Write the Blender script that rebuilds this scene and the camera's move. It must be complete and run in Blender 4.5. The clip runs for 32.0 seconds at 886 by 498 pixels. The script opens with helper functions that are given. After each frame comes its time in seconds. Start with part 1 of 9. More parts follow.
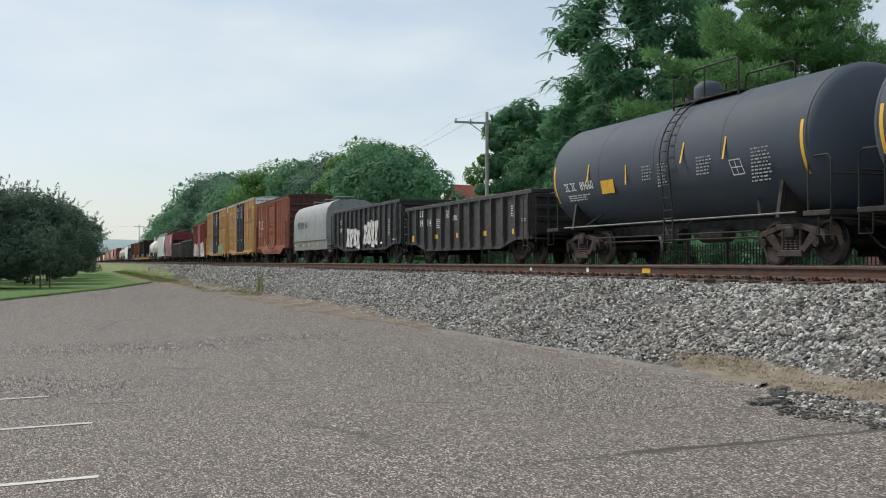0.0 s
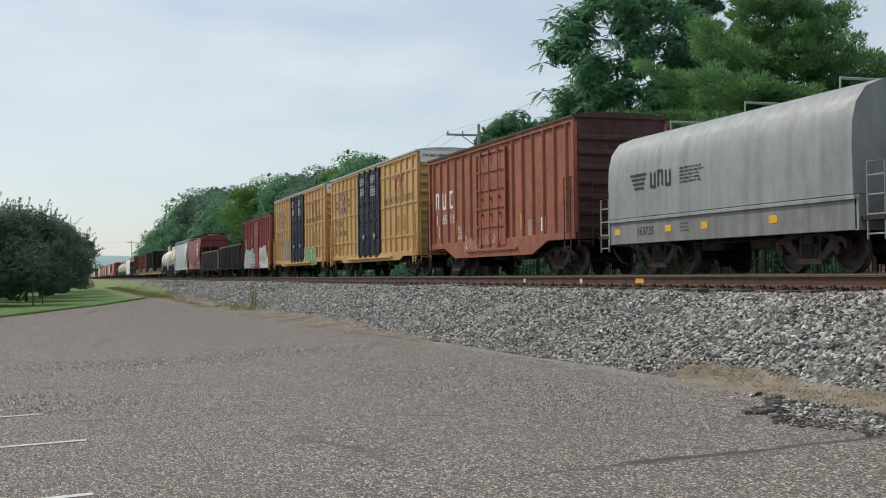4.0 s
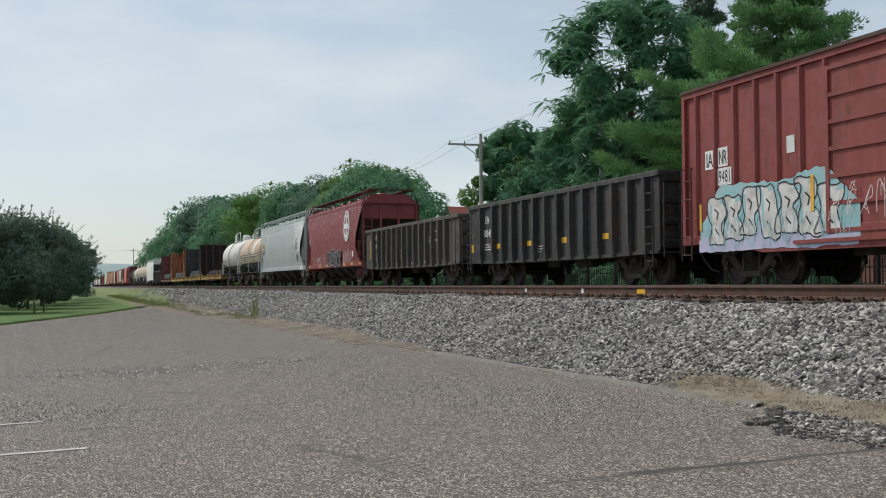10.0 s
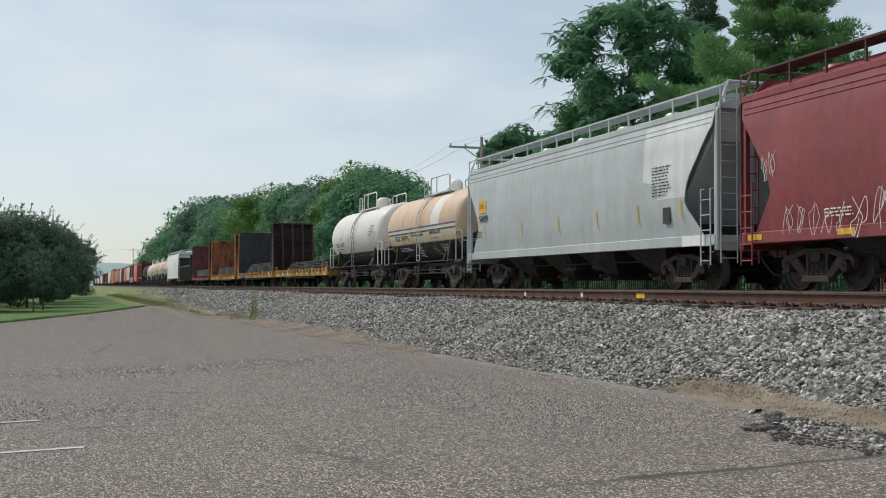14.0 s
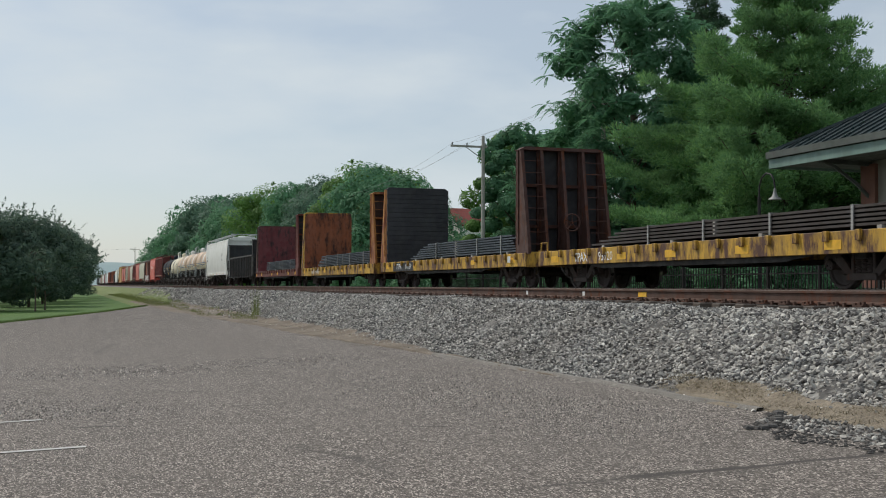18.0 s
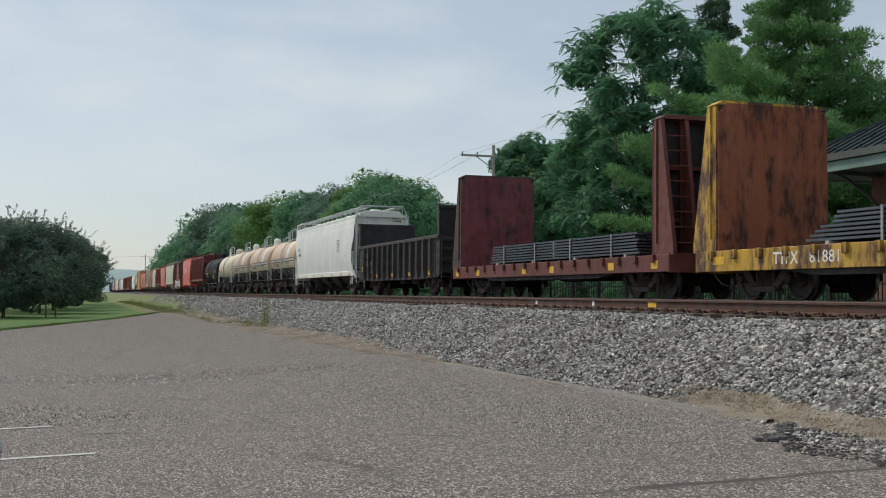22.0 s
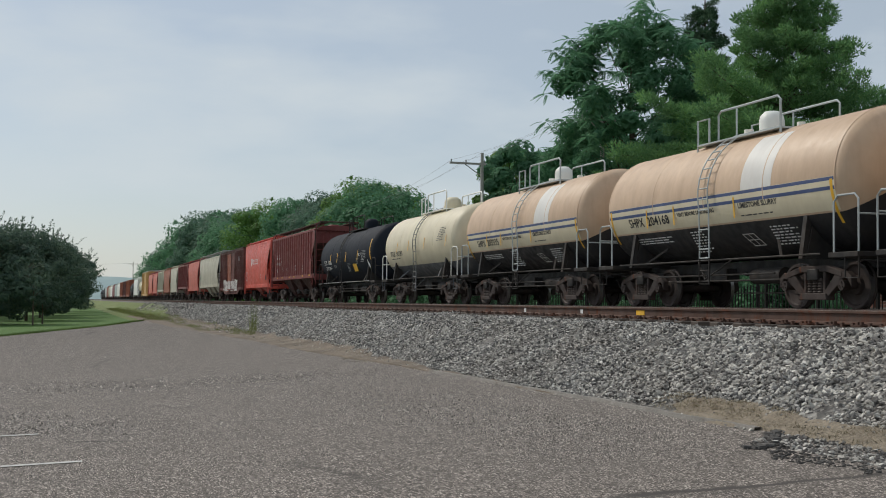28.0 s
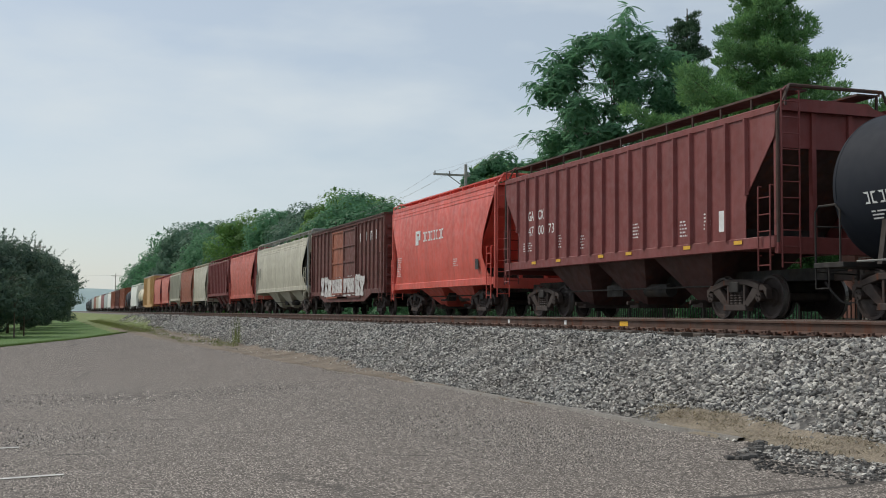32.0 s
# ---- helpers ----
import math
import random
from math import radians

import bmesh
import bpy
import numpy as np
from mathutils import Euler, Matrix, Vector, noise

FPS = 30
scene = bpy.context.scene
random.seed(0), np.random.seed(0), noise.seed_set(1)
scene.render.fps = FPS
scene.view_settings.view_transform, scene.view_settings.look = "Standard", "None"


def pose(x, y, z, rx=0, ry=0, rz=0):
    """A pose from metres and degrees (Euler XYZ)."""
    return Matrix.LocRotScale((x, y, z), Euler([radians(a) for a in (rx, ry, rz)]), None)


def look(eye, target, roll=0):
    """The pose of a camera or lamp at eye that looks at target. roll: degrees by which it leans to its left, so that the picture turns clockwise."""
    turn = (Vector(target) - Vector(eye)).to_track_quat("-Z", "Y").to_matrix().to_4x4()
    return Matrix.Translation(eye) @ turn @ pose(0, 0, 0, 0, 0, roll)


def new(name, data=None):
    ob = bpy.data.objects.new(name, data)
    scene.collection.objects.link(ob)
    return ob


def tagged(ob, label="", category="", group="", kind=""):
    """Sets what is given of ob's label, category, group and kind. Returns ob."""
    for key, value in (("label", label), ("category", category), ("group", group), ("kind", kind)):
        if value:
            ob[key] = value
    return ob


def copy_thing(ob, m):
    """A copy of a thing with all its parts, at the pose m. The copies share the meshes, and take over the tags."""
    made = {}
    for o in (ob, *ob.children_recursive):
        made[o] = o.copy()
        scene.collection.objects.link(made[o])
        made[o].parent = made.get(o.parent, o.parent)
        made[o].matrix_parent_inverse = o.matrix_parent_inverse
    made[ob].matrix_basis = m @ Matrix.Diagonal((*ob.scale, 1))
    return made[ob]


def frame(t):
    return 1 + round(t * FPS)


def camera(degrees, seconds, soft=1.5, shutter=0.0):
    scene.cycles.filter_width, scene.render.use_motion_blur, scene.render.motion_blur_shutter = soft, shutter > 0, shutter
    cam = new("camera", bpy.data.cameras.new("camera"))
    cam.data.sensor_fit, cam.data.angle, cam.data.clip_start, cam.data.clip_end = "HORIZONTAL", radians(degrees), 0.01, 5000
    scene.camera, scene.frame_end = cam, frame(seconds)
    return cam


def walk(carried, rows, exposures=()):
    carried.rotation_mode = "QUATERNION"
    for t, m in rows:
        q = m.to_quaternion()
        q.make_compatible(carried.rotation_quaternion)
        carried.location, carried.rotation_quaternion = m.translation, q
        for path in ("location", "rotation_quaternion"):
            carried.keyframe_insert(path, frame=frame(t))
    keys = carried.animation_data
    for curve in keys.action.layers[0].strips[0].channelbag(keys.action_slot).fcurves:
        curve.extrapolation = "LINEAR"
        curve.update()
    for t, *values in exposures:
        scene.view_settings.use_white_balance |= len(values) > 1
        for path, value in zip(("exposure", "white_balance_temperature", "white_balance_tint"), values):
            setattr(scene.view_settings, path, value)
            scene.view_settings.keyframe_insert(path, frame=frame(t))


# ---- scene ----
# Camera: hand-held at one spot in the car park; x runs across the tracks, y along them, z up.
EYE = 1.6
cam = camera(42.8, 32.0, soft=1.0)
TURNS = [  # seconds, yaw, pitch, roll in degrees
    (0, -18.10, 0.66, -0.00), (0.5, -18.07, 0.62, 0.24), (1, -18.20, 0.68, 0.29), (1.5, -17.99, 0.94, 0.28), (2, -18.16, 1.04, 0.24),
    (2.5, -18.17, 1.07, 0.50), (4.5, -18.45, 1.37, 0.66), (5, -18.39, 1.45, 0.65), (5.5, -18.43, 1.56, 0.41), (6, -18.54, 1.64, 0.13),
    (6.5, -18.44, 1.67, 0.07), (7, -18.41, 1.66, 0.33), (7.5, -18.44, 1.67, 0.38), (8, -18.52, 1.61, 0.46), (8.5, -18.44, 1.67, 0.40),
    (9, -18.41, 1.72, 0.25), (9.5, -18.41, 1.73, 0.30), (10, -18.36, 1.77, 0.40), (10.5, -18.32, 1.82, 0.27), (11, -18.68, 1.93, -0.04),
    (11.5, -18.78, 1.97, 0.07), (12, -18.94, 1.94, 0.35), (12.5, -18.72, 1.81, 0.37), (13, -18.75, 1.77, 0.18), (13.5, -18.53, 1.85, -0.12),
    (14, -18.39, 1.90, -0.19), (14.5, -18.23, 1.87, -0.03), (16.5, -18.30, 1.93, 0.00), (17, -18.27, 1.92, 0.14), (17.5, -18.27, 1.86, -0.07),
    (18, -18.30, 1.85, -0.10), (18.5, -18.14, 2.04, -0.15), (19, -18.43, 2.07, -0.15), (19.5, -18.44, 2.20, -0.06), (20, -18.33, 2.23, 0.06),
    (20.5, -18.23, 2.32, -0.20), (21, -18.11, 2.16, -0.19), (21.5, -17.87, 2.19, -0.32), (22, -17.82, 2.31, -0.46), (22.5, -17.81, 2.30, -0.53),
    (23, -17.96, 2.35, -0.45), (23.5, -17.80, 2.42, -0.53), (24, -17.55, 2.45, -0.62), (24.5, -17.71, 2.34, -0.86), (25, -17.72, 2.48, -0.78),
    (25.5, -17.79, 2.60, -0.61), (27.5, -18.26, 2.78, -0.58), (28, -18.40, 2.70, -0.52), (28.5, -18.18, 2.72, -0.66), (29, -18.37, 2.56, -0.71),
    (29.5, -18.38, 2.66, -0.62), (30, -18.43, 2.69, -0.56), (30.5, -18.51, 2.89, -0.74), (31, -18.83, 3.15, -0.74), (31.5, -19.11, 3.26, -0.58),
    (32, -19.22, 3.28, -0.41),
]
walk(cam, [(t, pose(0, 0, EYE, 90 + p, r, y)) for t, y, p, r in TURNS],
     exposures=[(0, 0.2), (2.5, 0.18), (6, 0.08), (9, 0.05), (13, 0.12), (15, 0.05), (17, -0.04), (24, -0.03), (28, -0.14), (30, -0.12), (32, -0.02)])

# ---- world, sun, exposure ----
SUN_AZ, SUN_EL = 326.0, 45.0   # degrees clockwise from +y, and above the horizon
world = bpy.data.worlds.new("sky")
scene.world = world
world.use_nodes = True
wn, wl = world.node_tree.nodes, world.node_tree.links
for n_ in list(wn):
    wn.remove(n_)
w_out, w_bg, w_sky = wn.new("ShaderNodeOutputWorld"), wn.new("ShaderNodeBackground"), wn.new("ShaderNodeTexSky")
w_sky.sky_type, w_sky.sun_disc = "NISHITA", False
w_sky.sun_elevation, w_sky.sun_rotation = radians(SUN_EL), radians(SUN_AZ)
w_sky.air_density, w_sky.dust_density, w_sky.ozone_density = 1.0, 1.0, 2.2
# thin high cloud, as a soft noise over the sky
w_tc, w_map, w_noise, w_ramp, w_mix = (wn.new("ShaderNodeTexCoord"), wn.new("ShaderNodeMapping"), wn.new("ShaderNodeTexNoise"),
                                       wn.new("ShaderNodeValToRGB"), wn.new("ShaderNodeMix"))
w_map.inputs["Scale"].default_value = (1.6, 1.6, 5.0)
w_noise.inputs["Scale"].default_value, w_noise.inputs["Detail"].default_value, w_noise.inputs["Roughness"].default_value = 2.6, 5.0, 0.5
w_ramp.color_ramp.elements[0].position, w_ramp.color_ramp.elements[1].position = 0.40, 0.66
w_ramp.color_ramp.elements[0].color, w_ramp.color_ramp.elements[1].color = (0.50, 0.50, 0.50, 1), (0.88, 0.88, 0.88, 1)
w_mix.data_type = "RGBA"
w_mix.inputs[7].default_value = (7.35, 8.05, 8.45, 1)
wl.new(w_tc.outputs["Generated"], w_map.inputs["Vector"])
wl.new(w_map.outputs[0], w_noise.inputs["Vector"])
wl.new(w_noise.outputs["Fac"], w_ramp.inputs["Fac"])
wl.new(w_ramp.outputs["Color"], w_mix.inputs["Factor"])
wl.new(w_sky.outputs[0], w_mix.inputs[6])
wl.new(w_mix.outputs[2], w_bg.inputs["Color"])
wl.new(w_bg.outputs[0], w_out.inputs[0])
w_bg.inputs["Strength"].default_value = 0.092
sun = new("sun", bpy.data.lights.new("sun", "SUN"))
sun.data.energy, sun.data.angle, sun.data.color = 2.2, radians(6.0), (1.0, 0.93, 0.83)
_az, _el = radians(SUN_AZ), radians(SUN_EL)
sun.matrix_world = look((math.sin(_az) * math.cos(_el) * 50, math.cos(_az) * math.cos(_el) * 50, math.sin(_el) * 50), (0, 0, 0))
scene.view_settings.exposure = 0.0

# ---- materials ----
def nodes_of(name, rough=0.6, metal=0.0):
    m = bpy.data.materials.new(name)
    m.use_nodes = True
    nt = m.node_tree
    b = nt.nodes["Principled BSDF"]
    b.inputs["Roughness"].default_value, b.inputs["Metallic"].default_value = rough, metal
    return m, nt.nodes, nt.links, b


def tint(n, l, a, b, fac):
    """Mix of two colours (values or sockets) by a factor socket."""
    x = n.new("ShaderNodeMix")
    x.data_type = "RGBA"
    for k, v in ((6, a), (7, b)):
        if isinstance(v, tuple):
            x.inputs[k].default_value = (*v, 1)
        else:
            l.new(v, x.inputs[k])
    if isinstance(fac, float):
        x.inputs[0].default_value = fac
    else:
        l.new(fac, x.inputs[0])
    return x.outputs[2]


def grain(n, l, scale, detail=4.0, rough=0.55, stretch=(1, 1, 1), lo=0.35, hi=0.65, coords="Object", top=1.0):
    """A noise in metres, pushed between lo and hi."""
    tc, mp, nz, mr = n.new("ShaderNodeTexCoord"), n.new("ShaderNodeMapping"), n.new("ShaderNodeTexNoise"), n.new("ShaderNodeMapRange")
    mp.inputs["Scale"].default_value = stretch
    nz.inputs["Scale"].default_value, nz.inputs["Detail"].default_value, nz.inputs["Roughness"].default_value = scale, detail, rough
    mr.inputs["From Min"].default_value, mr.inputs["From Max"].default_value, mr.inputs["To Max"].default_value = lo, hi, top
    l.new(tc.outputs[coords], mp.inputs[0])
    l.new(mp.outputs[0], nz.inputs["Vector"])
    l.new(nz.outputs["Fac"], mr.inputs["Value"])
    return mr.outputs[0]


def relief(n, l, b, height, strength=0.3, distance=0.01):
    bp = n.new("ShaderNodeBump")
    bp.inputs["Strength"].default_value, bp.inputs["Distance"].default_value = strength, distance
    l.new(height, bp.inputs["Height"])
    l.new(bp.outputs[0], b.inputs["Normal"])


def paint(name, color, rough=0.5, metal=0.0, grime=(0.05, 0.04, 0.03), dirt=0.5, rust=0.0, rust_color=(0.12, 0.035, 0.012), fade=0.25, bump=0.2, shine=0.5, rust_size=3.1, patchy=1.0):
    """Weathered paint on steel: faded patches, streaks that run down, grime and rust spots."""
    m, n, l, b = nodes_of(name, rough, metal)
    pale = tuple(min(1, c * 1.25 + 0.03) for c in color)
    c = tint(n, l, color, pale, grain(n, l, 0.7, 3, top=fade * 2))
    c = tint(n, l, c, grime, grain(n, l, 2.2, 6, 0.6, (1.6, 1.6, 0.12), 0.44, 0.72, top=dirt))
    c = tint(n, l, c, grime, grain(n, l, 1.7, 8, 0.68, (1, 1, 0.7), 0.46, 0.72, top=dirt * 0.75))
    if rust:
        c = tint(n, l, c, rust_color, grain(n, l, rust_size, 9, 0.72, (1.25, 1.25, 0.42), 0.61 - rust * 0.3, 0.71 - rust * 0.25))
    l.new(c, b.inputs["Base Color"])
    r = n.new("ShaderNodeMapRange")
    r.inputs["To Min"].default_value, r.inputs["To Max"].default_value = max(0.15, rough - 0.12 * patchy), min(1, rough + 0.2 * patchy)
    l.new(grain(n, l, 4, 5), r.inputs["Value"])
    l.new(r.outputs[0], b.inputs["Roughness"])
    relief(n, l, b, grain(n, l, 1.3, 3, lo=0.2, hi=0.8), bump, 0.008)
    b.inputs["Specular IOR Level"].default_value = shine
    return m


def leafy(name, dark, light, back=0.25):
    m, n, l, b = nodes_of(name, 0.65)
    b.inputs["Specular IOR Level"].default_value = 0.2
    g = n.new("ShaderNodeNewGeometry")
    c = tint(n, l, dark, light, g.outputs["Random Per Island"])
    c = tint(n, l, c, tuple(v * 0.6 for v in dark), grain(n, l, 0.5, 3, top=0.7))
    l.new(c, b.inputs["Base Color"])
    tr, mx = n.new("ShaderNodeBsdfTranslucent"), n.new("ShaderNodeMixShader")
    l.new(c, tr.inputs["Color"])
    mx.inputs[0].default_value = back
    l.new(b.outputs[0], mx.inputs[1])
    l.new(tr.outputs[0], mx.inputs[2])
    l.new(mx.outputs[0], n["Material Output"].inputs[0])
    return m


def streak(n, l, xyz, a, b, wide, top):
    """A soft worn streak on the ground between two points: 1 on the line, 0 past its width."""
    def op(kind, p, q=None):
        m = n.new("ShaderNodeMath")
        m.operation = kind
        for k, v in enumerate((p, q)):
            if isinstance(v, (int, float)):
                m.inputs[k].default_value = v
            elif v is not None:
                l.new(v, m.inputs[k])
        return m.outputs[0]
    ln = math.hypot(b[0] - a[0], b[1] - a[1])
    ux, uy = (b[0] - a[0]) / ln, (b[1] - a[1]) / ln
    dx, dy = op("SUBTRACT", xyz[0], a[0]), op("SUBTRACT", xyz[1], a[1])
    along = op("ADD", op("MULTIPLY", dx, ux), op("MULTIPLY", dy, uy))
    side = op("ABSOLUTE", op("SUBTRACT", op("MULTIPLY", dx, uy), op("MULTIPLY", dy, ux)))
    out = op("MAXIMUM", op("SUBTRACT", along, ln), op("MULTIPLY", along, -1.0))
    far = op("MAXIMUM", op("DIVIDE", side, wide), op("DIVIDE", out, 0.3))
    return op("MULTIPLY", op("MAXIMUM", op("SUBTRACT", 1.0, far), 0.0), top)


STREAKS = (((3.4, 7.74), (4.2, 7.69), 0.05, 0.8), ((4.2, 7.72), (4.92, 7.62), 0.06, 1.5), ((4.92, 7.62), (6.3, 7.56), 0.05, 1.2), ((4.3, 7.6), (4.8, 7.5), 0.04, 0.6),
           ((2.13, 10.64), (2.43, 9.74), 0.1, 0.55), ((2.43, 9.74), (2.5, 8.8), 0.09, 0.5), ((4.5, 10.3), (4.85, 9.93), 0.06, 0.5), ((1.4, 16.9), (1.7, 16.8), 0.05, 0.8), ((0.25, 13.18), (0.42, 13.15), 0.045, 1.4), ((0.44, 13.14), (0.52, 13.12), 0.035, 1.2), ((3.45, 11.45), (3.66, 11.3), 0.03, 1.0),
           ((2.3, 38.2), (3.1, 39.0), 0.10, 1.1), ((3.2, 47.5), (4.6, 49.5), 0.13, 1.0), ((0.9, 53.0), (1.3, 56.5), 0.16, 0.9), ((1.2, 22.4), (2.6, 25.8), 0.05, 0.6),
           ((2.2, 14.6), (2.5, 14.5), 0.04, 0.9), ((0.6, 27.5), (1.1, 31.0), 0.07, 0.6))


def asphalt_mat():
    m, n, l, b = nodes_of("worn_asphalt", 0.9)
    tc = n.new("ShaderNodeTexCoord")
    mp = n.new("ShaderNodeMapping")
    mp.inputs["Scale"].default_value = (1, 0.42, 1)
    l.new(tc.outputs["Object"], mp.inputs[0])
    pick = []
    for sc in (100, 40):
        v = n.new("ShaderNodeTexVoronoi")
        v.inputs["Scale"].default_value = sc
        l.new(mp.outputs[0], v.inputs["Vector"])
        sep = n.new("ShaderNodeSeparateColor")
        l.new(v.outputs["Color"], sep.inputs[0])
        pick.append((v, sep.outputs[0]))
    ramp = n.new("ShaderNodeValToRGB")
    e = ramp.color_ramp.elements
    e[0].position, e[0].color = 0.0, (0.008, 0.007, 0.007, 1)
    e[1].position, e[1].color = 1.0, (0.92, 0.82, 0.73, 1)
    e.new(0.3).color = (0.030, 0.026, 0.024, 1)
    e.new(0.55).color = (0.10, 0.088, 0.078, 1)
    e.new(0.8).color = (0.31, 0.272, 0.242, 1)
    l.new(pick[0][1], ramp.inputs["Fac"])
    ramp2 = n.new("ShaderNodeValToRGB")
    e = ramp2.color_ramp.elements
    e[0].position, e[0].color = 0.0, (0.03, 0.027, 0.024, 1)
    e[1].position, e[1].color = 1.0, (0.31, 0.27, 0.24, 1)
    l.new(pick[1][1], ramp2.inputs["Fac"])
    c = tint(n, l, ramp.outputs["Color"], ramp2.outputs["Color"], 0.26)
    c = tint(n, l, c, (0.17, 0.15, 0.135), grain(n, l, 0.35, 5, top=0.2))
    c = tint(n, l, c, (0.10, 0.09, 0.082), grain(n, l, 1.1, 6, 0.65, (0.5, 1.5, 1), 0.55, 0.85, top=0.3))
    c = tint(n, l, c, (0.085, 0.075, 0.068), grain(n, l, 5.0, 6, 0.7, (1, 0.3, 1), 0.52, 0.68, top=0.4))
    c = tint(n, l, c, (0.30, 0.265, 0.235), grain(n, l, 14.0, 4, 0.7, (1, 0.3, 1), 0.55, 0.7, top=0.35))
    sep = n.new("ShaderNodeSeparateXYZ")
    wob, add = n.new("ShaderNodeTexNoise"), n.new("ShaderNodeVectorMath")
    wob.inputs["Scale"].default_value = 3.0
    sc_ = n.new("ShaderNodeVectorMath")
    sc_.operation, sc_.inputs["Scale"].default_value = "SCALE", 0.16
    l.new(tc.outputs["Object"], wob.inputs["Vector"])
    l.new(wob.outputs["Color"], sc_.inputs[0])
    l.new(tc.outputs["Object"], add.inputs[0])
    l.new(sc_.outputs[0], add.inputs[1])
    l.new(add.outputs[0], sep.inputs[0])
    xyz = (sep.outputs[0], sep.outputs[1])
    for a, b_, wide, top in STREAKS:
        shift = (a[0] + 0.08, a[1] + 0.08), (b_[0] + 0.08, b_[1] + 0.08)
        c = tint(n, l, c, (0.045, 0.042, 0.04), streak(n, l, xyz, *shift, wide * 1.4, top))
    c = tint(n, l, c, (0.26, 0.19, 0.13), 0.08)
    l.new(c, b.inputs["Base Color"])
    relief(n, l, b, pick[0][1], 0.9, 0.02)
    return m


def ballast_mat(name, base=False):
    m, n, l, b = nodes_of(name, 0.85)
    if base:
        v = n.new("ShaderNodeTexVoronoi")
        v.inputs["Scale"].default_value = 11
        tc = n.new("ShaderNodeTexCoord")
        l.new(tc.outputs["Object"], v.inputs["Vector"])
        sep = n.new("ShaderNodeSeparateColor")
        l.new(v.outputs["Color"], sep.inputs[0])
        pick = sep.outputs[0]
        relief(n, l, b, v.outputs["Distance"], 0.9, 0.06)
    else:
        g = n.new("ShaderNodeNewGeometry")
        pick = g.outputs["Random Per Island"]
    rp = n.new("ShaderNodeValToRGB")
    e = rp.color_ramp.elements
    e[0].position, e[0].color = 0.0, (0.05, 0.05, 0.054, 1)
    e[1].position, e[1].color = 1.0, (0.80, 0.77, 0.71, 1)
    for p, c in ((0.3, (0.17, 0.165, 0.16, 1)), (0.6, (0.40, 0.385, 0.355, 1)), (0.85, (0.54, 0.515, 0.47, 1))):
        e.new(p).color = c
    l.new(pick, rp.inputs["Fac"])
    c = tint(n, l, rp.outputs["Color"], (0.16, 0.13, 0.10), grain(n, l, 0.8, 4, top=0.3))
    # bed colour darkened to stand in for shadow gaps between the stones
    if base:
        c = tint(n, l, c, (0.05, 0.045, 0.04), 0.65)
    l.new(c, b.inputs["Base Color"])
    return m


def ground_mat(name, a, b_, scale=1.5, rough=0.9, fine=25.0):
    m, n, l, b = nodes_of(name, rough)
    c = tint(n, l, a, b_, grain(n, l, scale, 5))
    c = tint(n, l, c, tuple(v * 0.55 for v in a), grain(n, l, fine, 6, top=0.6))
    l.new(c, b.inputs["Base Color"])
    relief(n, l, b, grain(n, l, fine * 1.5, 4), 0.5, 0.03)
    return m


ASPHALT = asphalt_mat()
STONES, BALLAST = ballast_mat("ballast_stone"), ballast_mat("ballast_bed", True)
GRIT, gn_, gl_, gb_ = nodes_of("asphalt_aggregate", 0.85)
gr_ = gn_.new("ShaderNodeValToRGB")
gr_.color_ramp.elements[0].color, gr_.color_ramp.elements[1].color = (0.02, 0.018, 0.017, 1), (0.80, 0.715, 0.63, 1)
gr_.color_ramp.elements.new(0.5).color = (0.24, 0.215, 0.192, 1)
gl_.new(gn_.new("ShaderNodeNewGeometry").outputs["Random Per Island"], gr_.inputs["Fac"])
gl_.new(gr_.outputs["Color"], gb_.inputs["Base Color"])
GRASS = ground_mat("mown_grass", (0.065, 0.155, 0.018), (0.10, 0.19, 0.032), 0.4)
VERGE = ground_mat("uncut_grass", (0.12, 0.185, 0.04), (0.22, 0.23, 0.085), 0.6)
WEEDS = leafy("yellow_green_weeds", (0.14, 0.19, 0.05), (0.30, 0.31, 0.12))
BLADES = leafy("grass_blades", (0.07, 0.13, 0.025), (0.16, 0.22, 0.06))
DRY = leafy("dry_grass", (0.31, 0.265, 0.185), (0.50, 0.435, 0.32), 0.15)
DIRT = ground_mat("dry_dirt", (0.25, 0.205, 0.15), (0.38, 0.32, 0.24), 2.0)
BROWNDIRT = ground_mat("brown_gravelly_dirt", (0.155, 0.122, 0.092), (0.29, 0.235, 0.178), 0.9, 0.95, 14.0)
RAIL = paint("rusty_rail", (0.095, 0.051, 0.037), 0.7, 0.3, rust=0.3, dirt=0.4)
RAILTOP = paint("worn_rail_head", (0.30, 0.26, 0.23), 0.4, 0.8, dirt=0.3)
TIE = paint("creosoted_tie", (0.06, 0.045, 0.035), 0.85, dirt=0.4, grime=(0.13, 0.10, 0.08))
WHITELINE = paint("worn_white_paint", (0.58, 0.57, 0.54), 0.8, dirt=0.6, grime=(0.25, 0.24, 0.22))
TAR = ground_mat("dark_tar", (0.075, 0.07, 0.066), (0.14, 0.13, 0.12), 6.0, 0.8)
# bluish haze is mixed into LEAF_A, LEAF_D and LEAF_E; LEAF_E also carries shade
LEAF_A = leafy("broad_leaf", (0.12, 0.285, 0.16), (0.195, 0.39, 0.21), 0.46)
LEAF_B = leafy("yellow_green_leaf", (0.13, 0.27, 0.07), (0.20, 0.35, 0.095), 0.38)
LEAF_D = leafy("hazy_leaf", (0.115, 0.22, 0.155), (0.17, 0.275, 0.185), 0.4)
LEAF_E = leafy("shaded_leaf", (0.085, 0.145, 0.115), (0.165, 0.235, 0.15), 0.34)
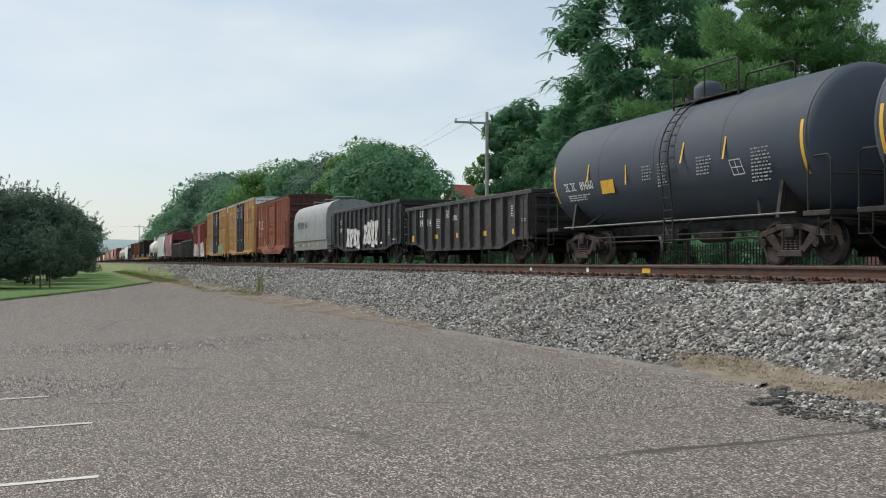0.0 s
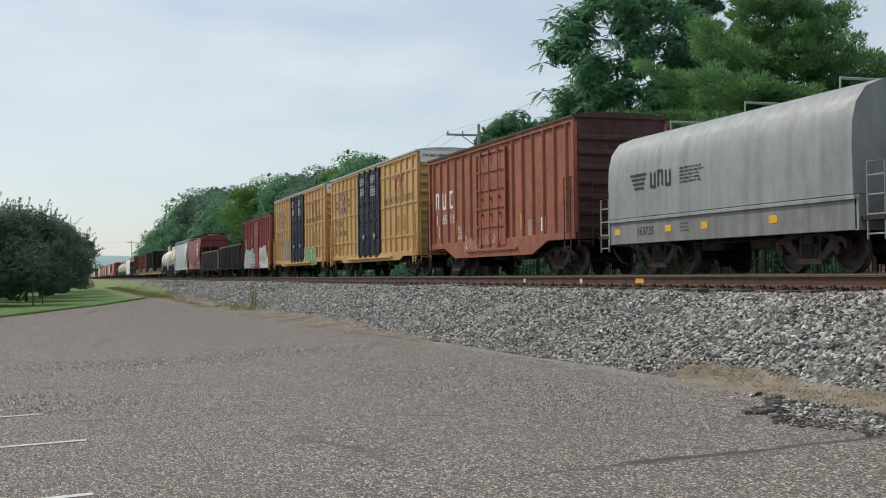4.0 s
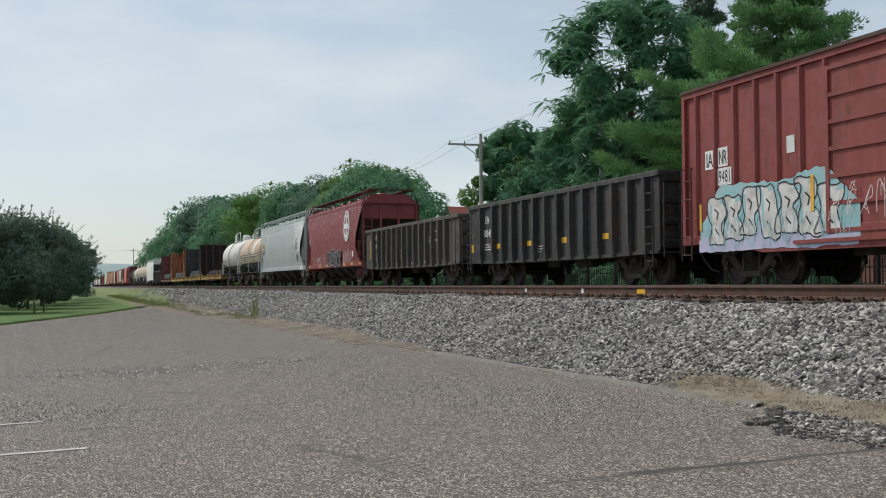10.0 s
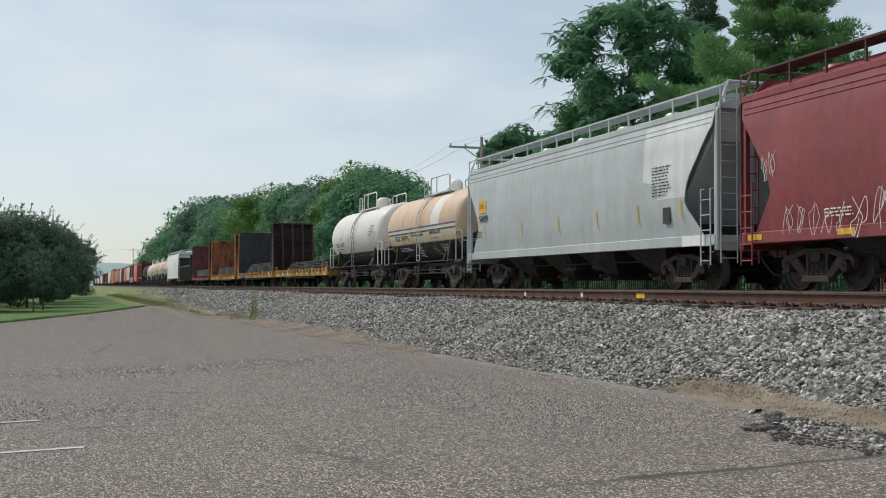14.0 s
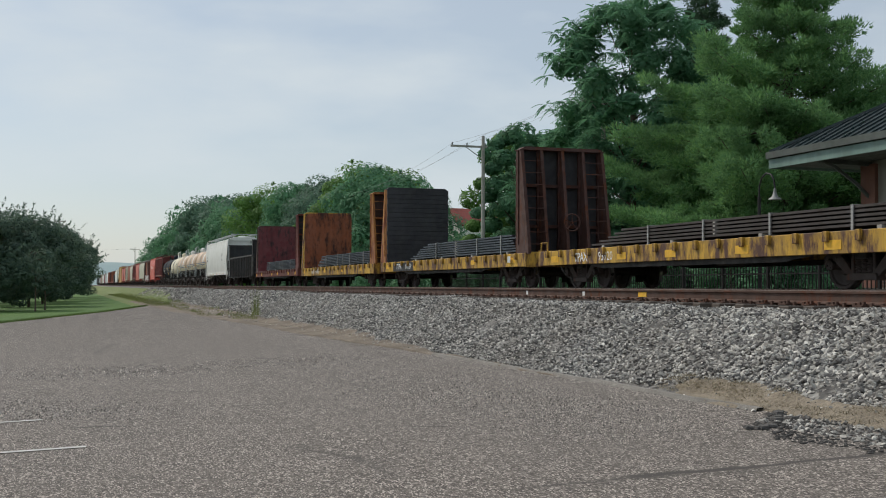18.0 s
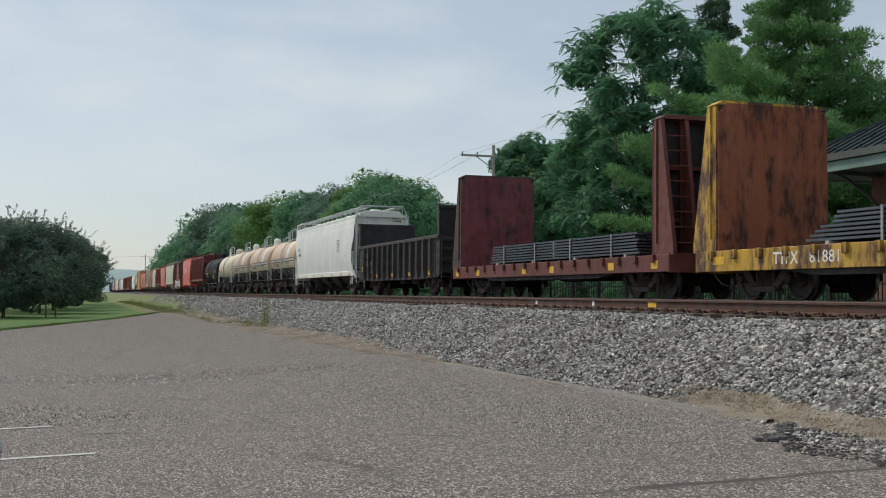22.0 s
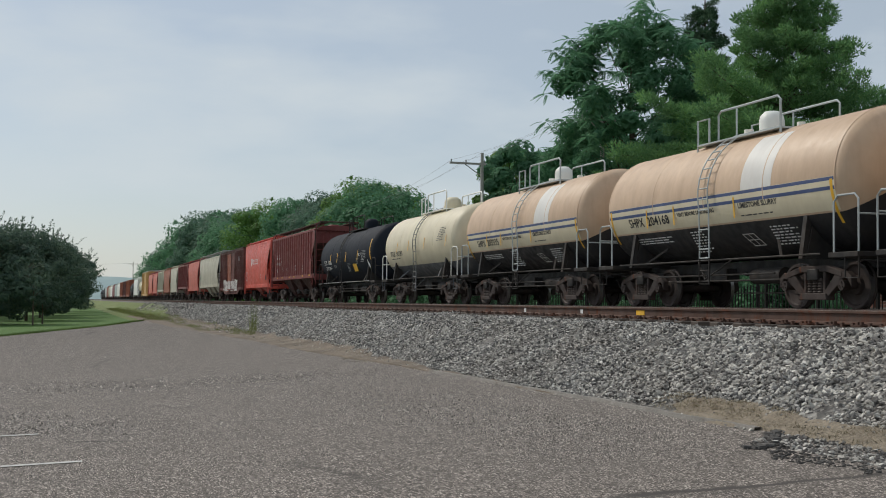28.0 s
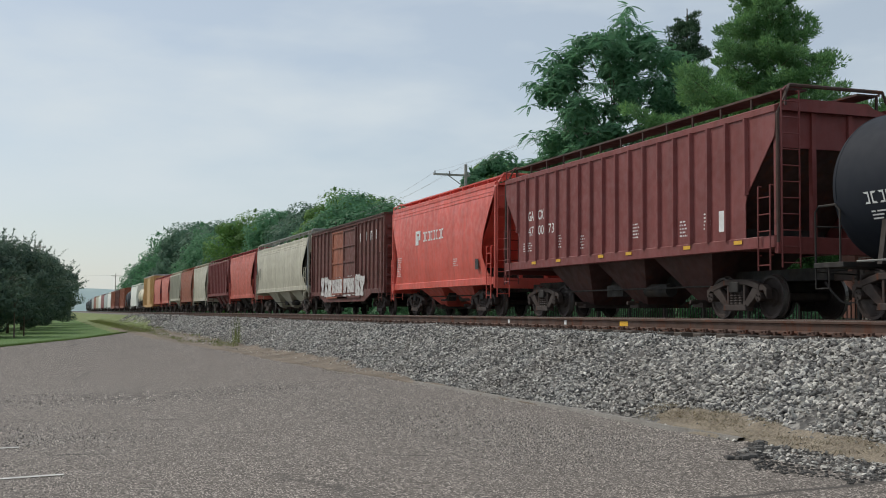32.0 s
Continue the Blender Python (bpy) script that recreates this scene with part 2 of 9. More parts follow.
NEEDLE = leafy("pine_needles", (0.14, 0.295, 0.13), (0.25, 0.45, 0.155), 0.38)
SPRUCE = leafy("spruce_needles", (0.06, 0.12, 0.075), (0.13, 0.21, 0.12), 0.2)
BARK = paint("bark", (0.10, 0.075, 0.055), 0.9, dirt=0.6)
POLEWOOD = paint("grey_pole_wood", (0.42, 0.40, 0.36), 0.85, dirt=0.3)

# ---- mesh helpers ----
class G:
    """A mesh in the making: points and faces."""

    def __init__(self):
        self.v, self.f = [], []

    def add(self, pts, faces):
        k = len(self.v)
        self.v.extend([tuple(p) for p in pts])
        self.f.extend([tuple(i + k for i in f) for f in faces])
        return self

    def box(self, x0, x1, y0, y1, z0, z1):
        return self.add([(x, y, z) for z in (z0, z1) for y in (y0, y1) for x in (x0, x1)],
                        [(0, 2, 3, 1), (4, 5, 7, 6), (0, 1, 5, 4), (1, 3, 7, 5), (3, 2, 6, 7), (2, 0, 4, 6)])

    def rod(self, p, q, r, n=6, r2=None, cap=True):
        p, q = Vector(p), Vector(q)
        d = (q - p).normalized()
        a = d.orthogonal().normalized()
        c = d.cross(a)
        ring = [(a * math.cos(2 * math.pi * i / n) + c * math.sin(2 * math.pi * i / n)) for i in range(n)]
        r2 = r if r2 is None else r2
        fs = [(i, (i + 1) % n, n + (i + 1) % n, n + i) for i in range(n)]
        if cap:
            fs += [tuple(range(n))[::-1], tuple(range(n, 2 * n))]
        return self.add([p + e * r for e in ring] + [q + e * r2 for e in ring], fs)

    def path(self, pts, r, n=6):
        """One bent tube through the points."""
        pts = [Vector(p) for p in pts]
        k = len(pts)
        dirs = [(pts[min(i + 1, k - 1)] - pts[max(i - 1, 0)]).normalized() for i in range(k)]
        a = dirs[0].orthogonal().normalized()
        out = []
        for p, d in zip(pts, dirs):
            a = (a - d * a.dot(d)).normalized()
            c = d.cross(a)
            out += [p + (a * math.cos(2 * math.pi * i / n) + c * math.sin(2 * math.pi * i / n)) * r for i in range(n)]
        fs = [(j * n + i, j * n + (i + 1) % n, (j + 1) * n + (i + 1) % n, (j + 1) * n + i) for j in range(k - 1) for i in range(n)]
        return self.add(out, fs + [tuple(range(n))[::-1], tuple(range((k - 1) * n, k * n))])

    def beam(self, p, q, w, h, up=(0, 0, 1)):
        """A bar of width w (across) and height h (along up) from p to q."""
        p, q, up = Vector(p), Vector(q), Vector(up)
        d = (q - p).normalized()
        s = d.cross(up).normalized()
        u = s.cross(d)
        pts = [e + s * i * w / 2 + u * j * h / 2 for e in (p, q) for i, j in ((-1, -1), (1, -1), (1, 1), (-1, 1))]
        return self.add(pts, [(0, 1, 2, 3), (7, 6, 5, 4), (0, 4, 5, 1), (1, 5, 6, 2), (2, 6, 7, 3), (3, 7, 4, 0)])

    def prism(self, prof, axis, lo, hi):
        """A flat outline pushed along an axis; the outline gives the two other coordinates in x, y, z order."""
        k, n = "xyz".index(axis), len(prof)
        pts = []
        for w in (lo, hi):
            for a, b in prof:
                c = [a, b]
                c.insert(k, w)
                pts.append(tuple(c))
        return self.add(pts, [tuple(range(n))[::-1], tuple(range(n, 2 * n))] + [(i, (i + 1) % n, n + (i + 1) % n, n + i) for i in range(n)])

    def turned(self, prof, n=24, axis="y", a0=0.0, a1=360.0, at=(0, 0, 0)):
        """An outline of (radius, place along the axis) turned about the axis; 0 degrees is up, the angle grows towards -x (axis y) or -y (axis x)."""
        full = a1 - a0 >= 359.9
        m = n if full else n + 1
        pts = []
        for r, w in prof:
            for i in range(m):
                a = radians(a0 + (a1 - a0) * i / n)
                s, c = -r * math.sin(a), r * math.cos(a)
                pts.append((at[0] + s, at[1] + w, at[2] + c) if axis == "y" else (at[0] + w, at[1] + s, at[2] + c) if axis == "x" else (at[0] + s, at[1] + c, at[2] + w))
        fs = []
        for j in range(len(prof) - 1):
            for i in range(n):
                i2 = (i + 1) % m
                fs.append((j * m + i, j * m + i2, (j + 1) * m + i2, (j + 1) * m + i))
        return self.add(pts, fs)

    def mesh(self, name, smooth=0.0, bevel=0.0):
        me = bpy.data.meshes.new(name)
        me.from_pydata(self.v, [], self.f)
        bm = bmesh.new()
        bm.from_mesh(me)
        if smooth:
            bmesh.ops.remove_doubles(bm, verts=bm.verts, dist=1e-5)
        bmesh.ops.recalc_face_normals(bm, faces=bm.faces)
        if bevel:
            es = [e for e in bm.edges if len(e.link_faces) == 2 and e.calc_face_angle(0) > 0.6]
            bmesh.ops.bevel(bm, geom=es, offset=bevel, segments=1, affect="EDGES", clamp_overlap=True)
        bm.to_mesh(me)
        bm.free()
        if smooth:
            me.shade_smooth()
            me.set_sharp_from_angle(angle=radians(smooth))
        return me


def part(name, g, mat, parent, label="", smooth=0.0, bevel=0.0, kind=""):
    """Links one mesh object under a thing or a part; g is a G or a ready mesh."""
    me = g.mesh(name, smooth, bevel) if isinstance(g, G) else g
    if mat and not me.materials:
        me.materials.append(mat)
    ob = new(name, me)
    ob.parent = parent
    if label or kind:
        tagged(ob, label=label, kind=kind)
    return ob


def piece(name, me, parent, m):
    """One more object on a shared mesh."""
    ob = new(name, me)
    ob.parent = parent
    ob.matrix_basis = m
    return ob


def raw_mesh(name, verts, faces, mat):
    """A mesh straight from numpy arrays; all faces have the same number of corners."""
    me = bpy.data.meshes.new(name)
    nf, k = faces.shape
    me.vertices.add(len(verts))
    me.vertices.foreach_set("co", verts.astype(np.float32).ravel())
    me.loops.add(nf * k)
    me.loops.foreach_set("vertex_index", faces.astype(np.int32).ravel())
    me.polygons.add(nf)
    me.polygons.foreach_set("loop_start", np.arange(0, nf * k, k, dtype=np.int32))
    me.update(calc_edges=True)
    me.materials.append(mat)
    me.shade_flat()
    return me

# ---- ground, car park, ballast, tracks ----
RAIL_Z = 1.54                 # top of the rails
NEAR, FAR = 10.4, 15.0        # centre lines of the two tracks
rng = np.random.default_rng(7)


def lay(x):
    """Height of the natural ground across the line."""
    return float(np.interp(x, [-3000, -60, -20, 0, 2, 6.4, 7.0, 8.4, 17.4, 19.5, 24, 40, 3000],
                           [-1, -1, -0.3, 0, 0.03, 0.24, 0.3, 0.9, 0.9, 0.75, 0.8, 0.9, 1.2]))


def strip(name, xs, ys, height, mat):
    """A sheet over a grid of xs and ys."""
    v = [(x, y, height(x, y)) for y in ys for x in xs]
    n = len(xs)
    f = [(j * n + i, j * n + i + 1, (j + 1) * n + i + 1, (j + 1) * n + i) for j in range(len(ys) - 1) for i in range(n - 1)]
    me = bpy.data.meshes.new(name)
    me.from_pydata(v, [], f)
    me.materials.append(mat)
    me.shade_smooth()
    return new(name, me)


def graded(lo, hi, step, grow=1.06):
    out, s = [lo], step
    while out[-1] < hi:
        out.append(min(hi, out[-1] + s))
        s *= grow
    return out


far_y = [-400, -100, -40] + graded(-10, 4000, 2.0, 1.05)
ground = strip("ground", [-3000, -800, -200, -60, -30, -20, -12, -6, -3, 0, 2, 4, 5.5, 6.4, 7, 7.7, 8.4, 12, 17.4, 18.4, 19.5, 24, 32, 40, 80, 300, 900, 3000], far_y,
               lambda x, y: lay(x) - 0.06, GRASS)
tagged(ground, "mown green grass on level ground beside the railway", "grass", kind="structure")


def lot_edge(y):
    """Ragged edge of the asphalt towards the ballast; it draws back from the tracks farther along."""
    return float(np.interp(y, [13, 20, 24, 32, 43, 51, 70, 95], [6.9, 6.62, 6.52, 6.16, 5.88, 5.52, 5.05, 4.9])) + 0.05 * math.sin(y * 0.37) + 0.09 * noise.noise((y * 0.9, 3, 0))


def lot_far(x):
    return 60.8 + x * 3.5


def car_park():
    us = [i / 40 for i in range(41)]
    rows = []
    for y in graded(-30, 90, 0.8, 1.012):
        rows.append(y)
    pts = []
    for y in rows:
        for u in us:
            x = -45 + (lot_edge(y) + 45) * (u ** 0.45)
            yy = min(y, lot_far(x)) if y > 40 else y
            pts.append((x, yy, lay(x) + 0.02 + 0.015 * noise.noise((x * 0.3, yy * 0.3, 0))))
    n = len(us)
    fs = [(j * n + i, j * n + i + 1, (j + 1) * n + i + 1, (j + 1) * n + i) for j in range(len(rows) - 1) for i in range(n - 1)]
    me = bpy.data.meshes.new("car_park")
    me.from_pydata(pts, [], fs)
    me.materials.append(ASPHALT)
    me.shade_smooth()
    return tagged(new("car_park", me), "worn grey asphalt car park with cracks", "car park", kind="structure")


car_park()


def grit():
    """Coarse aggregate that stands proud of the worn asphalt."""
    r = np.random.default_rng(23)
    vs = []
    for y0, y1, dens, size in ((6.4, 8, 2600, 0.0075), (8, 10, 1800, 0.008), (10, 12, 1100, 0.0088), (12, 14.5, 620, 0.010), (14.5, 18, 320, 0.012), (18, 23, 130, 0.014)):
        n = int((y1 - y0) * 8.6 * dens)
        x, y = r.uniform(-1.6, 6.95, n), r.uniform(y0, y1, n)
        z = np.interp(x, [-20, 0, 2, 6.4, 7.0], [-0.3, 0, 0.03, 0.24, 0.3]) + 0.012
        s = size * r.uniform(0.5, 1.25, n)
        a = r.uniform(0, 6.28, n)
        base = [np.stack([x + s * np.cos(a + q), y + s * np.sin(a + q), z], 1) for q in (0, 1.7, 3.3, 4.8)]
        tip = np.stack([x + s * r.uniform(-0.4, 0.4, n), y + s * r.uniform(-0.4, 0.4, n), z + s * r.uniform(0.8, 1.7, n)], 1)
        vs.append(np.stack(base + [tip], 1).reshape(-1, 3))
    v = np.concatenate(vs)
    k = np.arange(len(v) // 5)[:, None, None] * 5
    f = (k + np.array([[0, 1, 4], [1, 2, 4], [2, 3, 4], [3, 0, 4]])).reshape(-1, 3)
    return tagged(new("asphalt_grit", raw_mesh("asphalt_grit", v, f, GRIT)), "coarse brown-grey aggregate in the worn asphalt", "asphalt", kind="stuff")


def lot_z(x):
    return lay(x) + 0.02


def flat_mark(name, outline, mat, label, lift=0.006):
    """A thin painted or tarred patch on the asphalt."""
    g = G()
    n = len(outline)
    g.add([(x, y, lot_z(x) + lift) for x, y in outline], [tuple(range(n))])
    ob = part(name, g, mat, None, label)
    return tagged(ob, category="marking", kind="structure")


for k, (x1, y0, slant) in enumerate(((0.18, 8.64, 0.3), (0.18, 11.55, 0.3), (-0.28, 14.05, 0.3))):
    flat_mark("parking_line", [(x1, y0), (x1, y0 + 0.1), (-5.2, y0 + 0.1 - slant * 2.3), (-5.2, y0 - slant * 2.3)], WHITELINE, "worn white parking bay line on asphalt")


def ballast_z(x, y):
    z = float(np.interp(x, [6.0, 6.7, 7.0, 7.5, 8.6, 9.0, 12.0, 12.7, 13.4, 17.0, 18.6], [0.12, 0.22, 0.33, 0.62, 1.24, 1.275, 1.275, 1.25, 1.275, 1.275, 0.7]))
    return z + 0.035 * noise.noise((x * 2.2, y * 2.2, 1)) + 0.05 * noise.noise((x * 0.5, y * 0.5, 5))


bed = strip("ballast_bed", [5.9, 6.2, 6.5, 6.8, 7.1, 7.5, 7.9, 8.3, 8.7, 9.1, 9.8, 10.4, 11.2, 12, 12.7, 13.4, 15, 17, 18.6], [-60, -20] + graded(0, 2500, 0.5, 1.03), ballast_z, BALLAST)
tagged(bed, "grey crushed stone railway ballast bed", "ballast", kind="structure")


def stones():
    """Loose crushed stone on the shoulder that faces the car park."""
    solids = []
    for kind in ("ico", "octa"):
        if kind == "ico":
            ico = bmesh.new()
            bmesh.ops.create_icosphere(ico, subdivisions=1, radius=1)
            bv, bf = np.array([v.co[:] for v in ico.verts]), np.array([[v.index for v in f.verts] for f in ico.faces])
            ico.free()
        else:
            bv = np.array([(1, 0, 0), (0, 1, 0), (-1, 0, 0), (0, -1, 0), (0, 0, 1), (0, 0, -1)], float)
            bf = np.array([(0, 1, 4), (1, 2, 4), (2, 3, 4), (3, 0, 4), (1, 0, 5), (2, 1, 5), (3, 2, 5), (0, 3, 5)])
        solids.append((np.stack([bv * (1 + rng.uniform(-0.45, 0.35, (len(bv), 1))) + rng.uniform(-0.18, 0.18, bv.shape) for _ in range(24)]), bf))
    vs, fs, base = [], [], 0
    for y0, y1, dens, size, kind in ((6.5, 14, 1050, 0.0265, 0), (14, 26, 860, 0.0275, 1), (26, 46, 620, 0.0295, 1), (46, 80, 190, 0.045, 1), (80, 130, 55, 0.07, 1)):
        shapes, bf = solids[kind]
        n = int((y1 - y0) * 3.3 * dens)
        xs, ys = rng.uniform(6.2, 9.5, n), rng.uniform(y0, y1, n)
        edge = np.interp(ys, [8, 10, 11, 12.6, 13.5, 24, 32, 43, 60], [6.98, 7.04, 7.2, 7.08, 6.84, 6.78, 7.0, 6.95, 7.2]) + 0.05 * np.sin(ys * 4.1) * np.sin(ys * 1.3)
        u = rng.uniform(0, 1, n)
        keep = (xs > 6.7) & ((xs > edge + 0.16) | (u < ((xs - edge) * 8.0).clip(0, 0.9))) | ((u < np.interp(ys, [14, 22], [0.035, 0.11])) & (ys > 8) & (xs > 6.75 - 0.02 * (ys - 13).clip(0, 30))) | ((u < 0.5) & (ys < 9.6) & (xs > 6.4))
        xs, ys = xs[keep], ys[keep]
        n = len(xs)
        s = size * rng.uniform(0.55, 1.4, n) * np.interp(xs - edge[keep], [0, 0.5], [0.75, 1.0])
        p = shapes[rng.integers(24, size=n)] * np.stack([s * rng.uniform(0.9, 1.7, n), s, s * rng.uniform(0.5, 0.85, n)], 1)[:, None, :]
        a, b, c = rng.normal(size=n) * 0.5, rng.normal(size=n) * 0.5, rng.uniform(0, 6.28, n)
        for i, j, ang in ((1, 2, a), (0, 2, b), (0, 1, c)):
            ca, sa = np.cos(ang)[:, None], np.sin(ang)[:, None]
            pi, pj = p[:, :, i] * ca - p[:, :, j] * sa, p[:, :, i] * sa + p[:, :, j] * ca
            p[:, :, i], p[:, :, j] = pi, pj
        z = np.array([max(ballast_z(x, y), lay(x) + 0.02) for x, y in zip(xs, ys)])
        p += np.stack([xs, ys, z + s * 0.35], 1)[:, None, :]
        k = shapes.shape[1]
        vs.append(p.reshape(-1, 3))
        fs.append((bf[None] + (base + np.arange(n) * k)[:, None, None]).reshape(-1, 3))
        base += n * k
    me = raw_mesh("ballast_stones", np.concatenate(vs), np.concatenate(fs), STONES)
    return tagged(new("ballast_stones", me), "loose angular grey and white crushed ballast stones", "ballast", kind="stuff")


stones()
grit()


def verge():
    """Rough grass between the car park and the ballast farther along the line."""
    xs, ys = [4.2, 4.7, 5.2, 5.6, 6.0, 6.4, 6.8, 7.2, 7.6, 8.0, 8.4, 8.7], graded(56, 700, 0.7, 1.03)
    def height(x, y):
        grown = min(1.0, (y - 76 - 7 * noise.noise((x * 1.5, y * 0.35, 4)) - 14.0 * max(0.0, x - 6.9)) / 9)
        return max(lay(x) - 0.06, ballast_z(x, y) if x >= 6.2 else -1) + 0.07 - 0.2 * max(0.0, 1 - grown) - (0.3 if x > 8.6 else 0.0) - (0.1 if x < 4.5 else 0) + 0.05 * noise.noise((x * 2, y, 8))
    ob = strip("grass_verge", xs, ys, height, VERGE)
    return tagged(ob, "rough yellow-green grass verge beside the ballast toe", "grass", kind="structure")


verge()


def railway(name, xc, label, y0=-60, y1=2400):
    """Two flat-bottomed rails on ties with plates and spikes."""
    tr = tagged(new(name), label, "railway track", kind="structure")
    for s in (-1, 1):
        x = xc + s * 0.7525
        g = G()
        g.prism([(x - 0.075, RAIL_Z - 0.18), (x + 0.075, RAIL_Z - 0.18), (x + 0.075, RAIL_Z - 0.165), (x + 0.009, RAIL_Z - 0.14), (x + 0.009, RAIL_Z - 0.045),
                 (x + 0.036, RAIL_Z - 0.035), (x + 0.036, RAIL_Z - 0.006), (x + 0.03, RAIL_Z - 0.003), (x - 0.03, RAIL_Z - 0.003), (x - 0.036, RAIL_Z - 0.006), (x - 0.036, RAIL_Z - 0.035), (x - 0.009, RAIL_Z - 0.045),
                 (x - 0.009, RAIL_Z - 0.14), (x - 0.075, RAIL_Z - 0.165)], "y", y0, y1)
        rail = part("rail", g, RAIL, tr, "rust-brown steel rail")
        part("running_surface", G().box(x - 0.026, x + 0.026, y0, y1, RAIL_Z - 0.003, RAIL_Z), RAILTOP, rail, "worn bright top of the rail")
    tie = G().box(-1.3, 1.3, -0.115, 0.115, -0.17, 0).mesh("tie", bevel=0.012)
    tie.materials.append(TIE)
    plate = G()
    for s in (-1, 1):
        plate.box(s * 0.7525 - 0.18, s * 0.7525 + 0.18, -0.09, 0.09, 0, 0.02)
        for dx in (-0.1, 0.1):
            plate.box(s * 0.7525 + dx - 0.02, s * 0.7525 + dx + 0.02, -0.05, -0.015, 0.02, 0.06)
            plate.box(s * 0.7525 + dx - 0.02, s * 0.7525 + dx + 0.02, 0.02, 0.05, 0.02, 0.055)
        for dy in (-0.16, 0.16):
            plate.box(s * 0.7525 - 0.1, s * 0.7525 + 0.1, dy - 0.02, dy + 0.02, -0.04, 0.045)
    pv, pf = np.array(plate.v), np.array(plate.f)
    av, af = [], []
    top = RAIL_Z - 0.2
    for k in range(230):
        y = 4 + k * 0.53
        dx, turn = rng.uniform(-0.04, 0.04), rng.uniform(-0.8, 0.8)
        piece("tie", tie, tr, pose(xc + dx, y, top + rng.uniform(-0.008, 0.004), 0, 0, turn))
        av.append(pv + (xc, y, top))
        af.append(pf + k * len(pv))
    part("tie_plates", raw_mesh("tie_plates", np.concatenate(av), np.concatenate(af), RAIL), None, tr, "rusty tie plates and spikes", kind="stuff")
    return tr


railway("railway_track", NEAR, "empty railway track with rust-brown rails on wooden ties")
railway("railway_track", FAR, "railway track that carries the freight train")

# ---- freight train: materials ----
BLACK = paint("black_car_paint", (0.017, 0.018, 0.021), 0.5, dirt=0.35, grime=(0.06, 0.05, 0.042), fade=0.15)
TANKGREY = paint("charcoal_tank_paint", (0.066, 0.083, 0.106), 0.68, dirt=0.10, grime=(0.09, 0.088, 0.085), fade=0.04, bump=0.0, shine=0.3, patchy=0.15)
NAVYTANK = paint("blue_black_tank_paint", (0.010, 0.014, 0.023), 0.72, dirt=0.02, fade=0.03, bump=0.0, shine=0.22, patchy=0.2)
GONDOLA = paint("sooty_gondola_paint", (0.018, 0.019, 0.022), 0.55, dirt=0.7, grime=(0.075, 0.06, 0.05), rust=0.02)
GONDOLA_C = paint("grey_brown_gondola_paint", (0.055, 0.050, 0.046), 0.7, dirt=0.6, grime=(0.12, 0.095, 0.075), rust=0.05)
GONDOLA_B = paint("brown_black_gondola_paint", (0.026, 0.025, 0.026), 0.6, dirt=0.55, grime=(0.07, 0.055, 0.046), rust=0.05)
COILGREY = paint("grey_hood_paint", (0.30, 0.315, 0.315), 0.5, dirt=0.3)
OXIDE = paint("oxide_red_paint", (0.34, 0.10, 0.05), 0.6, dirt=0.5, grime=(0.10, 0.035, 0.022), rust=0.15, rust_color=(0.16, 0.05, 0.03))
# darker red-brown with the shade of boxcar ends and outlet slopes put in
SHADEDRED = paint("shaded_red_brown", (0.075, 0.026, 0.022), 0.7, dirt=0.6, grime=(0.03, 0.018, 0.016), rust=0.1)
MAROON = paint("maroon_paint", (0.25, 0.040, 0.046), 0.5, dirt=0.35, grime=(0.10, 0.028, 0.028))
BOXRED = paint("box_red_paint", (0.265, 0.048, 0.042), 0.55, dirt=0.45, grime=(0.09, 0.025, 0.02), rust=0.08)
RUSTBOX = paint("rusted_red_brown_paint", (0.15, 0.042, 0.035), 0.65, dirt=0.5, rust=0.35, rust_color=(0.09, 0.03, 0.018))
GACRED = paint("red_brown_hopper_paint", (0.20, 0.040, 0.036), 0.55, dirt=0.25, grime=(0.07, 0.025, 0.022))
BRIGHTRED = paint("bright_red_paint", (0.66, 0.105, 0.075), 0.42, dirt=0.2, fade=0.35)
PINKRED = paint("faded_red_paint", (0.55, 0.12, 0.085), 0.5, dirt=0.25, fade=0.4)
YELLOW = paint("boxcar_yellow_paint", (0.56, 0.33, 0.12), 0.5, dirt=0.3, grime=(0.30, 0.15, 0.05))
DOORBLUE = paint("dark_navy_door_paint", (0.010, 0.016, 0.034), 0.5, dirt=0.15, grime=(0.05, 0.05, 0.055), fade=0.05)
HOPGREY = paint("light_grey_paint", (0.45, 0.49, 0.49), 0.45, dirt=0.2, grime=(0.22, 0.22, 0.21))
HOPWHITE = paint("white_hopper_paint", (0.80, 0.80, 0.75), 0.45, dirt=0.08, grime=(0.42, 0.38, 0.32))
PALEPATCH = paint("pale_grey_patch_paint", (0.66, 0.69, 0.67), 0.45, dirt=0.25, grime=(0.3, 0.3, 0.28))
CREAM = paint("cream_hopper_paint", (0.55, 0.52, 0.42), 0.5, dirt=0.4, grime=(0.25, 0.2, 0.14))
TAN = paint("stained_tan_tank_paint", (0.56, 0.40, 0.27), 0.5, dirt=0.28, grime=(0.33, 0.19, 0.115), fade=0.3, bump=0.0, patchy=0.3)
CREAMTANK = paint("cream_tank_paint", (0.66, 0.59, 0.43), 0.45, dirt=0.2, grime=(0.45, 0.36, 0.22), bump=0.0, patchy=0.3)
WHITETANK = paint("white_tank_paint", (0.68, 0.66, 0.62), 0.42, dirt=0.2, grime=(0.5, 0.42, 0.36), bump=0.0, patchy=0.3)
TANKSLATE = paint("slate_lower_tank_paint", (0.085, 0.095, 0.11), 0.5, dirt=0.45, grime=(0.25, 0.23, 0.2))
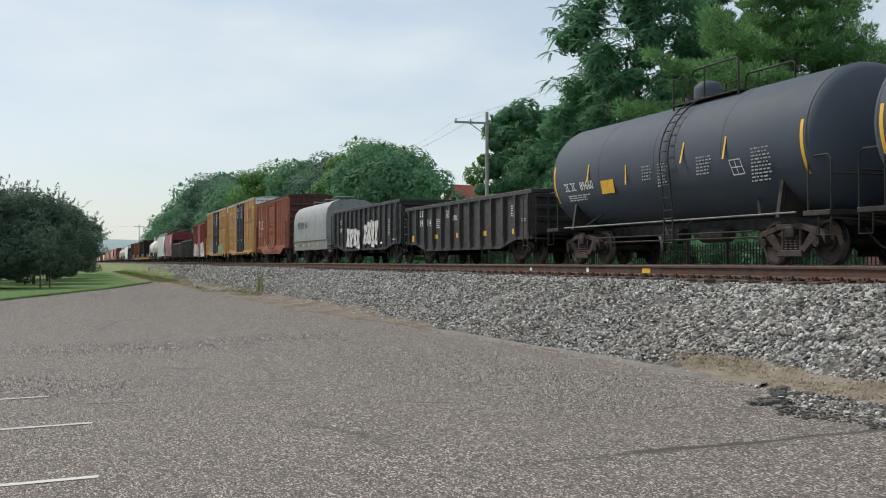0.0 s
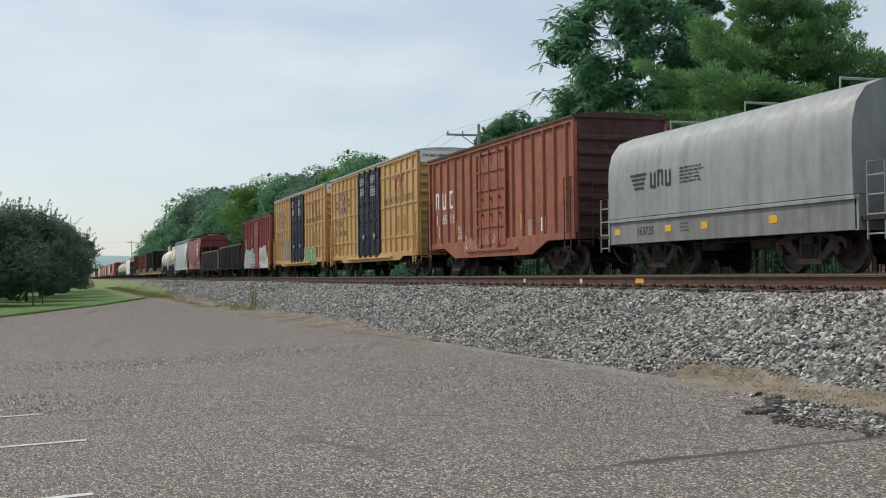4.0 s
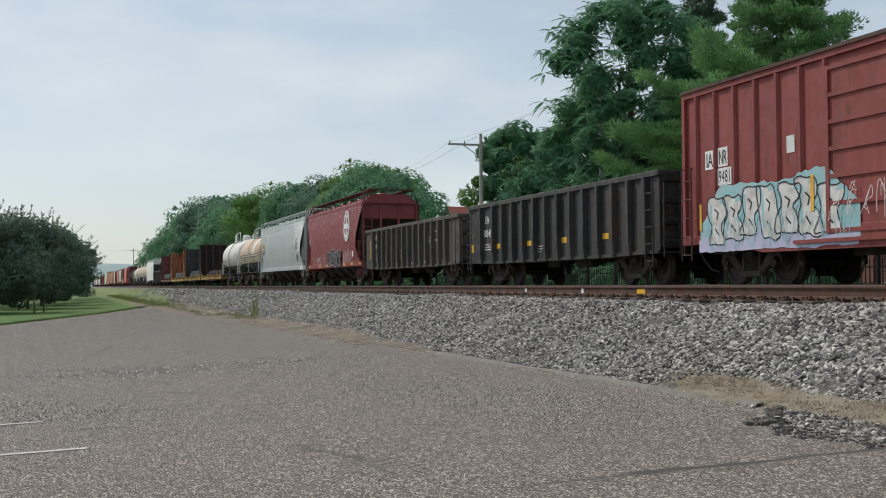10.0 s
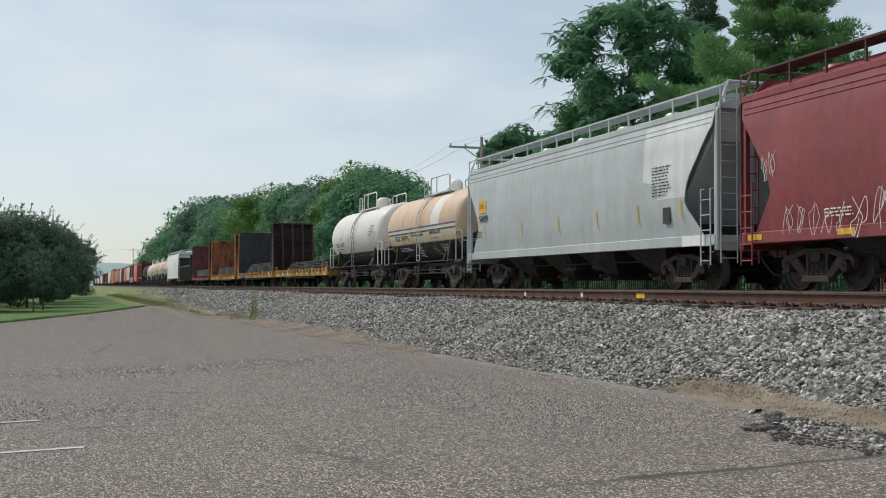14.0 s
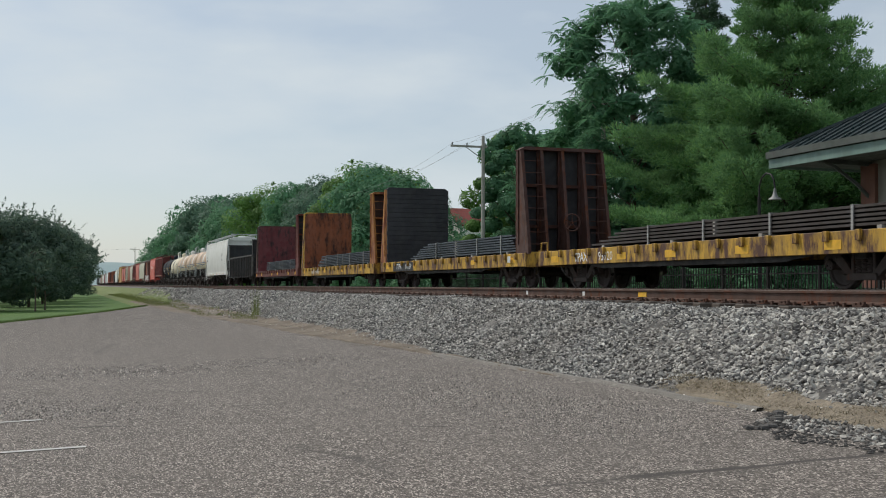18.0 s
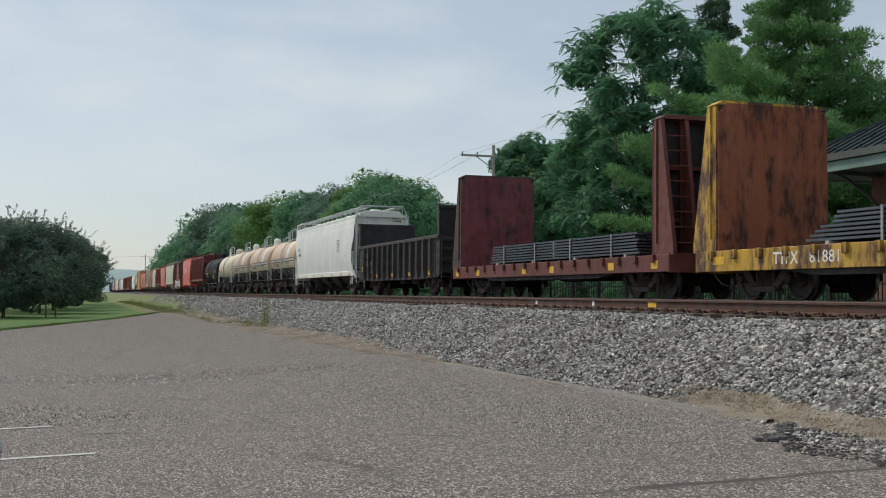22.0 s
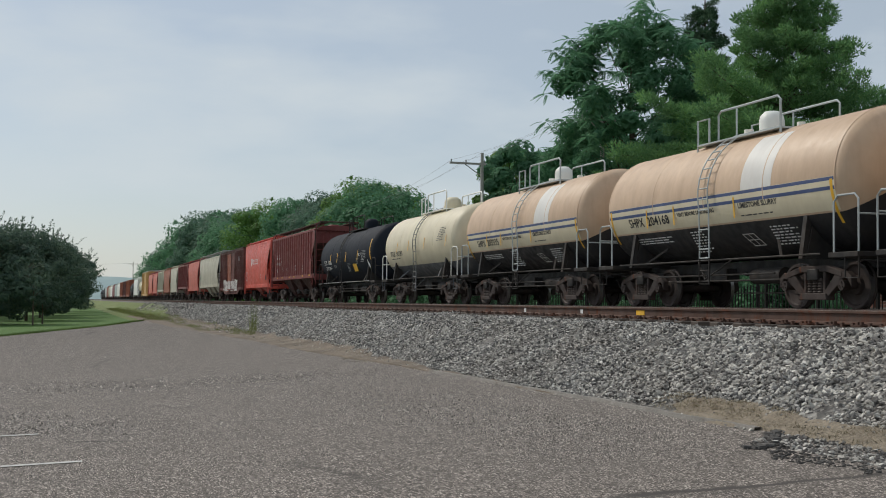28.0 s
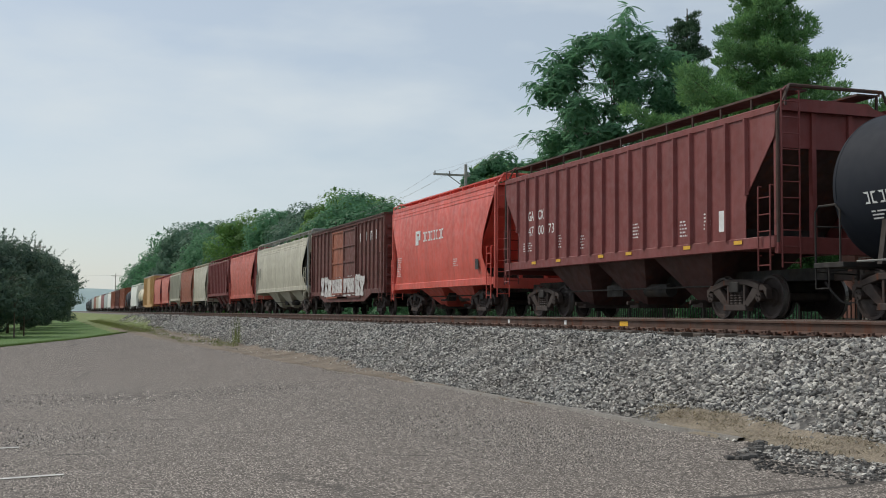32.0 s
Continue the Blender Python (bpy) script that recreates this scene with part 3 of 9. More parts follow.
FLATYEL = paint("chipped_yellow_paint", (0.58, 0.34, 0.035), 0.6, dirt=0.5, grime=(0.10, 0.05, 0.03), rust=0.56, rust_color=(0.09, 0.04, 0.027), rust_size=1.9)
FLATRED = paint("red_brown_flat_paint", (0.14, 0.034, 0.028), 0.65, dirt=0.5, rust=0.2)
BULKRUST = paint("dark_rusted_bulkhead", (0.075, 0.031, 0.023), 0.8, dirt=0.5, grime=(0.04, 0.025, 0.02), rust=0.3)
PLATEMAROON = paint("rust_stained_maroon_plate", (0.15, 0.026, 0.032), 0.65, dirt=0.5, grime=(0.05, 0.02, 0.022), rust=0.3, rust_color=(0.035, 0.018, 0.02), rust_size=2.4)
RUSTY = paint("rusty_steel", (0.28, 0.085, 0.036), 0.8, dirt=0.4, grime=(0.06, 0.028, 0.018), rust=0.45, rust_color=(0.055, 0.022, 0.016), rust_size=1.9)
RUSTORANGE = paint("orange_rust_steel", (0.42, 0.19, 0.045), 0.75, dirt=0.5, grime=(0.16, 0.05, 0.025), rust=0.5, rust_color=(0.17, 0.045, 0.02), rust_size=1.9)
# rusted steel; as dark_end it also stands in for shade on hopper ends
DARKRUST_SHADE = paint("dark_rust_and_shade_steel", (0.050, 0.030, 0.026), 0.75, dirt=0.6, grime=(0.11, 0.05, 0.03), rust=0.2)
PLANK = paint("blackened_planks", (0.030, 0.031, 0.036), 0.8, dirt=0.4, grime=(0.06, 0.055, 0.05))
BARSTEEL = paint("dark_steel_bars", (0.085, 0.10, 0.125), 0.4, 0.5, dirt=0.25)
BARRUST = paint("rusty_steel_bars", (0.06, 0.05, 0.048), 0.6, 0.3, dirt=0.5)
STRAPM = paint("pale_strap", (0.33, 0.33, 0.32), 0.5, 0.3, dirt=0.2)
UNDER = paint("dirty_underframe", (0.014, 0.013, 0.0125), 0.75, dirt=0.5, grime=(0.07, 0.05, 0.038))
BOGIE = paint("rusty_bogie_steel", (0.042, 0.030, 0.026), 0.8, 0.1, dirt=0.5, grime=(0.062, 0.036, 0.027), rust=0.12)
WHEELM = paint("rusty_wheel_steel", (0.036, 0.026, 0.023), 0.7, 0.3, dirt=0.4, grime=(0.075, 0.045, 0.033))
TREAD = paint("worn_bright_tread", (0.36, 0.35, 0.34), 0.35, 0.9, dirt=0.2)
PIPEGREY = paint("grey_handrail_paint", (0.30, 0.31, 0.31), 0.5, dirt=0.3)
WHITE = paint("white_lettering", (0.80, 0.80, 0.78), 0.6, dirt=0.25, grime=(0.35, 0.3, 0.28))
INK = paint("black_lettering", (0.02, 0.02, 0.022), 0.6, dirt=0.1)
SIGNYEL = paint("reflector_yellow", (0.85, 0.47, 0.03), 0.45, dirt=0.2, fade=0.1)
LOGORED = paint("logo_red", (0.36, 0.055, 0.045), 0.5, dirt=0.2)
LOGOBLUE = paint("logo_blue", (0.035, 0.07, 0.30), 0.5, dirt=0.2)
STRIPEBLUE = paint("stripe_blue", (0.045, 0.075, 0.19), 0.5, dirt=0.2)
TAGTEAL = paint("pale_teal_spray", (0.27, 0.50, 0.54), 0.6, dirt=0.4, grime=(0.5, 0.48, 0.45))
TAGCREAM = paint("cream_spray", (0.52, 0.50, 0.38), 0.6, dirt=0.45, grime=(0.3, 0.2, 0.16))
TAGBLUE = paint("pale_lavender_spray", (0.45, 0.46, 0.62), 0.6, dirt=0.35, grime=(0.5, 0.48, 0.5))
TAGWHITE = paint("white_spray", (0.66, 0.65, 0.63), 0.6, dirt=0.5, grime=(0.3, 0.24, 0.22))
TAGBLACK = paint("black_spray", (0.012, 0.016, 0.022), 0.6, dirt=0.2)
TAGGREEN = paint("green_spray", (0.22, 0.38, 0.12), 0.6, dirt=0.3)
SILLGREY = paint("grey_sill_paint", (0.22, 0.225, 0.215), 0.55, dirt=0.6, grime=(0.09, 0.08, 0.07))
ROOFZINC = paint("galvanised_roof", (0.52, 0.53, 0.53), 0.5, 0.3, dirt=0.5)

# ---- freight train: shared running gear ----
TRAIN, WHEELS, COUPLED = [], ([], []), []
CAR_SPEED, WHEEL_R = 11.377, 0.457


def ready(g, mat, name, smooth=0.0, bevel=0.0):
    me = g.mesh(name, smooth, bevel)
    me.materials.append(mat)
    return me


def gear_meshes():
    frame_ = G()
    for s in (-1, 1):
        frame_.prism([(s * 1.12, 0.40), (s * 1.12, 0.62), (s * 0.98, 0.72), (s * 0.80, 0.70), (s * 0.74, 0.60), (s * 0.74, 0.40), (s * 0.80, 0.57), (s * 0.98, 0.60)][::s], "x", -0.07, 0.07)
        frame_.prism([(s * 0.86, 0.71), (s * 0.86, 0.56), (s * 0.42, 0.24), (s * 0.30, 0.24), (s * 0.30, 0.33), (s * 0.62, 0.66)][::s], "x", -0.065, 0.065)
        frame_.box(-0.06, 0.06, min(s * 0.26, s * 0.34), max(s * 0.26, s * 0.34), 0.26, 0.74)
    frame_.prism([(-0.86, 0.60), (-0.86, 0.72), (-0.40, 0.84), (0.40, 0.84), (0.86, 0.72), (0.86, 0.60), (0.38, 0.72), (-0.38, 0.72)], "x", -0.08, 0.08)
    frame_.prism([(-0.44, 0.17), (0.44, 0.17), (0.40, 0.30), (-0.40, 0.30)], "x", -0.11, 0.11)
    spring = G()
    for y in (-0.16, 0, 0.16):
        for k in range(5):
            spring.turned([(0.075, 0.31 + k * 0.055), (0.088, 0.325 + k * 0.055), (0.075, 0.345 + k * 0.055)], 10, "z", at=(0, y, 0))
        spring.rod((0, y, 0.3), (0, y, 0.6), 0.062, 8)
    bolster = G().box(-1.12, 1.12, -0.17, 0.17, 0.56, 0.78).box(-0.5, 0.5, -0.24, 0.24, 0.6, 0.86)
    beam_ = G().beam((-0.8, 0, 0.42), (0.8, 0, 0.42), 0.1, 0.08)
    wheels = G()
    for s in (-1, 1):
        prof = [(0.09, s * 0.60), (0.16, s * 0.61), (0.17, s * 0.66), (0.36, s * 0.70), (0.40, s * 0.665), (0.484, s * 0.667), (0.484, s * 0.695)]
        wheels.turned(prof, 32, "x")
        wheels.turned([(0.40, s * 0.805), (0.37, s * 0.77), (0.19, s * 0.74), (0.17, s * 0.80), (0.09, s * 0.80)], 32, "x")
        wheels.rod((s * 0.8, 0, 0), (s * 1.06, 0, 0), 0.085, 14)
        wheels.rod((s * 1.06, 0, 0), (s * 1.12, 0, 0), 0.10, 14)
        for k in range(3):
            a = 2 * math.pi * k / 3
            wheels.rod((s * 1.12, 0.055 * math.cos(a), 0.055 * math.sin(a)), (s * 1.14, 0.055 * math.cos(a), 0.055 * math.sin(a)), 0.017, 6)
    wheels.rod((-0.8, 0, 0), (0.8, 0, 0), 0.09, 14)
    for s in (-1, 1):
        wheels.turned([(0.484, s * 0.695), (WHEEL_R, s * 0.71), (WHEEL_R - 0.004, s * 0.805), (0.40, s * 0.806)], 32, "x")
    turned_ = ready(wheels, WHEELM, "wheelset", 35)
    turned_.materials.append(TREAD)
    for p in turned_.polygons:      # the worn rim runs bright
        if all(0.43 < math.hypot(turned_.vertices[i].co.y, turned_.vertices[i].co.z) < 0.47 for i in p.vertices):
            p.material_index = 1
    return dict(frame=ready(frame_, BOGIE, "side_frame", bevel=0.012), spring=ready(spring, BOGIE, "spring_nest", 40), bolster=ready(bolster, UNDER, "bogie", bevel=0.015),
                beam=ready(beam_, UNDER, "brake_beam"), wheels=turned_)


GEAR = gear_meshes()


def bogie(car, y):
    """A two-axle truck: bolster, side frames, springs, brake beams and two turning wheelsets."""
    b = piece("bogie", GEAR["bolster"], car, pose(0, y, 0))
    for s in (-1, 1):
        piece("side_frame", GEAR["frame"], b, pose(s * 1.0, 0, 0))
        tagged(piece("spring_nest", GEAR["spring"], b, pose(s * 1.0, 0, 0)), kind="stuff")
        piece("brake_beam", GEAR["beam"], b, pose(0, s * 0.42, 0))
    for k, dy in enumerate((-0.89, 0.89)):
        w = piece("wheelset", GEAR["wheels"], b, pose(0, dy, WHEEL_R))
        WHEELS[k].append(w)
    return b


def coupler_mesh():
    g = G().box(-0.09, 0.09, -0.3, 0.35, 0.78, 0.96).box(-0.16, 0.16, 0.35, 0.5, 0.72, 1.02).prism([(-0.17, 0.5), (0.02, 0.5), (0.05, 0.64), (-0.1, 0.68), (-0.18, 0.6)], "z", 0.72, 1.02)
    return ready(g, BOGIE, "coupler", bevel=0.01)


def hose_mesh():
    g = G().path([(0.3, 0.1, 0.75), (0.3, 0.3, 0.55), (0.25, 0.5, 0.36), (0.15, 0.66, 0.3)], 0.024, 6)
    return ready(g, UNDER, "brake_hose", 40)


COUPLER, HOSE = coupler_mesh(), hose_mesh()


def start_car(name, label, category, a, b):
    """An empty at the rail top under the middle of a car whose body runs from a to b metres along the train."""
    car = tagged(new(name), label, category, group="cars of the freight train")
    TRAIN.append((car, (a + b) / 2))
    car.location = (FAR, (a + b) / 2, RAIL_Z)
    return car, b - a


def running_gear(car, L, inset=2.0, reach=0.0, sill=True, pipes=True):
    h = L / 2
    for s in (-1, 1):
        bogie(car, s * (h - inset))
        COUPLED.append((car, s, h, piece("coupler", COUPLER, car, pose(0, s * (h + reach), 0, 0, 0, 0 if s > 0 else 180))))
        piece("brake_hose", HOSE, car, pose(0, s * (h + reach - 0.1), 0, 0, 0, 0 if s > 0 else 180))
    if sill:
        part("centre_sill", G().box(-0.28, 0.28, -h, h, 0.80, 1.05), UNDER, car)
    if pipes:
        part("brake_valve", G().box(-0.75, -0.45, 0.6, 1.5, 0.55, 0.85), UNDER, car)
        part("air_reservoir", G().rod((-0.6, -1.6, 0.68), (-0.6, -0.5, 0.68), 0.17, 12), UNDER, car, smooth=40)
        part("brake_pipe", G().path([(-0.9, -h + 3.2, 0.72), (-0.9, h - 3.2, 0.72)], 0.02), UNDER, car)


def side_at(y, z, x=-1.5, tilt=0.0):
    """Places flat work on the side that faces the car park: its right runs along -y, its up leans by tilt (radians)."""
    t = math.sin(tilt), math.cos(tilt)
    return Matrix(((0, t[0], -t[1], x), (-1, 0, 0, y), (0, t[1], t[0], z), (0, 0, 0, 1)))


def end_at(x, z, y):
    """The same for an end that faces -y: right runs along +x."""
    return Matrix(((1, 0, 0, x), (0, 0, -1, y), (0, 1, 0, z), (0, 0, 0, 1)))


def writing(car, text, m, size, mat, width=0.0, name="lettering", bold=0.0):
    """Lettering in the built-in font; size is the height of the capitals."""
    cu = bpy.data.curves.new("text", "FONT")
    cu.body, cu.size, cu.offset, cu.resolution_u = text, size / 0.7, bold, 2
    ob = new("text", cu)
    me = bpy.data.meshes.new_from_object(ob.evaluated_get(bpy.context.evaluated_depsgraph_get()))
    bpy.data.objects.remove(ob)
    bpy.data.curves.remove(cu)
    if width and len(me.vertices):
        co = np.empty(len(me.vertices) * 3)
        me.vertices.foreach_get("co", co)
        w = co[0::3].max() - co[0::3].min()
        co[0::3] *= width / w
        me.vertices.foreach_set("co", co)
    me.materials.clear()
    me.materials.append(mat)
    o = new(name, me)
    o.parent, o.matrix_basis = car, m
    return o


def dashes(car, m, w, h, rows, mat, seed=0, name="stencil_lines"):
    """Small print too fine to read, as rows of bars."""
    r = random.Random(seed)
    g = G()
    rows = max(rows, round(h / 0.075))
    step = h / rows
    for k in range(rows):
        x, y = 0.0, -k * step
        end = w * r.uniform(0.7, 1.0)
        while x < end:
            d = min(end - x, r.uniform(0.06, 0.2) * max(w, 0.5))
            g.add([(x, y - step * 0.42, 0), (x + d, y - step * 0.42, 0), (x + d, y, 0), (x, y, 0)], [(0, 1, 2, 3)])
            x += d + 0.045
    o = part(name, g, mat, car, kind="stuff")
    o.matrix_basis = m
    return o


def patch(car, m, w, h, mat, name="reflector", label=""):
    """A flat painted or stuck-on panel, hung from its upper left corner."""
    o = part(name, G().box(0, w, -h, 0, 0, 0.003), mat, car, label)
    o.matrix_basis = m
    return o


def blocks(car, m, size, n, mat, name="owner_mark", turn=0):
    """A company's mark as a row of plain slanting blocks."""
    g = G()
    for k in range(n):
        x, w, t = k * size * 0.86, size * 0.62, size * 0.17
        ring = [(x, 0), (x + w, 0), (x + w, size), (x, size)]
        inner = [(x + t, t), (x + w - t, t), (x + w - t, size - t), (x + t, size - t)]
        for i in ((0, 1, 2), (1, 2, 3), (2, 3, 0), (3, 0, 1))[(k * 2 + n + turn) % 4]:
            j = (i + 1) % 4
            g.add([(*ring[i], 0), (*ring[j], 0), (*inner[j], 0), (*inner[i], 0)], [(0, 1, 2, 3)])
    o = part(name, g, mat, car)
    o.matrix_basis = m
    return o


def stroke(g, pts, w, z):
    """A flat brush stroke with round ends."""
    for (ax, ay), (bx, by) in zip(pts, pts[1:]):
        z += 0.00025
        d = math.hypot(bx - ax, by - ay) or 1e-6
        ux, uy = (bx - ax) / d, (by - ay) / d
        ring = []
        a0 = math.atan2(uy, ux)
        for k in range(7):
            a = a0 - math.pi / 2 + math.pi * k / 6
            ring.append((bx + w / 2 * math.cos(a), by + w / 2 * math.sin(a), z))
        for k in range(7):
            a = a0 + math.pi / 2 + math.pi * k / 6
            ring.append((ax + w / 2 * math.cos(a), ay + w / 2 * math.sin(a), z))
        g.add(ring, [tuple(range(14))])


def rounded(pts, times=2):
    """A closed outline with its corners cut round."""
    for _ in range(times):
        out = []
        for (ax, ay), (bx, by) in zip(pts, pts[1:] + pts[:1]):
            out += [(ax * 0.75 + bx * 0.25, ay * 0.75 + by * 0.25), (ax * 0.25 + bx * 0.75, ay * 0.25 + by * 0.75)]
        pts = out
    return pts


def graffiti(car, m, w, h, fill, line, n=5, seed=1, label="sprayed graffiti", lines_only=False, second=None):
    """Sprayed graffiti: overlapping slanted and puffed shapes with thick outlines, hooks and cross-strokes, none of them a letter."""
    r = random.Random(seed)
    body, edge, extra = G(), G(), G()
    cell = w / n
    for k in range(n):
        cx, cw = (k + 0.5) * cell, cell * r.uniform(0.5, 0.72)
        top, bot = -h * r.uniform(0.0, 0.22), -h * r.uniform(0.85, 1.0)
        mid, half = (top + bot) / 2, (top - bot) / 2
        lean = r.uniform(-0.22, 0.22) * h
        hook = r.choice(((0.9, 0.35), (0.35, 0.9), (1.0, 1.0), (0.55, 0.55)))
        if not lines_only:
            pts = []
            for c, s in ((-1, -1), (-0.2, -0.92), (0.25, -1.05), (1, -0.95), (hook[0], -0.25), (hook[1], 0.1), (1, 0.4), (0.92, 1.0), (0.2, 0.9), (-0.3, 1.05), (-1, 0.92), (-hook[1], 0.2), (-hook[0], -0.3)):
                pts.append((cx + cw * c * r.uniform(0.9, 1.12) + lean * s * 0.5, mid + half * s * r.uniform(0.92, 1.05)))
            pts = rounded(pts, 1)
            body.add([(x, y, 0.0004 * (k % 4) + 0.0006) for x, y in pts], [tuple(range(len(pts)))])
            stroke(edge, pts + pts[:1], h * 0.022, 0.0045 + 0.0001 * k)
            stroke(edge, [(cx - cw * 0.15, mid + half * 0.45), (cx + cw * 0.2, mid + half * 0.3), (cx + cw * 0.05, mid + half * 0.05)], h * 0.032, 0.0047)
            stroke(edge, [(cx - cw * 0.1, mid - half * 0.35), (cx + cw * 0.25, mid - half * 0.6)], h * 0.032, 0.0047)
            if second:
                stroke(extra, [(x + 0.06 * w / n, y - 0.06 * h) for x, y in pts[6:16]], h * 0.07, 0.0002)
                stroke(extra, [(cx - cw * 0.6, mid + half * 0.6), (cx - cw * 0.5, mid - half * 0.5)], h * 0.07, 0.003)
        else:
            a, b, c = r.uniform(0, 6.28), r.uniform(0, 6.28), r.choice((2, 3))
            loop = [(cx + cell * (0.34 * math.sin(2 * t + a) + 0.3 * (t / 3.4 - 0.5)), mid + half * (0.75 * math.sin(c * t + b) + 0.25 * math.sin(5 * t + a))) for t in [0.2 * q for q in range(18)]]
            stroke(edge, loop, h * 0.02, 0.0048)
            stroke(edge, [(cx + lean, top), (cx - lean * 0.6, mid), (cx + lean * 0.3, bot)], h * 0.02, 0.0048)
    if not lines_only:
        o = part("graffiti", body, fill, car, label, kind="stuff")
        o.matrix_basis = m
    if second:
        o = part("graffiti_shading", extra, second, car, kind="stuff")
        o.matrix_basis = m
    o = part("graffiti_outline", edge, line, car, kind="stuff")
    o.matrix_basis = m


def wash(car, m, w, h, mat, seed, label="", name="graffiti"):
    """A ragged, scalloped field of sprayed paint, hung from its upper left corner."""
    g, n = G(), 48
    top, bot = [], []
    for k in range(n + 1):
        x = w * k / n
        edge = min(1.0, 5 * k / n + 0.25, 5 * (n - k) / n + 0.25)
        t = h * (1 - edge) * 0.6 + h * (0.10 + 0.12 * noise.noise((x * 1.3, seed, 0)) + 0.05 * noise.noise((x * 6, seed, 1)))
        b = h * (0.96 + 0.07 * noise.noise((x * 2.0, seed, 3)) + 0.04 * noise.noise((x * 9, seed, 2)))
        top.append((x, -t, 0))
        bot.append((x, -b, 0))
    g.add(top + bot, [(k, k + 1, n + 2 + k, n + 1 + k) for k in range(n)])
    o = part(name, g, mat, car, label)
    o.matrix_basis = m
    return o


def ladder(g, axis, at, lo, hi, z0, z1, rungs, r=0.013, out=0.07):
    """Rungs between two stiles; axis y: on a side at x = at, axis x: on an end at y = at."""
    def p(w, z, o=0.0):
        return (at + o, w, z) if axis == "y" else (w, at + o, z)
    o = math.copysign(out, at)
    for w in (lo, hi):
        g.path([p(w, z0, o), p(w, z1, o)], r * 1.4, 6)
        g.path([p(w, z1, 0), p(w, z1, o)], r, 5)
        g.path([p(w, z0 + 0.3, 0), p(w, z0 + 0.3, o)], r, 5)
    for k in range(rungs):
        z = z0 + (z1 - z0) * (k + 0.3) / rungs
        g.path([p(lo, z, o), p(hi, z, o)], r, 5)
    return g


def brake_wheel(car, x, y, z, mat):
    g = G().turned([(0.27, -0.02), (0.295, 0), (0.27, 0.02), (0.25, 0), (0.27, -0.02)], 20, "y", at=(x, y, z))
    for k in range(5):
        a = 2 * math.pi * k / 5
        g.rod((x, y, z), (x + 0.26 * math.sin(a), y, z + 0.26 * math.cos(a)), 0.015, 5)
    g.rod((x, y + 0.18, z), (x, y - 0.04, z), 0.04, 8)
    return part("brake_wheel", g, mat, car, smooth=40)


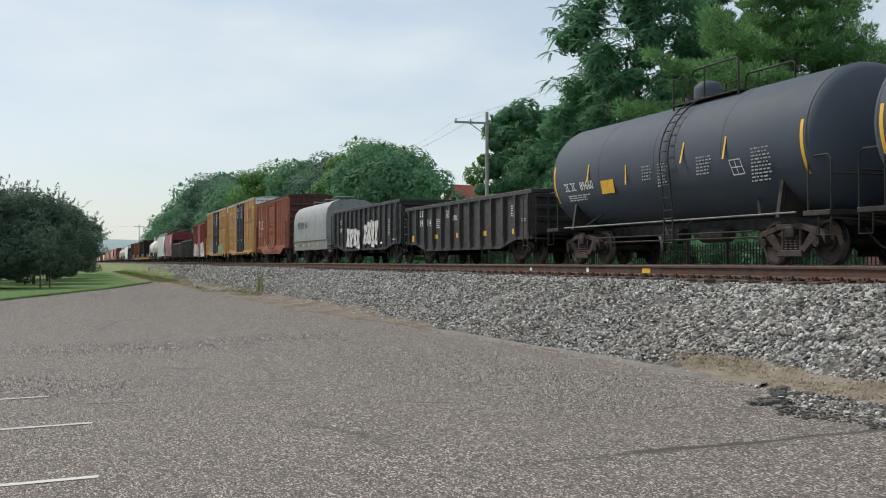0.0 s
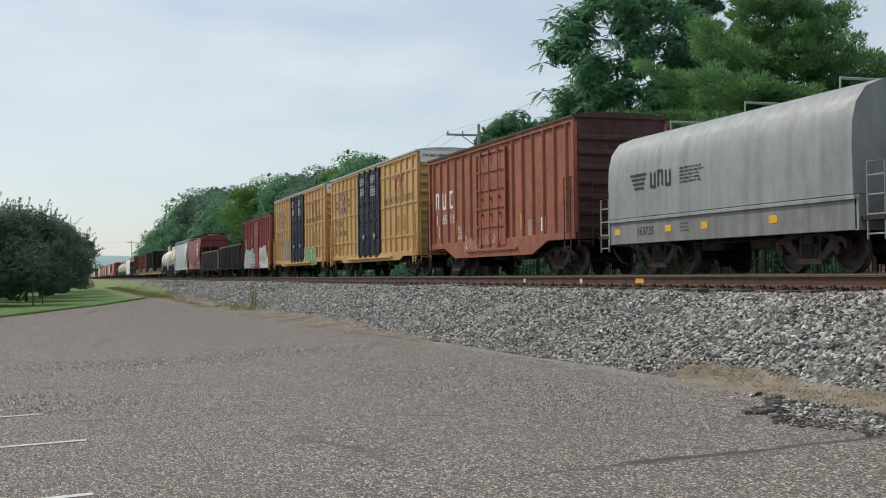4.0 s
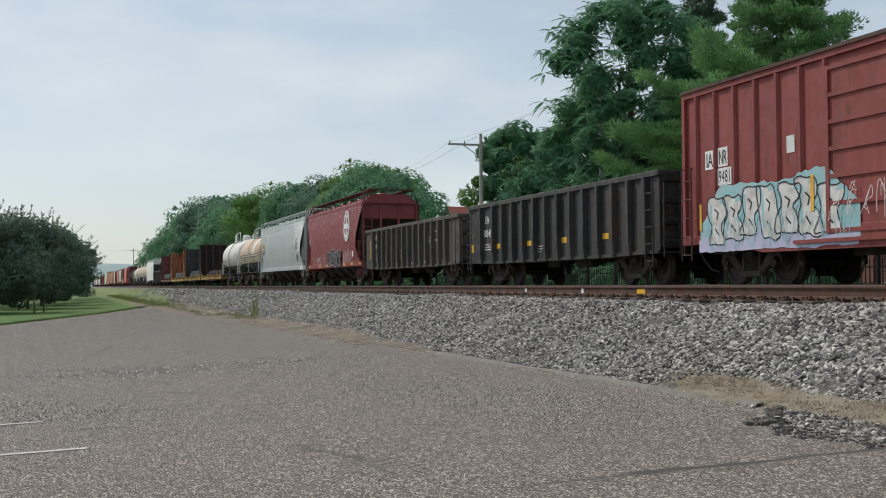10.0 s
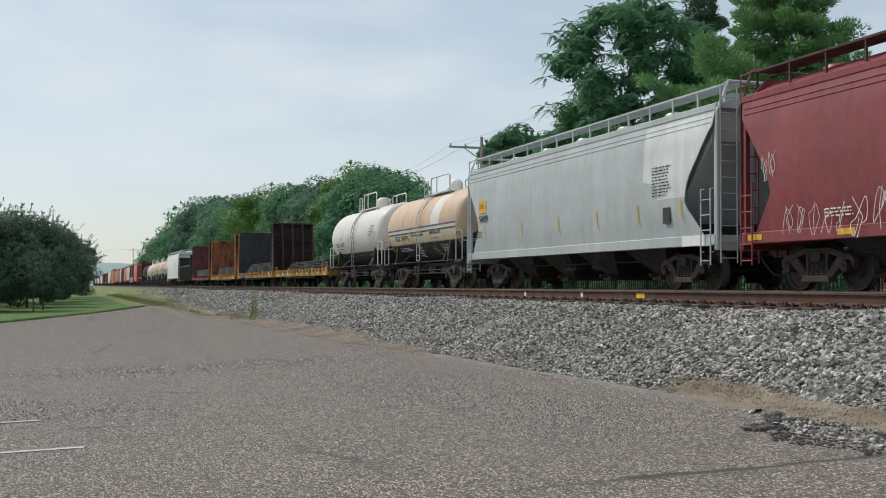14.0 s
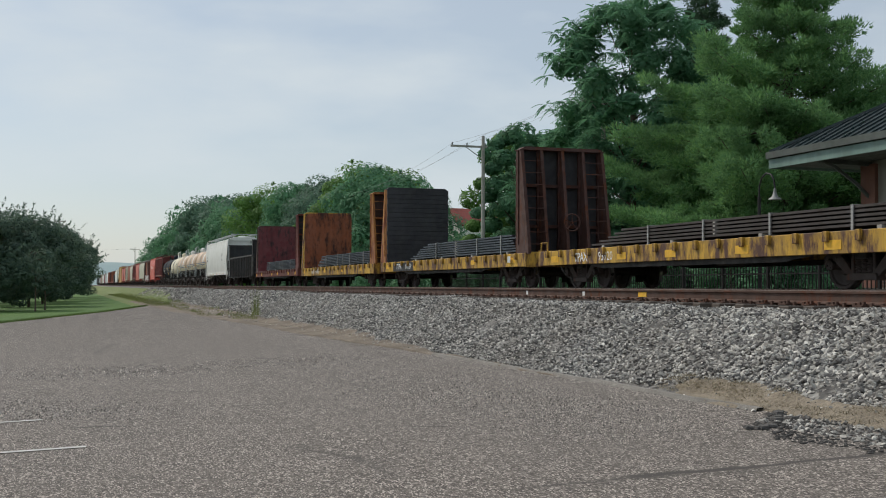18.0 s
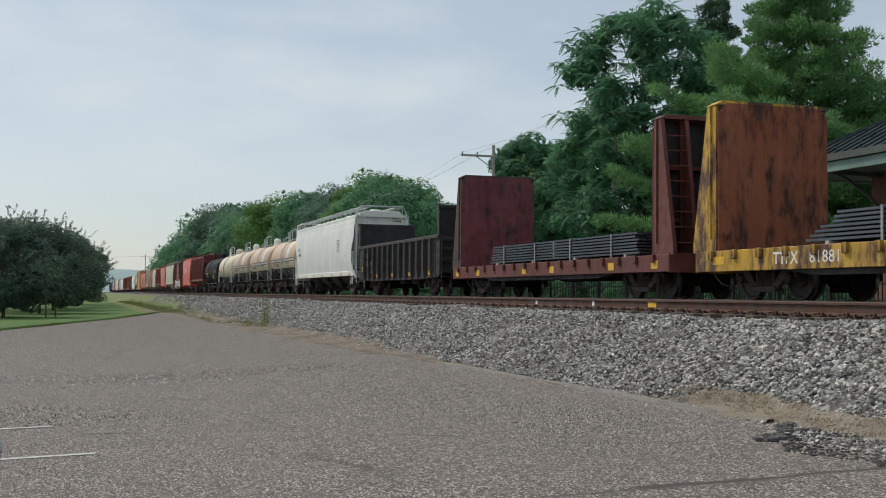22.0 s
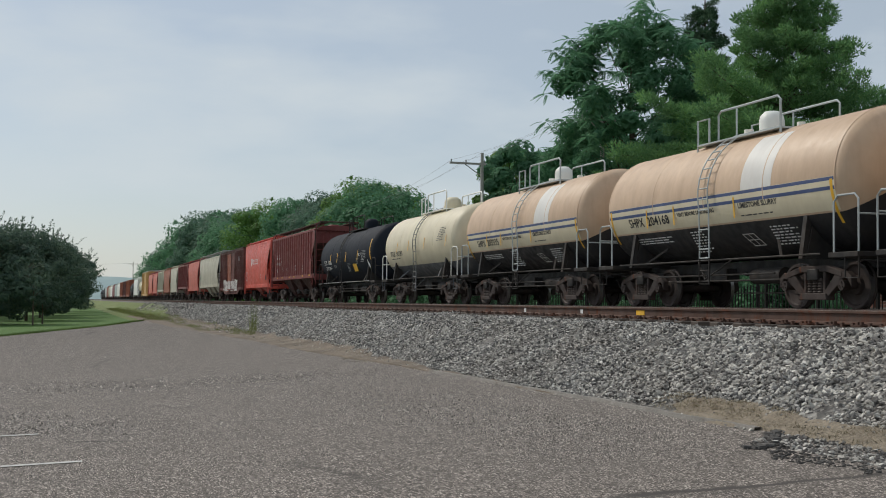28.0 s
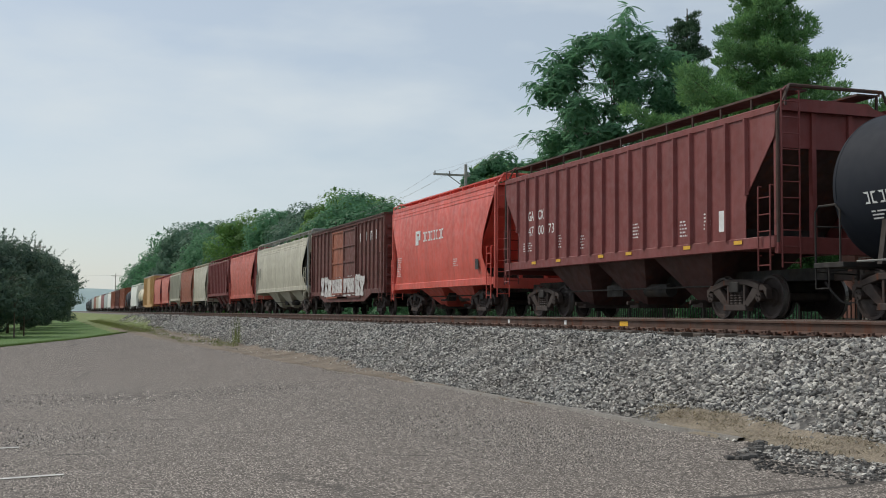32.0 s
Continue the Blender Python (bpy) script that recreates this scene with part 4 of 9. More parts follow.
# ---- freight train: kinds of cars ----
def box_car(label, a, b, H, z_end, z_mid, paint_, posts, door, roof=None, end_mat=None, fish=0.8, ribs=8, ladders=True, door_rods=3, rails=(), far=False):
    car, L = start_car("boxcar", label, "freight car", a, b)
    h, eave = L / 2, H - 0.14
    running_gear(car, L, 2.05)
    part("body", G().box(-1.43, 1.43, -h + 0.06, h - 0.06, z_end + 0.06, eave - 0.02), paint_, car)
    for s in (-1, 1):
        m = h * 0.72
        x0, x1 = sorted((s * 1.44, s * 1.5))
        g = G().prism([(-h, z_end), (-m, z_end), (-m + fish, z_mid), (m - fish, z_mid), (m, z_end), (h, z_end), (h, z_end + 0.2), (-h, z_end + 0.2)], "x", x0, x1)
        part("side_sill", g, paint_, car, bevel=0.006)
        part("top_plate", G().box(x0, x1, -h, h, eave - 0.16, eave), paint_, car, bevel=0.006)
    zz = z_end + 0.2
    post = ready(G().prism([(0, -0.065), (-0.062, -0.03), (-0.062, 0.03), (0, 0.065)], "z", zz, eave - 0.16), paint_, "side_post")
    for y in posts:
        piece("side_post", post, car, pose(-1.435, y, 0))
        piece("side_post", post, car, Matrix.Translation((1.435, y, 0)) @ pose(0, 0, 0, 0, 0, 180))
    for s in (-1, 1):
        for q in (-1, 1):
            part("corner_post", G().box(*sorted((q * 1.5, q * 1.38)), *sorted((s * h, s * (h - 0.12))), z_end + 0.2, eave - 0.16), paint_, car)
    for z in rails:
        for s in (-1, 1):
            for y0, y1 in ((-h + 0.12, door[0] - 0.05), (door[1] + 0.05, h - 0.12)):
                part("side_rail", G().box(*sorted((s * 1.43, s * 1.478)), y0, y1, z - 0.04, z + 0.04), paint_, car)
    rf = roof or paint_
    part("roof", G().prism([(-1.54, eave - 0.04), (-1.54, eave + 0.03), (-0.9, H - 0.03), (0, H), (0.9, H - 0.03), (1.54, eave + 0.03), (1.54, eave - 0.04)], "y", -h - 0.03, h + 0.03), rf, car)
    rib = ready(G().prism([(-1.5, eave + 0.03), (-0.9, H), (0, H + 0.03), (0.9, H), (1.5, eave + 0.03)], "y", -0.03, 0.03), rf, "roof_rib")
    for k in range(int(L / 1.05)):
        piece("roof_rib", rib, car, pose(0, -h + 0.6 + k * 1.05, 0))
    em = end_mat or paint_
    er = ready(G().prism([(-0.02, -0.1), (-0.075, -0.04), (-0.075, 0.04), (-0.02, 0.1)], "x", -1.36, 1.36), em, "end_rib")
    step = (eave - 0.25 - z_end - 0.25) / ribs
    for s in (-1, 1):
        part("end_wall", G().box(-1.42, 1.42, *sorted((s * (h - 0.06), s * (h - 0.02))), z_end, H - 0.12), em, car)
        for k in range(ribs):
            piece("end_rib", er, car, Matrix.Translation((0, s * (h - 0.01), z_end + 0.32 + k * step)) @ pose(0, 0, 0, 0, 0, 0 if s < 0 else 180))
        if ladders:
            g = G()
            ladder(g, "y", -1.5, s * (h - 0.5), s * (h - 0.08), z_end - 0.35, z_end + 1.75, 5)
            ladder(g, "x", s * h, -1.4, -0.98, z_end - 0.2, z_end + 1.9, 5, out=0.1)
            part("ladder", g, em, car)
            part("end_platform", G().box(-0.8, 0.8, *sorted((s * (h + 0.02), s * (h + 0.28))), z_end + 0.1, z_end + 0.14), UNDER, car)
            part("grab_rail", G().path([(-1.4, s * (h + 0.12), z_end + 0.45), (1.4, s * (h + 0.12), z_end + 0.45)], 0.014), em, car)
    brake_wheel(car, 0.75, -h - 0.16, z_end + 1.9, em)
    return car, L


def slide_door(car, y0, y1, z0, z1, mat, rows, rods=3, rod_mat=None):
    """A ribbed sliding or plug door proud of the side, with lock rods."""
    for s in (-1, 1):
        d = part("door", G().box(*sorted((s * 1.44, s * 1.485)), y0, y1, z0, z1), mat, car, bevel=0.01)
        for k in range(rows + 1):
            z = z0 + 0.05 + (z1 - z0 - 0.1) * k / rows
            part("door_rib", G().box(*sorted((s * 1.485, s * 1.525)), y0 + 0.04, y1 - 0.04, z - 0.04, z + 0.04), mat, d)
        for y in (y0 + 0.04, y1 - 0.04):
            part("door_edge", G().box(*sorted((s * 1.485, s * 1.53)), y - 0.05, y + 0.05, z0, z1), mat, d)
        for k in range(rods):
            y = y0 + (y1 - y0) * (k + 0.7) / (rods + 0.4)
            g = G().rod((s * 1.555, y, z0 - 0.08), (s * 1.555, y, z1 + 0.05), 0.022, 6)
            for z in (z0 + 0.05, (z0 * 2 + z1) / 3, (z0 + z1) / 2, z1 - 0.1):
                g.box(*sorted((s * 1.48, s * 1.585)), y - 0.05, y + 0.05, z - 0.04, z + 0.04)
            part("lock_rod", g, rod_mat or mat, d)
        part("door_track", G().box(*sorted((s * 1.44, s * 1.56)), y0 - 1.0, y1 + 1.0, z0 - 0.16, z0 - 0.09), mat, car)


def gondola(label, a, b, H, z_end, z_mid, paint_, posts, taper=(0.62, 0.88), ends=0.0, chord=None, near_post=0.085, end_mat=None):
    car, L = start_car("gondola_car", label, "freight car", a, b)
    h = L / 2
    running_gear(car, L, 1.95)
    m0, m1 = h * taper[0], h * taper[1]
    for s in (-1, 1):
        x0, x1 = sorted((s * 1.40, s * 1.43))
        part("side_wall", G().prism([(-h, z_end), (-m1, z_end), (-m0, z_mid), (m0, z_mid), (m1, z_end), (h, z_end), (h, H - 0.1), (-h, H - 0.1)], "x", x0, x1), paint_, car)
        part("top_chord", G().box(*sorted((s * 1.36, s * 1.51)), -h - 0.02, h + 0.02, H - 0.14, H), chord or paint_, car, bevel=0.012)
        part("bottom_chord", G().prism([(-h, z_end), (-m1, z_end), (-m0, z_mid), (m0, z_mid), (m1, z_end), (h, z_end), (h, z_end + 0.09), (m1, z_end + 0.09), (m0, z_mid + 0.09), (-m0, z_mid + 0.09), (-m1, z_end + 0.09), (-h, z_end + 0.09)], "x", *sorted((s * 1.43, s * 1.475))), paint_, car)
    if isinstance(posts, int):
        posts = [-h + 0.55 + (L - 1.1) * k / (posts - 1) for k in range(posts)]
    for y in posts:
        low = float(np.interp(abs(y), [m0, m1], [z_mid, z_end])) + 0.02
        for s in (-1, 1):
            g = G()
            w0, w1 = 0.06, 0.075
            o0, o1 = s * 1.43, s * (1.43 + near_post)
            g.add([(o0, y - w1, low), (o1 - s * 0.045, y - w0 * 0.7, low), (o1 - s * 0.045, y + w0 * 0.7, low), (o0, y + w1, low),
                   (o0, y - w1, low + 0.4), (o1, y - w0, low + 0.4), (o1, y + w0, low + 0.4), (o0, y + w1, low + 0.4),
                   (o0, y - w1, H - 0.13), (o1, y - w0, H - 0.13), (o1, y + w0, H - 0.13), (o0, y + w1, H - 0.13)],
                  [(0, 1, 2, 3), (0, 4, 5, 1), (1, 5, 6, 2), (2, 6, 7, 3), (4, 8, 9, 5), (5, 9, 10, 6), (6, 10, 11, 7)])
            part("side_post", g, paint_, car)
    part("floor", G().box(-1.4, 1.4, -h, h, z_end + 0.05, z_end + 0.13), UNDER, car)
    for s in (-1, 1):
        top = H + ends
        part("end_wall", G().box(-1.4, 1.4, *sorted((s * (h - 0.03), s * h)), z_end, top), end_mat or paint_, car)
        for k in range(4):
            z = z_end + 0.25 + (H - z_end - 0.45) * k / 3
            part("end_rib", G().prism([(-0.0, -0.1), (-0.07, -0.05), (-0.07, 0.05), (0, 0.1)], "x", -1.36, 1.36), paint_, car).matrix_basis = Matrix.Translation((0, s * h, z)) @ pose(0, 0, 0, 0, 0, 0 if s < 0 else 180)
        part("end_chord", G().box(-1.5, 1.5, *sorted((s * (h - 0.06), s * (h + 0.06))), top - 0.12, top), chord or paint_, car, bevel=0.01)
        if ends:
            part("end_stay", G().box(-1.46, -1.38, *sorted((s * (h - 0.2), s * h)), H, top).box(1.38, 1.46, *sorted((s * (h - 0.2), s * h)), H, top), paint_, car)
        g = G()
        ladder(g, "y", -1.5, s * (h - 0.48), s * (h - 0.1), z_end - 0.3, H - 0.25, 5)
        ladder(g, "x", s * h, -1.38, -0.95, z_end - 0.1, H - 0.3, 4, out=0.12)
        part("ladder", g, paint_, car)
    brake_wheel(car, 0.7, -h - 0.2, H - 0.5, paint_)
    return car, L


def hopper_car(label, a, b, eave, top, sill, paint_, ribbed=False, outlets=3, belly=1.53, lower=None, dark_end=None, chutes=1.0, cut=(1.12, 0.45), walk_mat=None, pitch=0.86, low_notch=False, chute_mat=None):
    """Covered hopper: bulged or ribbed sides with notched ends, slope sheets, roof walkway, hatches, outlets and end ladders."""
    car, L = start_car("covered_hopper_car", label, "freight car", a, b)
    h = L / 2
    lower = lower or paint_
    # dark_end: shade under the end slopes put into the body's colour
    de = dark_end or paint_
    wm = walk_mat or de
    running_gear(car, L, 2.0, sill=False)
    nz = 14
    zs = [sill + 0.22 + (eave - sill - 0.22) * k / nz for k in range(nz + 1)]

    def half(z):
        u = (z - zs[0]) / (eave - zs[0])
        if ribbed:
            return 1.44
        return float(np.interp(u, [0, 0.2, 0.5, 0.8, 1.0], [belly - 0.10, belly - 0.03, belly, belly - 0.03, belly - 0.12]))

    def notch(z):
        u = (z - zs[0]) / (eave - zs[0])
        if ribbed:
            return h - float(np.interp(u, [0, 0.33, 0.80, 1], [cut[0], cut[0], 0.02, 0.02]))
        if low_notch:
            return h - float(np.interp(u, [0, 0.1, 0.2, 0.33, 0.46, 0.56, 0.62, 1], [0.3, 0.5, 0.72, 0.66, 0.42, 0.12, 0.03, 0.02]))
        return h - float(np.interp(u, [0, 0.12, 0.27, 0.45, 0.68, 0.86, 1], [cut[1], cut[1] + 0.3, cut[0], cut[0] * 0.86, cut[0] * 0.42, 0.08, 0.02]))
    for s in (-1, 1):
        g = G()
        pts = []
        for z in zs:
            e = notch(z)
            for k in range(9):
                pts.append((s * half(z), -e + 2 * e * k / 8, z))
        g.add(pts, [(j * 9 + i, j * 9 + i + 1, (j + 1) * 9 + i + 1, (j + 1) * 9 + i) for j in range(nz) for i in range(8)])
        inner = [(p[0] - s * 0.02, p[1], p[2]) for p in pts]
        g.add(inner, [(j * 9 + i, (j + 1) * 9 + i, (j + 1) * 9 + i + 1, j * 9 + i + 1) for j in range(nz) for i in range(8)])
        part("side_sheet", g, paint_, car, smooth=40)
        if ribbed:
            n = int((L - 2) / pitch)
            for k in range(n + 1):
                y = -(h - 1.0) + (L - 2.0) * k / n
                zt = zs[0] if abs(y) < h - cut[0] else float(np.interp(abs(y), [h - cut[0], h], [zs[0] + (eave - zs[0]) * 0.33, eave - 0.3]))
                part("side_rib", G().prism([(s * 1.44, y - 0.06), (s * 1.51, y - 0.03), (s * 1.51, y + 0.03), (s * 1.44, y + 0.06)][::s], "z", zt, eave - 0.05), paint_, car)
        xo = s * (half(zs[0]) + 0.03)
        part("side_sill", G().box(*sorted((s * 1.28, xo)), -h, h, sill, sill + 0.24), lower, car, bevel=0.012)
        part("eave_band", G().prism([(s * (half(eave) - 0.04), eave - 0.08), (s * (half(eave) + 0.03), eave - 0.06), (s * (half(eave) + 0.03), eave + 0.06), (s * (half(eave) - 0.15), eave + 0.13)][::s], "y", -h, h), paint_, car)
        if not ribbed:
            for dz in (0.22, 0.34):
                w_ = half(eave - dz)
                part("side_bead", G().prism([(s * (w_ - 0.01), eave - dz - 0.02), (s * (w_ + 0.018), eave - dz), (s * (w_ - 0.01), eave - dz + 0.02)][::s], "y", -h + 0.15, h - 0.15), paint_, car)
        # roof walkway: posts, boards and rail
        wx = s * 1.12
        part("walkway", G().box(*sorted((s * 0.62, wx)), -h + 0.1, h - 0.1, top - 0.05, top - 0.01), wm, car)
        part("walkway_rail", G().box(*sorted((wx, wx + s * 0.03)), -h + 0.05, h - 0.05, top - 0.045, top), wm, car)
        post = ready(G().box(-0.02, 0.02, -0.022, 0.022, eave + 0.1, top - 0.04), wm, "walkway_post")
        for k in range(int(L / 1.15) + 1):
            piece("walkway_post", post, car, pose(wx, -h + 0.12 + k * (L - 0.24) / int(L / 1.15), 0))
    e0 = half(eave) - 0.02
    part("roof", G().prism([(-e0, eave + 0.02), (-0.8, top - 0.28), (0, top - 0.22), (0.8, top - 0.28), (e0, eave + 0.02), (e0, eave - 0.02), (-e0, eave - 0.02)], "y", -h + 0.03, h - 0.03), paint_, car)
    hatch = ready(G().turned([(0.0, 0.12), (0.3, 0.1), (0.36, 0.03), (0.36, -0.1)], 14, "z"), paint_, "hatch_cover", 40)
    for k in range(6):
        piece("hatch_cover", hatch, car, pose(0, -h + 1.4 + k * (L - 2.8) / 5, top - 0.16))
    # body core, slope sheets and outlets
    bot = sill + 0.15
    part("hopper_body", G().prism([(-h + 0.25, eave), (h - 0.25, eave), (h - 0.25, eave - 0.75), (h - 2.5, bot), (-h + 2.5, bot), (-h + 0.25, eave - 0.75)], "x", -1.38, 1.38), de, car)
    for s in (-1, 1):
        y = s * (h - 0.22)
        part("end_wall", G().box(-1.34, 1.34, *sorted((y, y + s * 0.05)), eave - 0.75, eave), paint_, car)
        part("end_cap", G().prism([(-1.38, eave - 0.02), (1.38, eave - 0.02), (0.95, top - 0.2), (-0.95, top - 0.2)], "y", *sorted((y, y + s * 0.05))), paint_, car)
        e_ = s * (h + 0.03)
        part("end_frame", G().path([(-1.42, e_, sill + 0.1), (-1.42, e_, eave - 0.1), (-1.14, e_, top + 0.02), (1.14, e_, top + 0.02), (1.42, e_, eave - 0.1), (1.42, e_, sill + 0.1)], 0.04, 6), lower if lower is not paint_ else wm, car)
        for x in (-0.45, 0.45):
            part("end_stiffener", G().box(x - 0.05, x + 0.05, *sorted((y, y + s * 0.12)), sill + 0.2, eave - 0.02), paint_, car)
        part("end_sheet", G().box(-1.3, 1.3, *sorted((s * (h - 2.1), s * (h - 2.05))), sill + 0.1, sill + 1.4), UNDER, car)
        part("end_platform", G().box(-1.35, 1.35, *sorted((s * (h - 1.9), s * (h + 0.05))), sill + 0.02, sill + 0.10), lower, car)
        part("end_sill", G().box(-1.45, 1.45, *sorted((s * (h - 0.06), s * (h + 0.06))), sill - 0.12, sill + 0.22), lower, car, bevel=0.01)
        for q in (-1, 1):
            part("corner_post", G().box(q * 1.36 - 0.05, q * 1.36 + 0.05, *sorted((s * (h - 0.12), s * (h - 0.02))), sill + 0.2, eave), paint_, car)
        g = G()
        ladder(g, "y", -1.44, s * (h - 0.5), s * (h - 0.1), sill - 0.45, sill + 1.25, 5, out=0.08)
        ladder(g, "x", s * h, -1.38, -0.96, sill - 0.4, top - 0.1, 11, out=0.1)
        g.path([(-1.36, s * (h + 0.1), top - 0.12), (-1.12, s * (h - 0.1), top + 0.02), (-0.7, s * (h - 0.15), top + 0.02)], 0.02)
        part("ladder", g, lower, car)
    span = L - 5.0
    for k in range(outlets):
        y = -span / 2 + span * (k + 0.5) / outlets
        w = span / outlets * 0.46
        g = G()
        zb = 0.34
        g.add([(-1.25, y - w, bot), (1.25, y - w, bot), (1.25, y + w, bot), (-1.25, y + w, bot), (-0.5, y - 0.25, zb), (0.5, y - 0.25, zb), (0.5, y + 0.25, zb), (-0.5, y + 0.25, zb)],
              [(0, 1, 5, 4), (1, 2, 6, 5), (2, 3, 7, 6), (3, 0, 4, 7), (4, 5, 6, 7), (3, 2, 1, 0)])
        ch = part("outlet_hopper", g, chute_mat or (lower if chutes > 1 else UNDER), car)
        part("outlet_gate", G().box(-0.75, 0.75, y - 0.22, y + 0.22, zb - 0.09, zb + 0.02).rod((-0.95, y, zb + 0.03), (0.95, y, zb + 0.03), 0.05, 8), BOGIE, ch)
    part("centre_sill", G().box(-0.25, 0.25, -h, h, 0.80, 1.05), UNDER, car)
    brake_wheel(car, 0.6, -h - 0.12, sill + 1.0, lower)
    return car, L


def tank_car(label, a, b, R, zc, shell, lower=None, split=0.0, rail=None, ladder_y=0.0, plat=(0.2, -3.4), dome=-2.6, dome_mat=None, bands=(), rail_h=0.75, fittings=None, low=None):
    """Tank car: shell with domed heads, saddles, sill walk, top platform with rails, side ladder and end platforms; a and b are the ends of the straight shell."""
    car, L = start_car("tank_car", label, "tank car", a, b)
    h, d = L / 2, 0.52
    rail = rail or PIPEGREY
    fm = fittings or UNDER
    low = low or UNDER
    running_gear(car, L, 1.1, reach=0.25, pipes=False)
    heads = [(R * math.cos(t), h + d * math.sin(t)) for t in [radians(x) for x in (0, 12, 25, 38, 50, 62, 74, 84, 89.9)]]
    prof = [(r, -y) for r, y in heads[::-1]] + [(R, -h * 0.33), (R, h * 0.33)] + heads
    if lower:
        k = math.degrees(math.acos((split - zc) / R))
        part("tank_shell", G().turned(prof, 44, "y", -k, k, (0, 0, zc)), shell, car, smooth=40)
        part("tank_lower_shell", G().turned(prof, 36, "y", k, 360 - k, (0, 0, zc)), lower, car, smooth=40)
    else:
        part("tank_shell", G().turned(prof, 64, "y", at=(0, 0, zc)), shell, car, smooth=40)
    for y in (-h, -h * 0.5, 0.0, h * 0.5, h):
        part("weld_seam", G().turned([(R, y - 0.02), (R + 0.006, y - 0.012), (R + 0.006, y + 0.012), (R, y + 0.02)], 48, "y", -100, 100, (0, 0, zc)), shell, car, smooth=40)
    for a0, a1, mat_ in bands:
        for q in (1, -1):
            part("stripe", G().turned([(R + 0.004, -h), (R + 0.004, h)], 4, "y", q * a0, q * a1, (0, 0, zc)), mat_, car)
    # sills, bolsters and saddles
    for s in (-1, 1):
        y = s * (h - 1.1)
        part("saddle", G().prism([(-1.3, 0.98), (1.3, 0.98), (1.15, zc - R * 0.62), (0.7, zc - R * 0.9), (0, zc - R), (-0.7, zc - R * 0.9), (-1.15, zc - R * 0.62)], "y", y - 0.08, y + 0.08), fm, car)
        for q in (-1, 1):
            part("bolster_web", G().prism([(q * 1.38, 0.98), (q * 1.3, 0.98), (q * 1.12, zc - R * 0.45), (q * 1.25, zc - R * 0.45)], "y", y - 0.06, y + 0.06), fm, car)
        e = s * (h + 0.55)
        part("end_platform", G().box(-1.42, 1.42, *sorted((e - s * 0.75, e + s * 0.1)), 0.96, 1.06), fm, car, bevel=0.01)
        g = G()
        for q in (-1, 1):
            x = q * 1.38
            g.path([(x, e - s * 0.62, 1.06), (x, e - s * 0.62, 2.0), (x, e - s * 0.5, 2.12), (x, e - s * 0.02, 2.12), (x, e + s * 0.08, 2.02), (x, e + s * 0.08, 1.06)], 0.022)
        g.path([(-1.38, e + s * 0.08, 1.75), (1.38, e + s * 0.08, 1.75)], 0.018)
        part("end_handrail", g, rail, car, smooth=40)
        for q in (-1, 1):
            part("sill_step", G().path([(q * 1.38, e + s * 0.08, 1.0), (q * 1.38, e + s * 0.08, 0.58), (q * 1.38, e - s * 0.3, 0.58), (q * 1.38, e - s * 0.3, 1.0)], 0.018), low, car)
        part("operating_lever", G().path([(-1.35, e + s * 0.12, 0.9), (-0.4, e + s * 0.12, 0.86), (-0.3, e + s * 0.3, 0.8)], 0.016), low, car)
        for q in (-1, 1):
            part("sill_brace", G().beam((q * 1.32, s * (h - 1.8), 1.04), (q * 1.0, s * (h - 2.35), 1.42), 0.05, 0.05), low, car)
    for q in (-1, 1):
        part("sill_walk", G().path([(q * 1.36, -h + 0.5, 1.05), (q * 1.36, h - 0.5, 1.05)], 0.02), fm if lower else SILLGREY, car, smooth=40)
    part("sill_rod", G().path([(-1.2, -h + 2.2, 0.72), (-1.2, h - 2.2, 0.72)], 0.02).path([(-0.9, -h + 2.2, 0.6), (-0.9, h - 2.2, 0.6)], 0.02), fm, car)
    part("air_reservoir", G().rod((-0.5, -1.8, 0.7), (-0.5, -0.7, 0.7), 0.18, 12), UNDER, car, smooth=40)
    part("brake_valve", G().box(-0.55, -0.2, 0.4, 1.3, 0.6, 0.9), UNDER, car)
    part("bottom_outlet", G().rod((0, 0, zc - R - 0.35), (0, 0, zc - R + 0.1), 0.16, 12).rod((-0.3, 0, zc - R - 0.3), (0.3, 0, zc - R - 0.3), 0.06, 8), fm, car, smooth=40)
    # side ladders that follow the shell
    for q in (-1, 1):
        part("ladder_stirrup", G().path([(q * 1.47, ladder_y - 0.2, 1.1), (q * 1.47, ladder_y - 0.2, 0.52), (q * 1.47, ladder_y + 0.2, 0.52), (q * 1.47, ladder_y + 0.2, 1.1)], 0.02).path([(q * 1.47, ladder_y - 0.2, 0.82), (q * 1.47, ladder_y + 0.2, 0.82)], 0.015), low, car, smooth=40)
        g = G()
        pts = [(q * 1.47, 1.1), (q * 1.47, 1.3)]
        for t in range(8, 100, 9):
            al = radians(t - 20)
            if zc + (R + 0.12) * math.sin(al) > 1.3:
                pts.append((q * (R + 0.1) * math.cos(al), zc + (R + 0.1) * math.sin(al)))
        for y in (ladder_y - 0.2, ladder_y + 0.2):
            g.path([(x, y, z) for x, z in pts], 0.017)
        run, last = 0.0, pts[0]
        for p in pts[1:]:
            n = max(1, int(math.hypot(p[0] - last[0], p[1] - last[1]) / 0.3))
            for k in range(n):
                x, z = last[0] + (p[0] - last[0]) * k / n, last[1] + (p[1] - last[1]) * k / n
                g.path([(x, ladder_y - 0.2, z), (x, ladder_y + 0.2, z)], 0.015)
            last = p
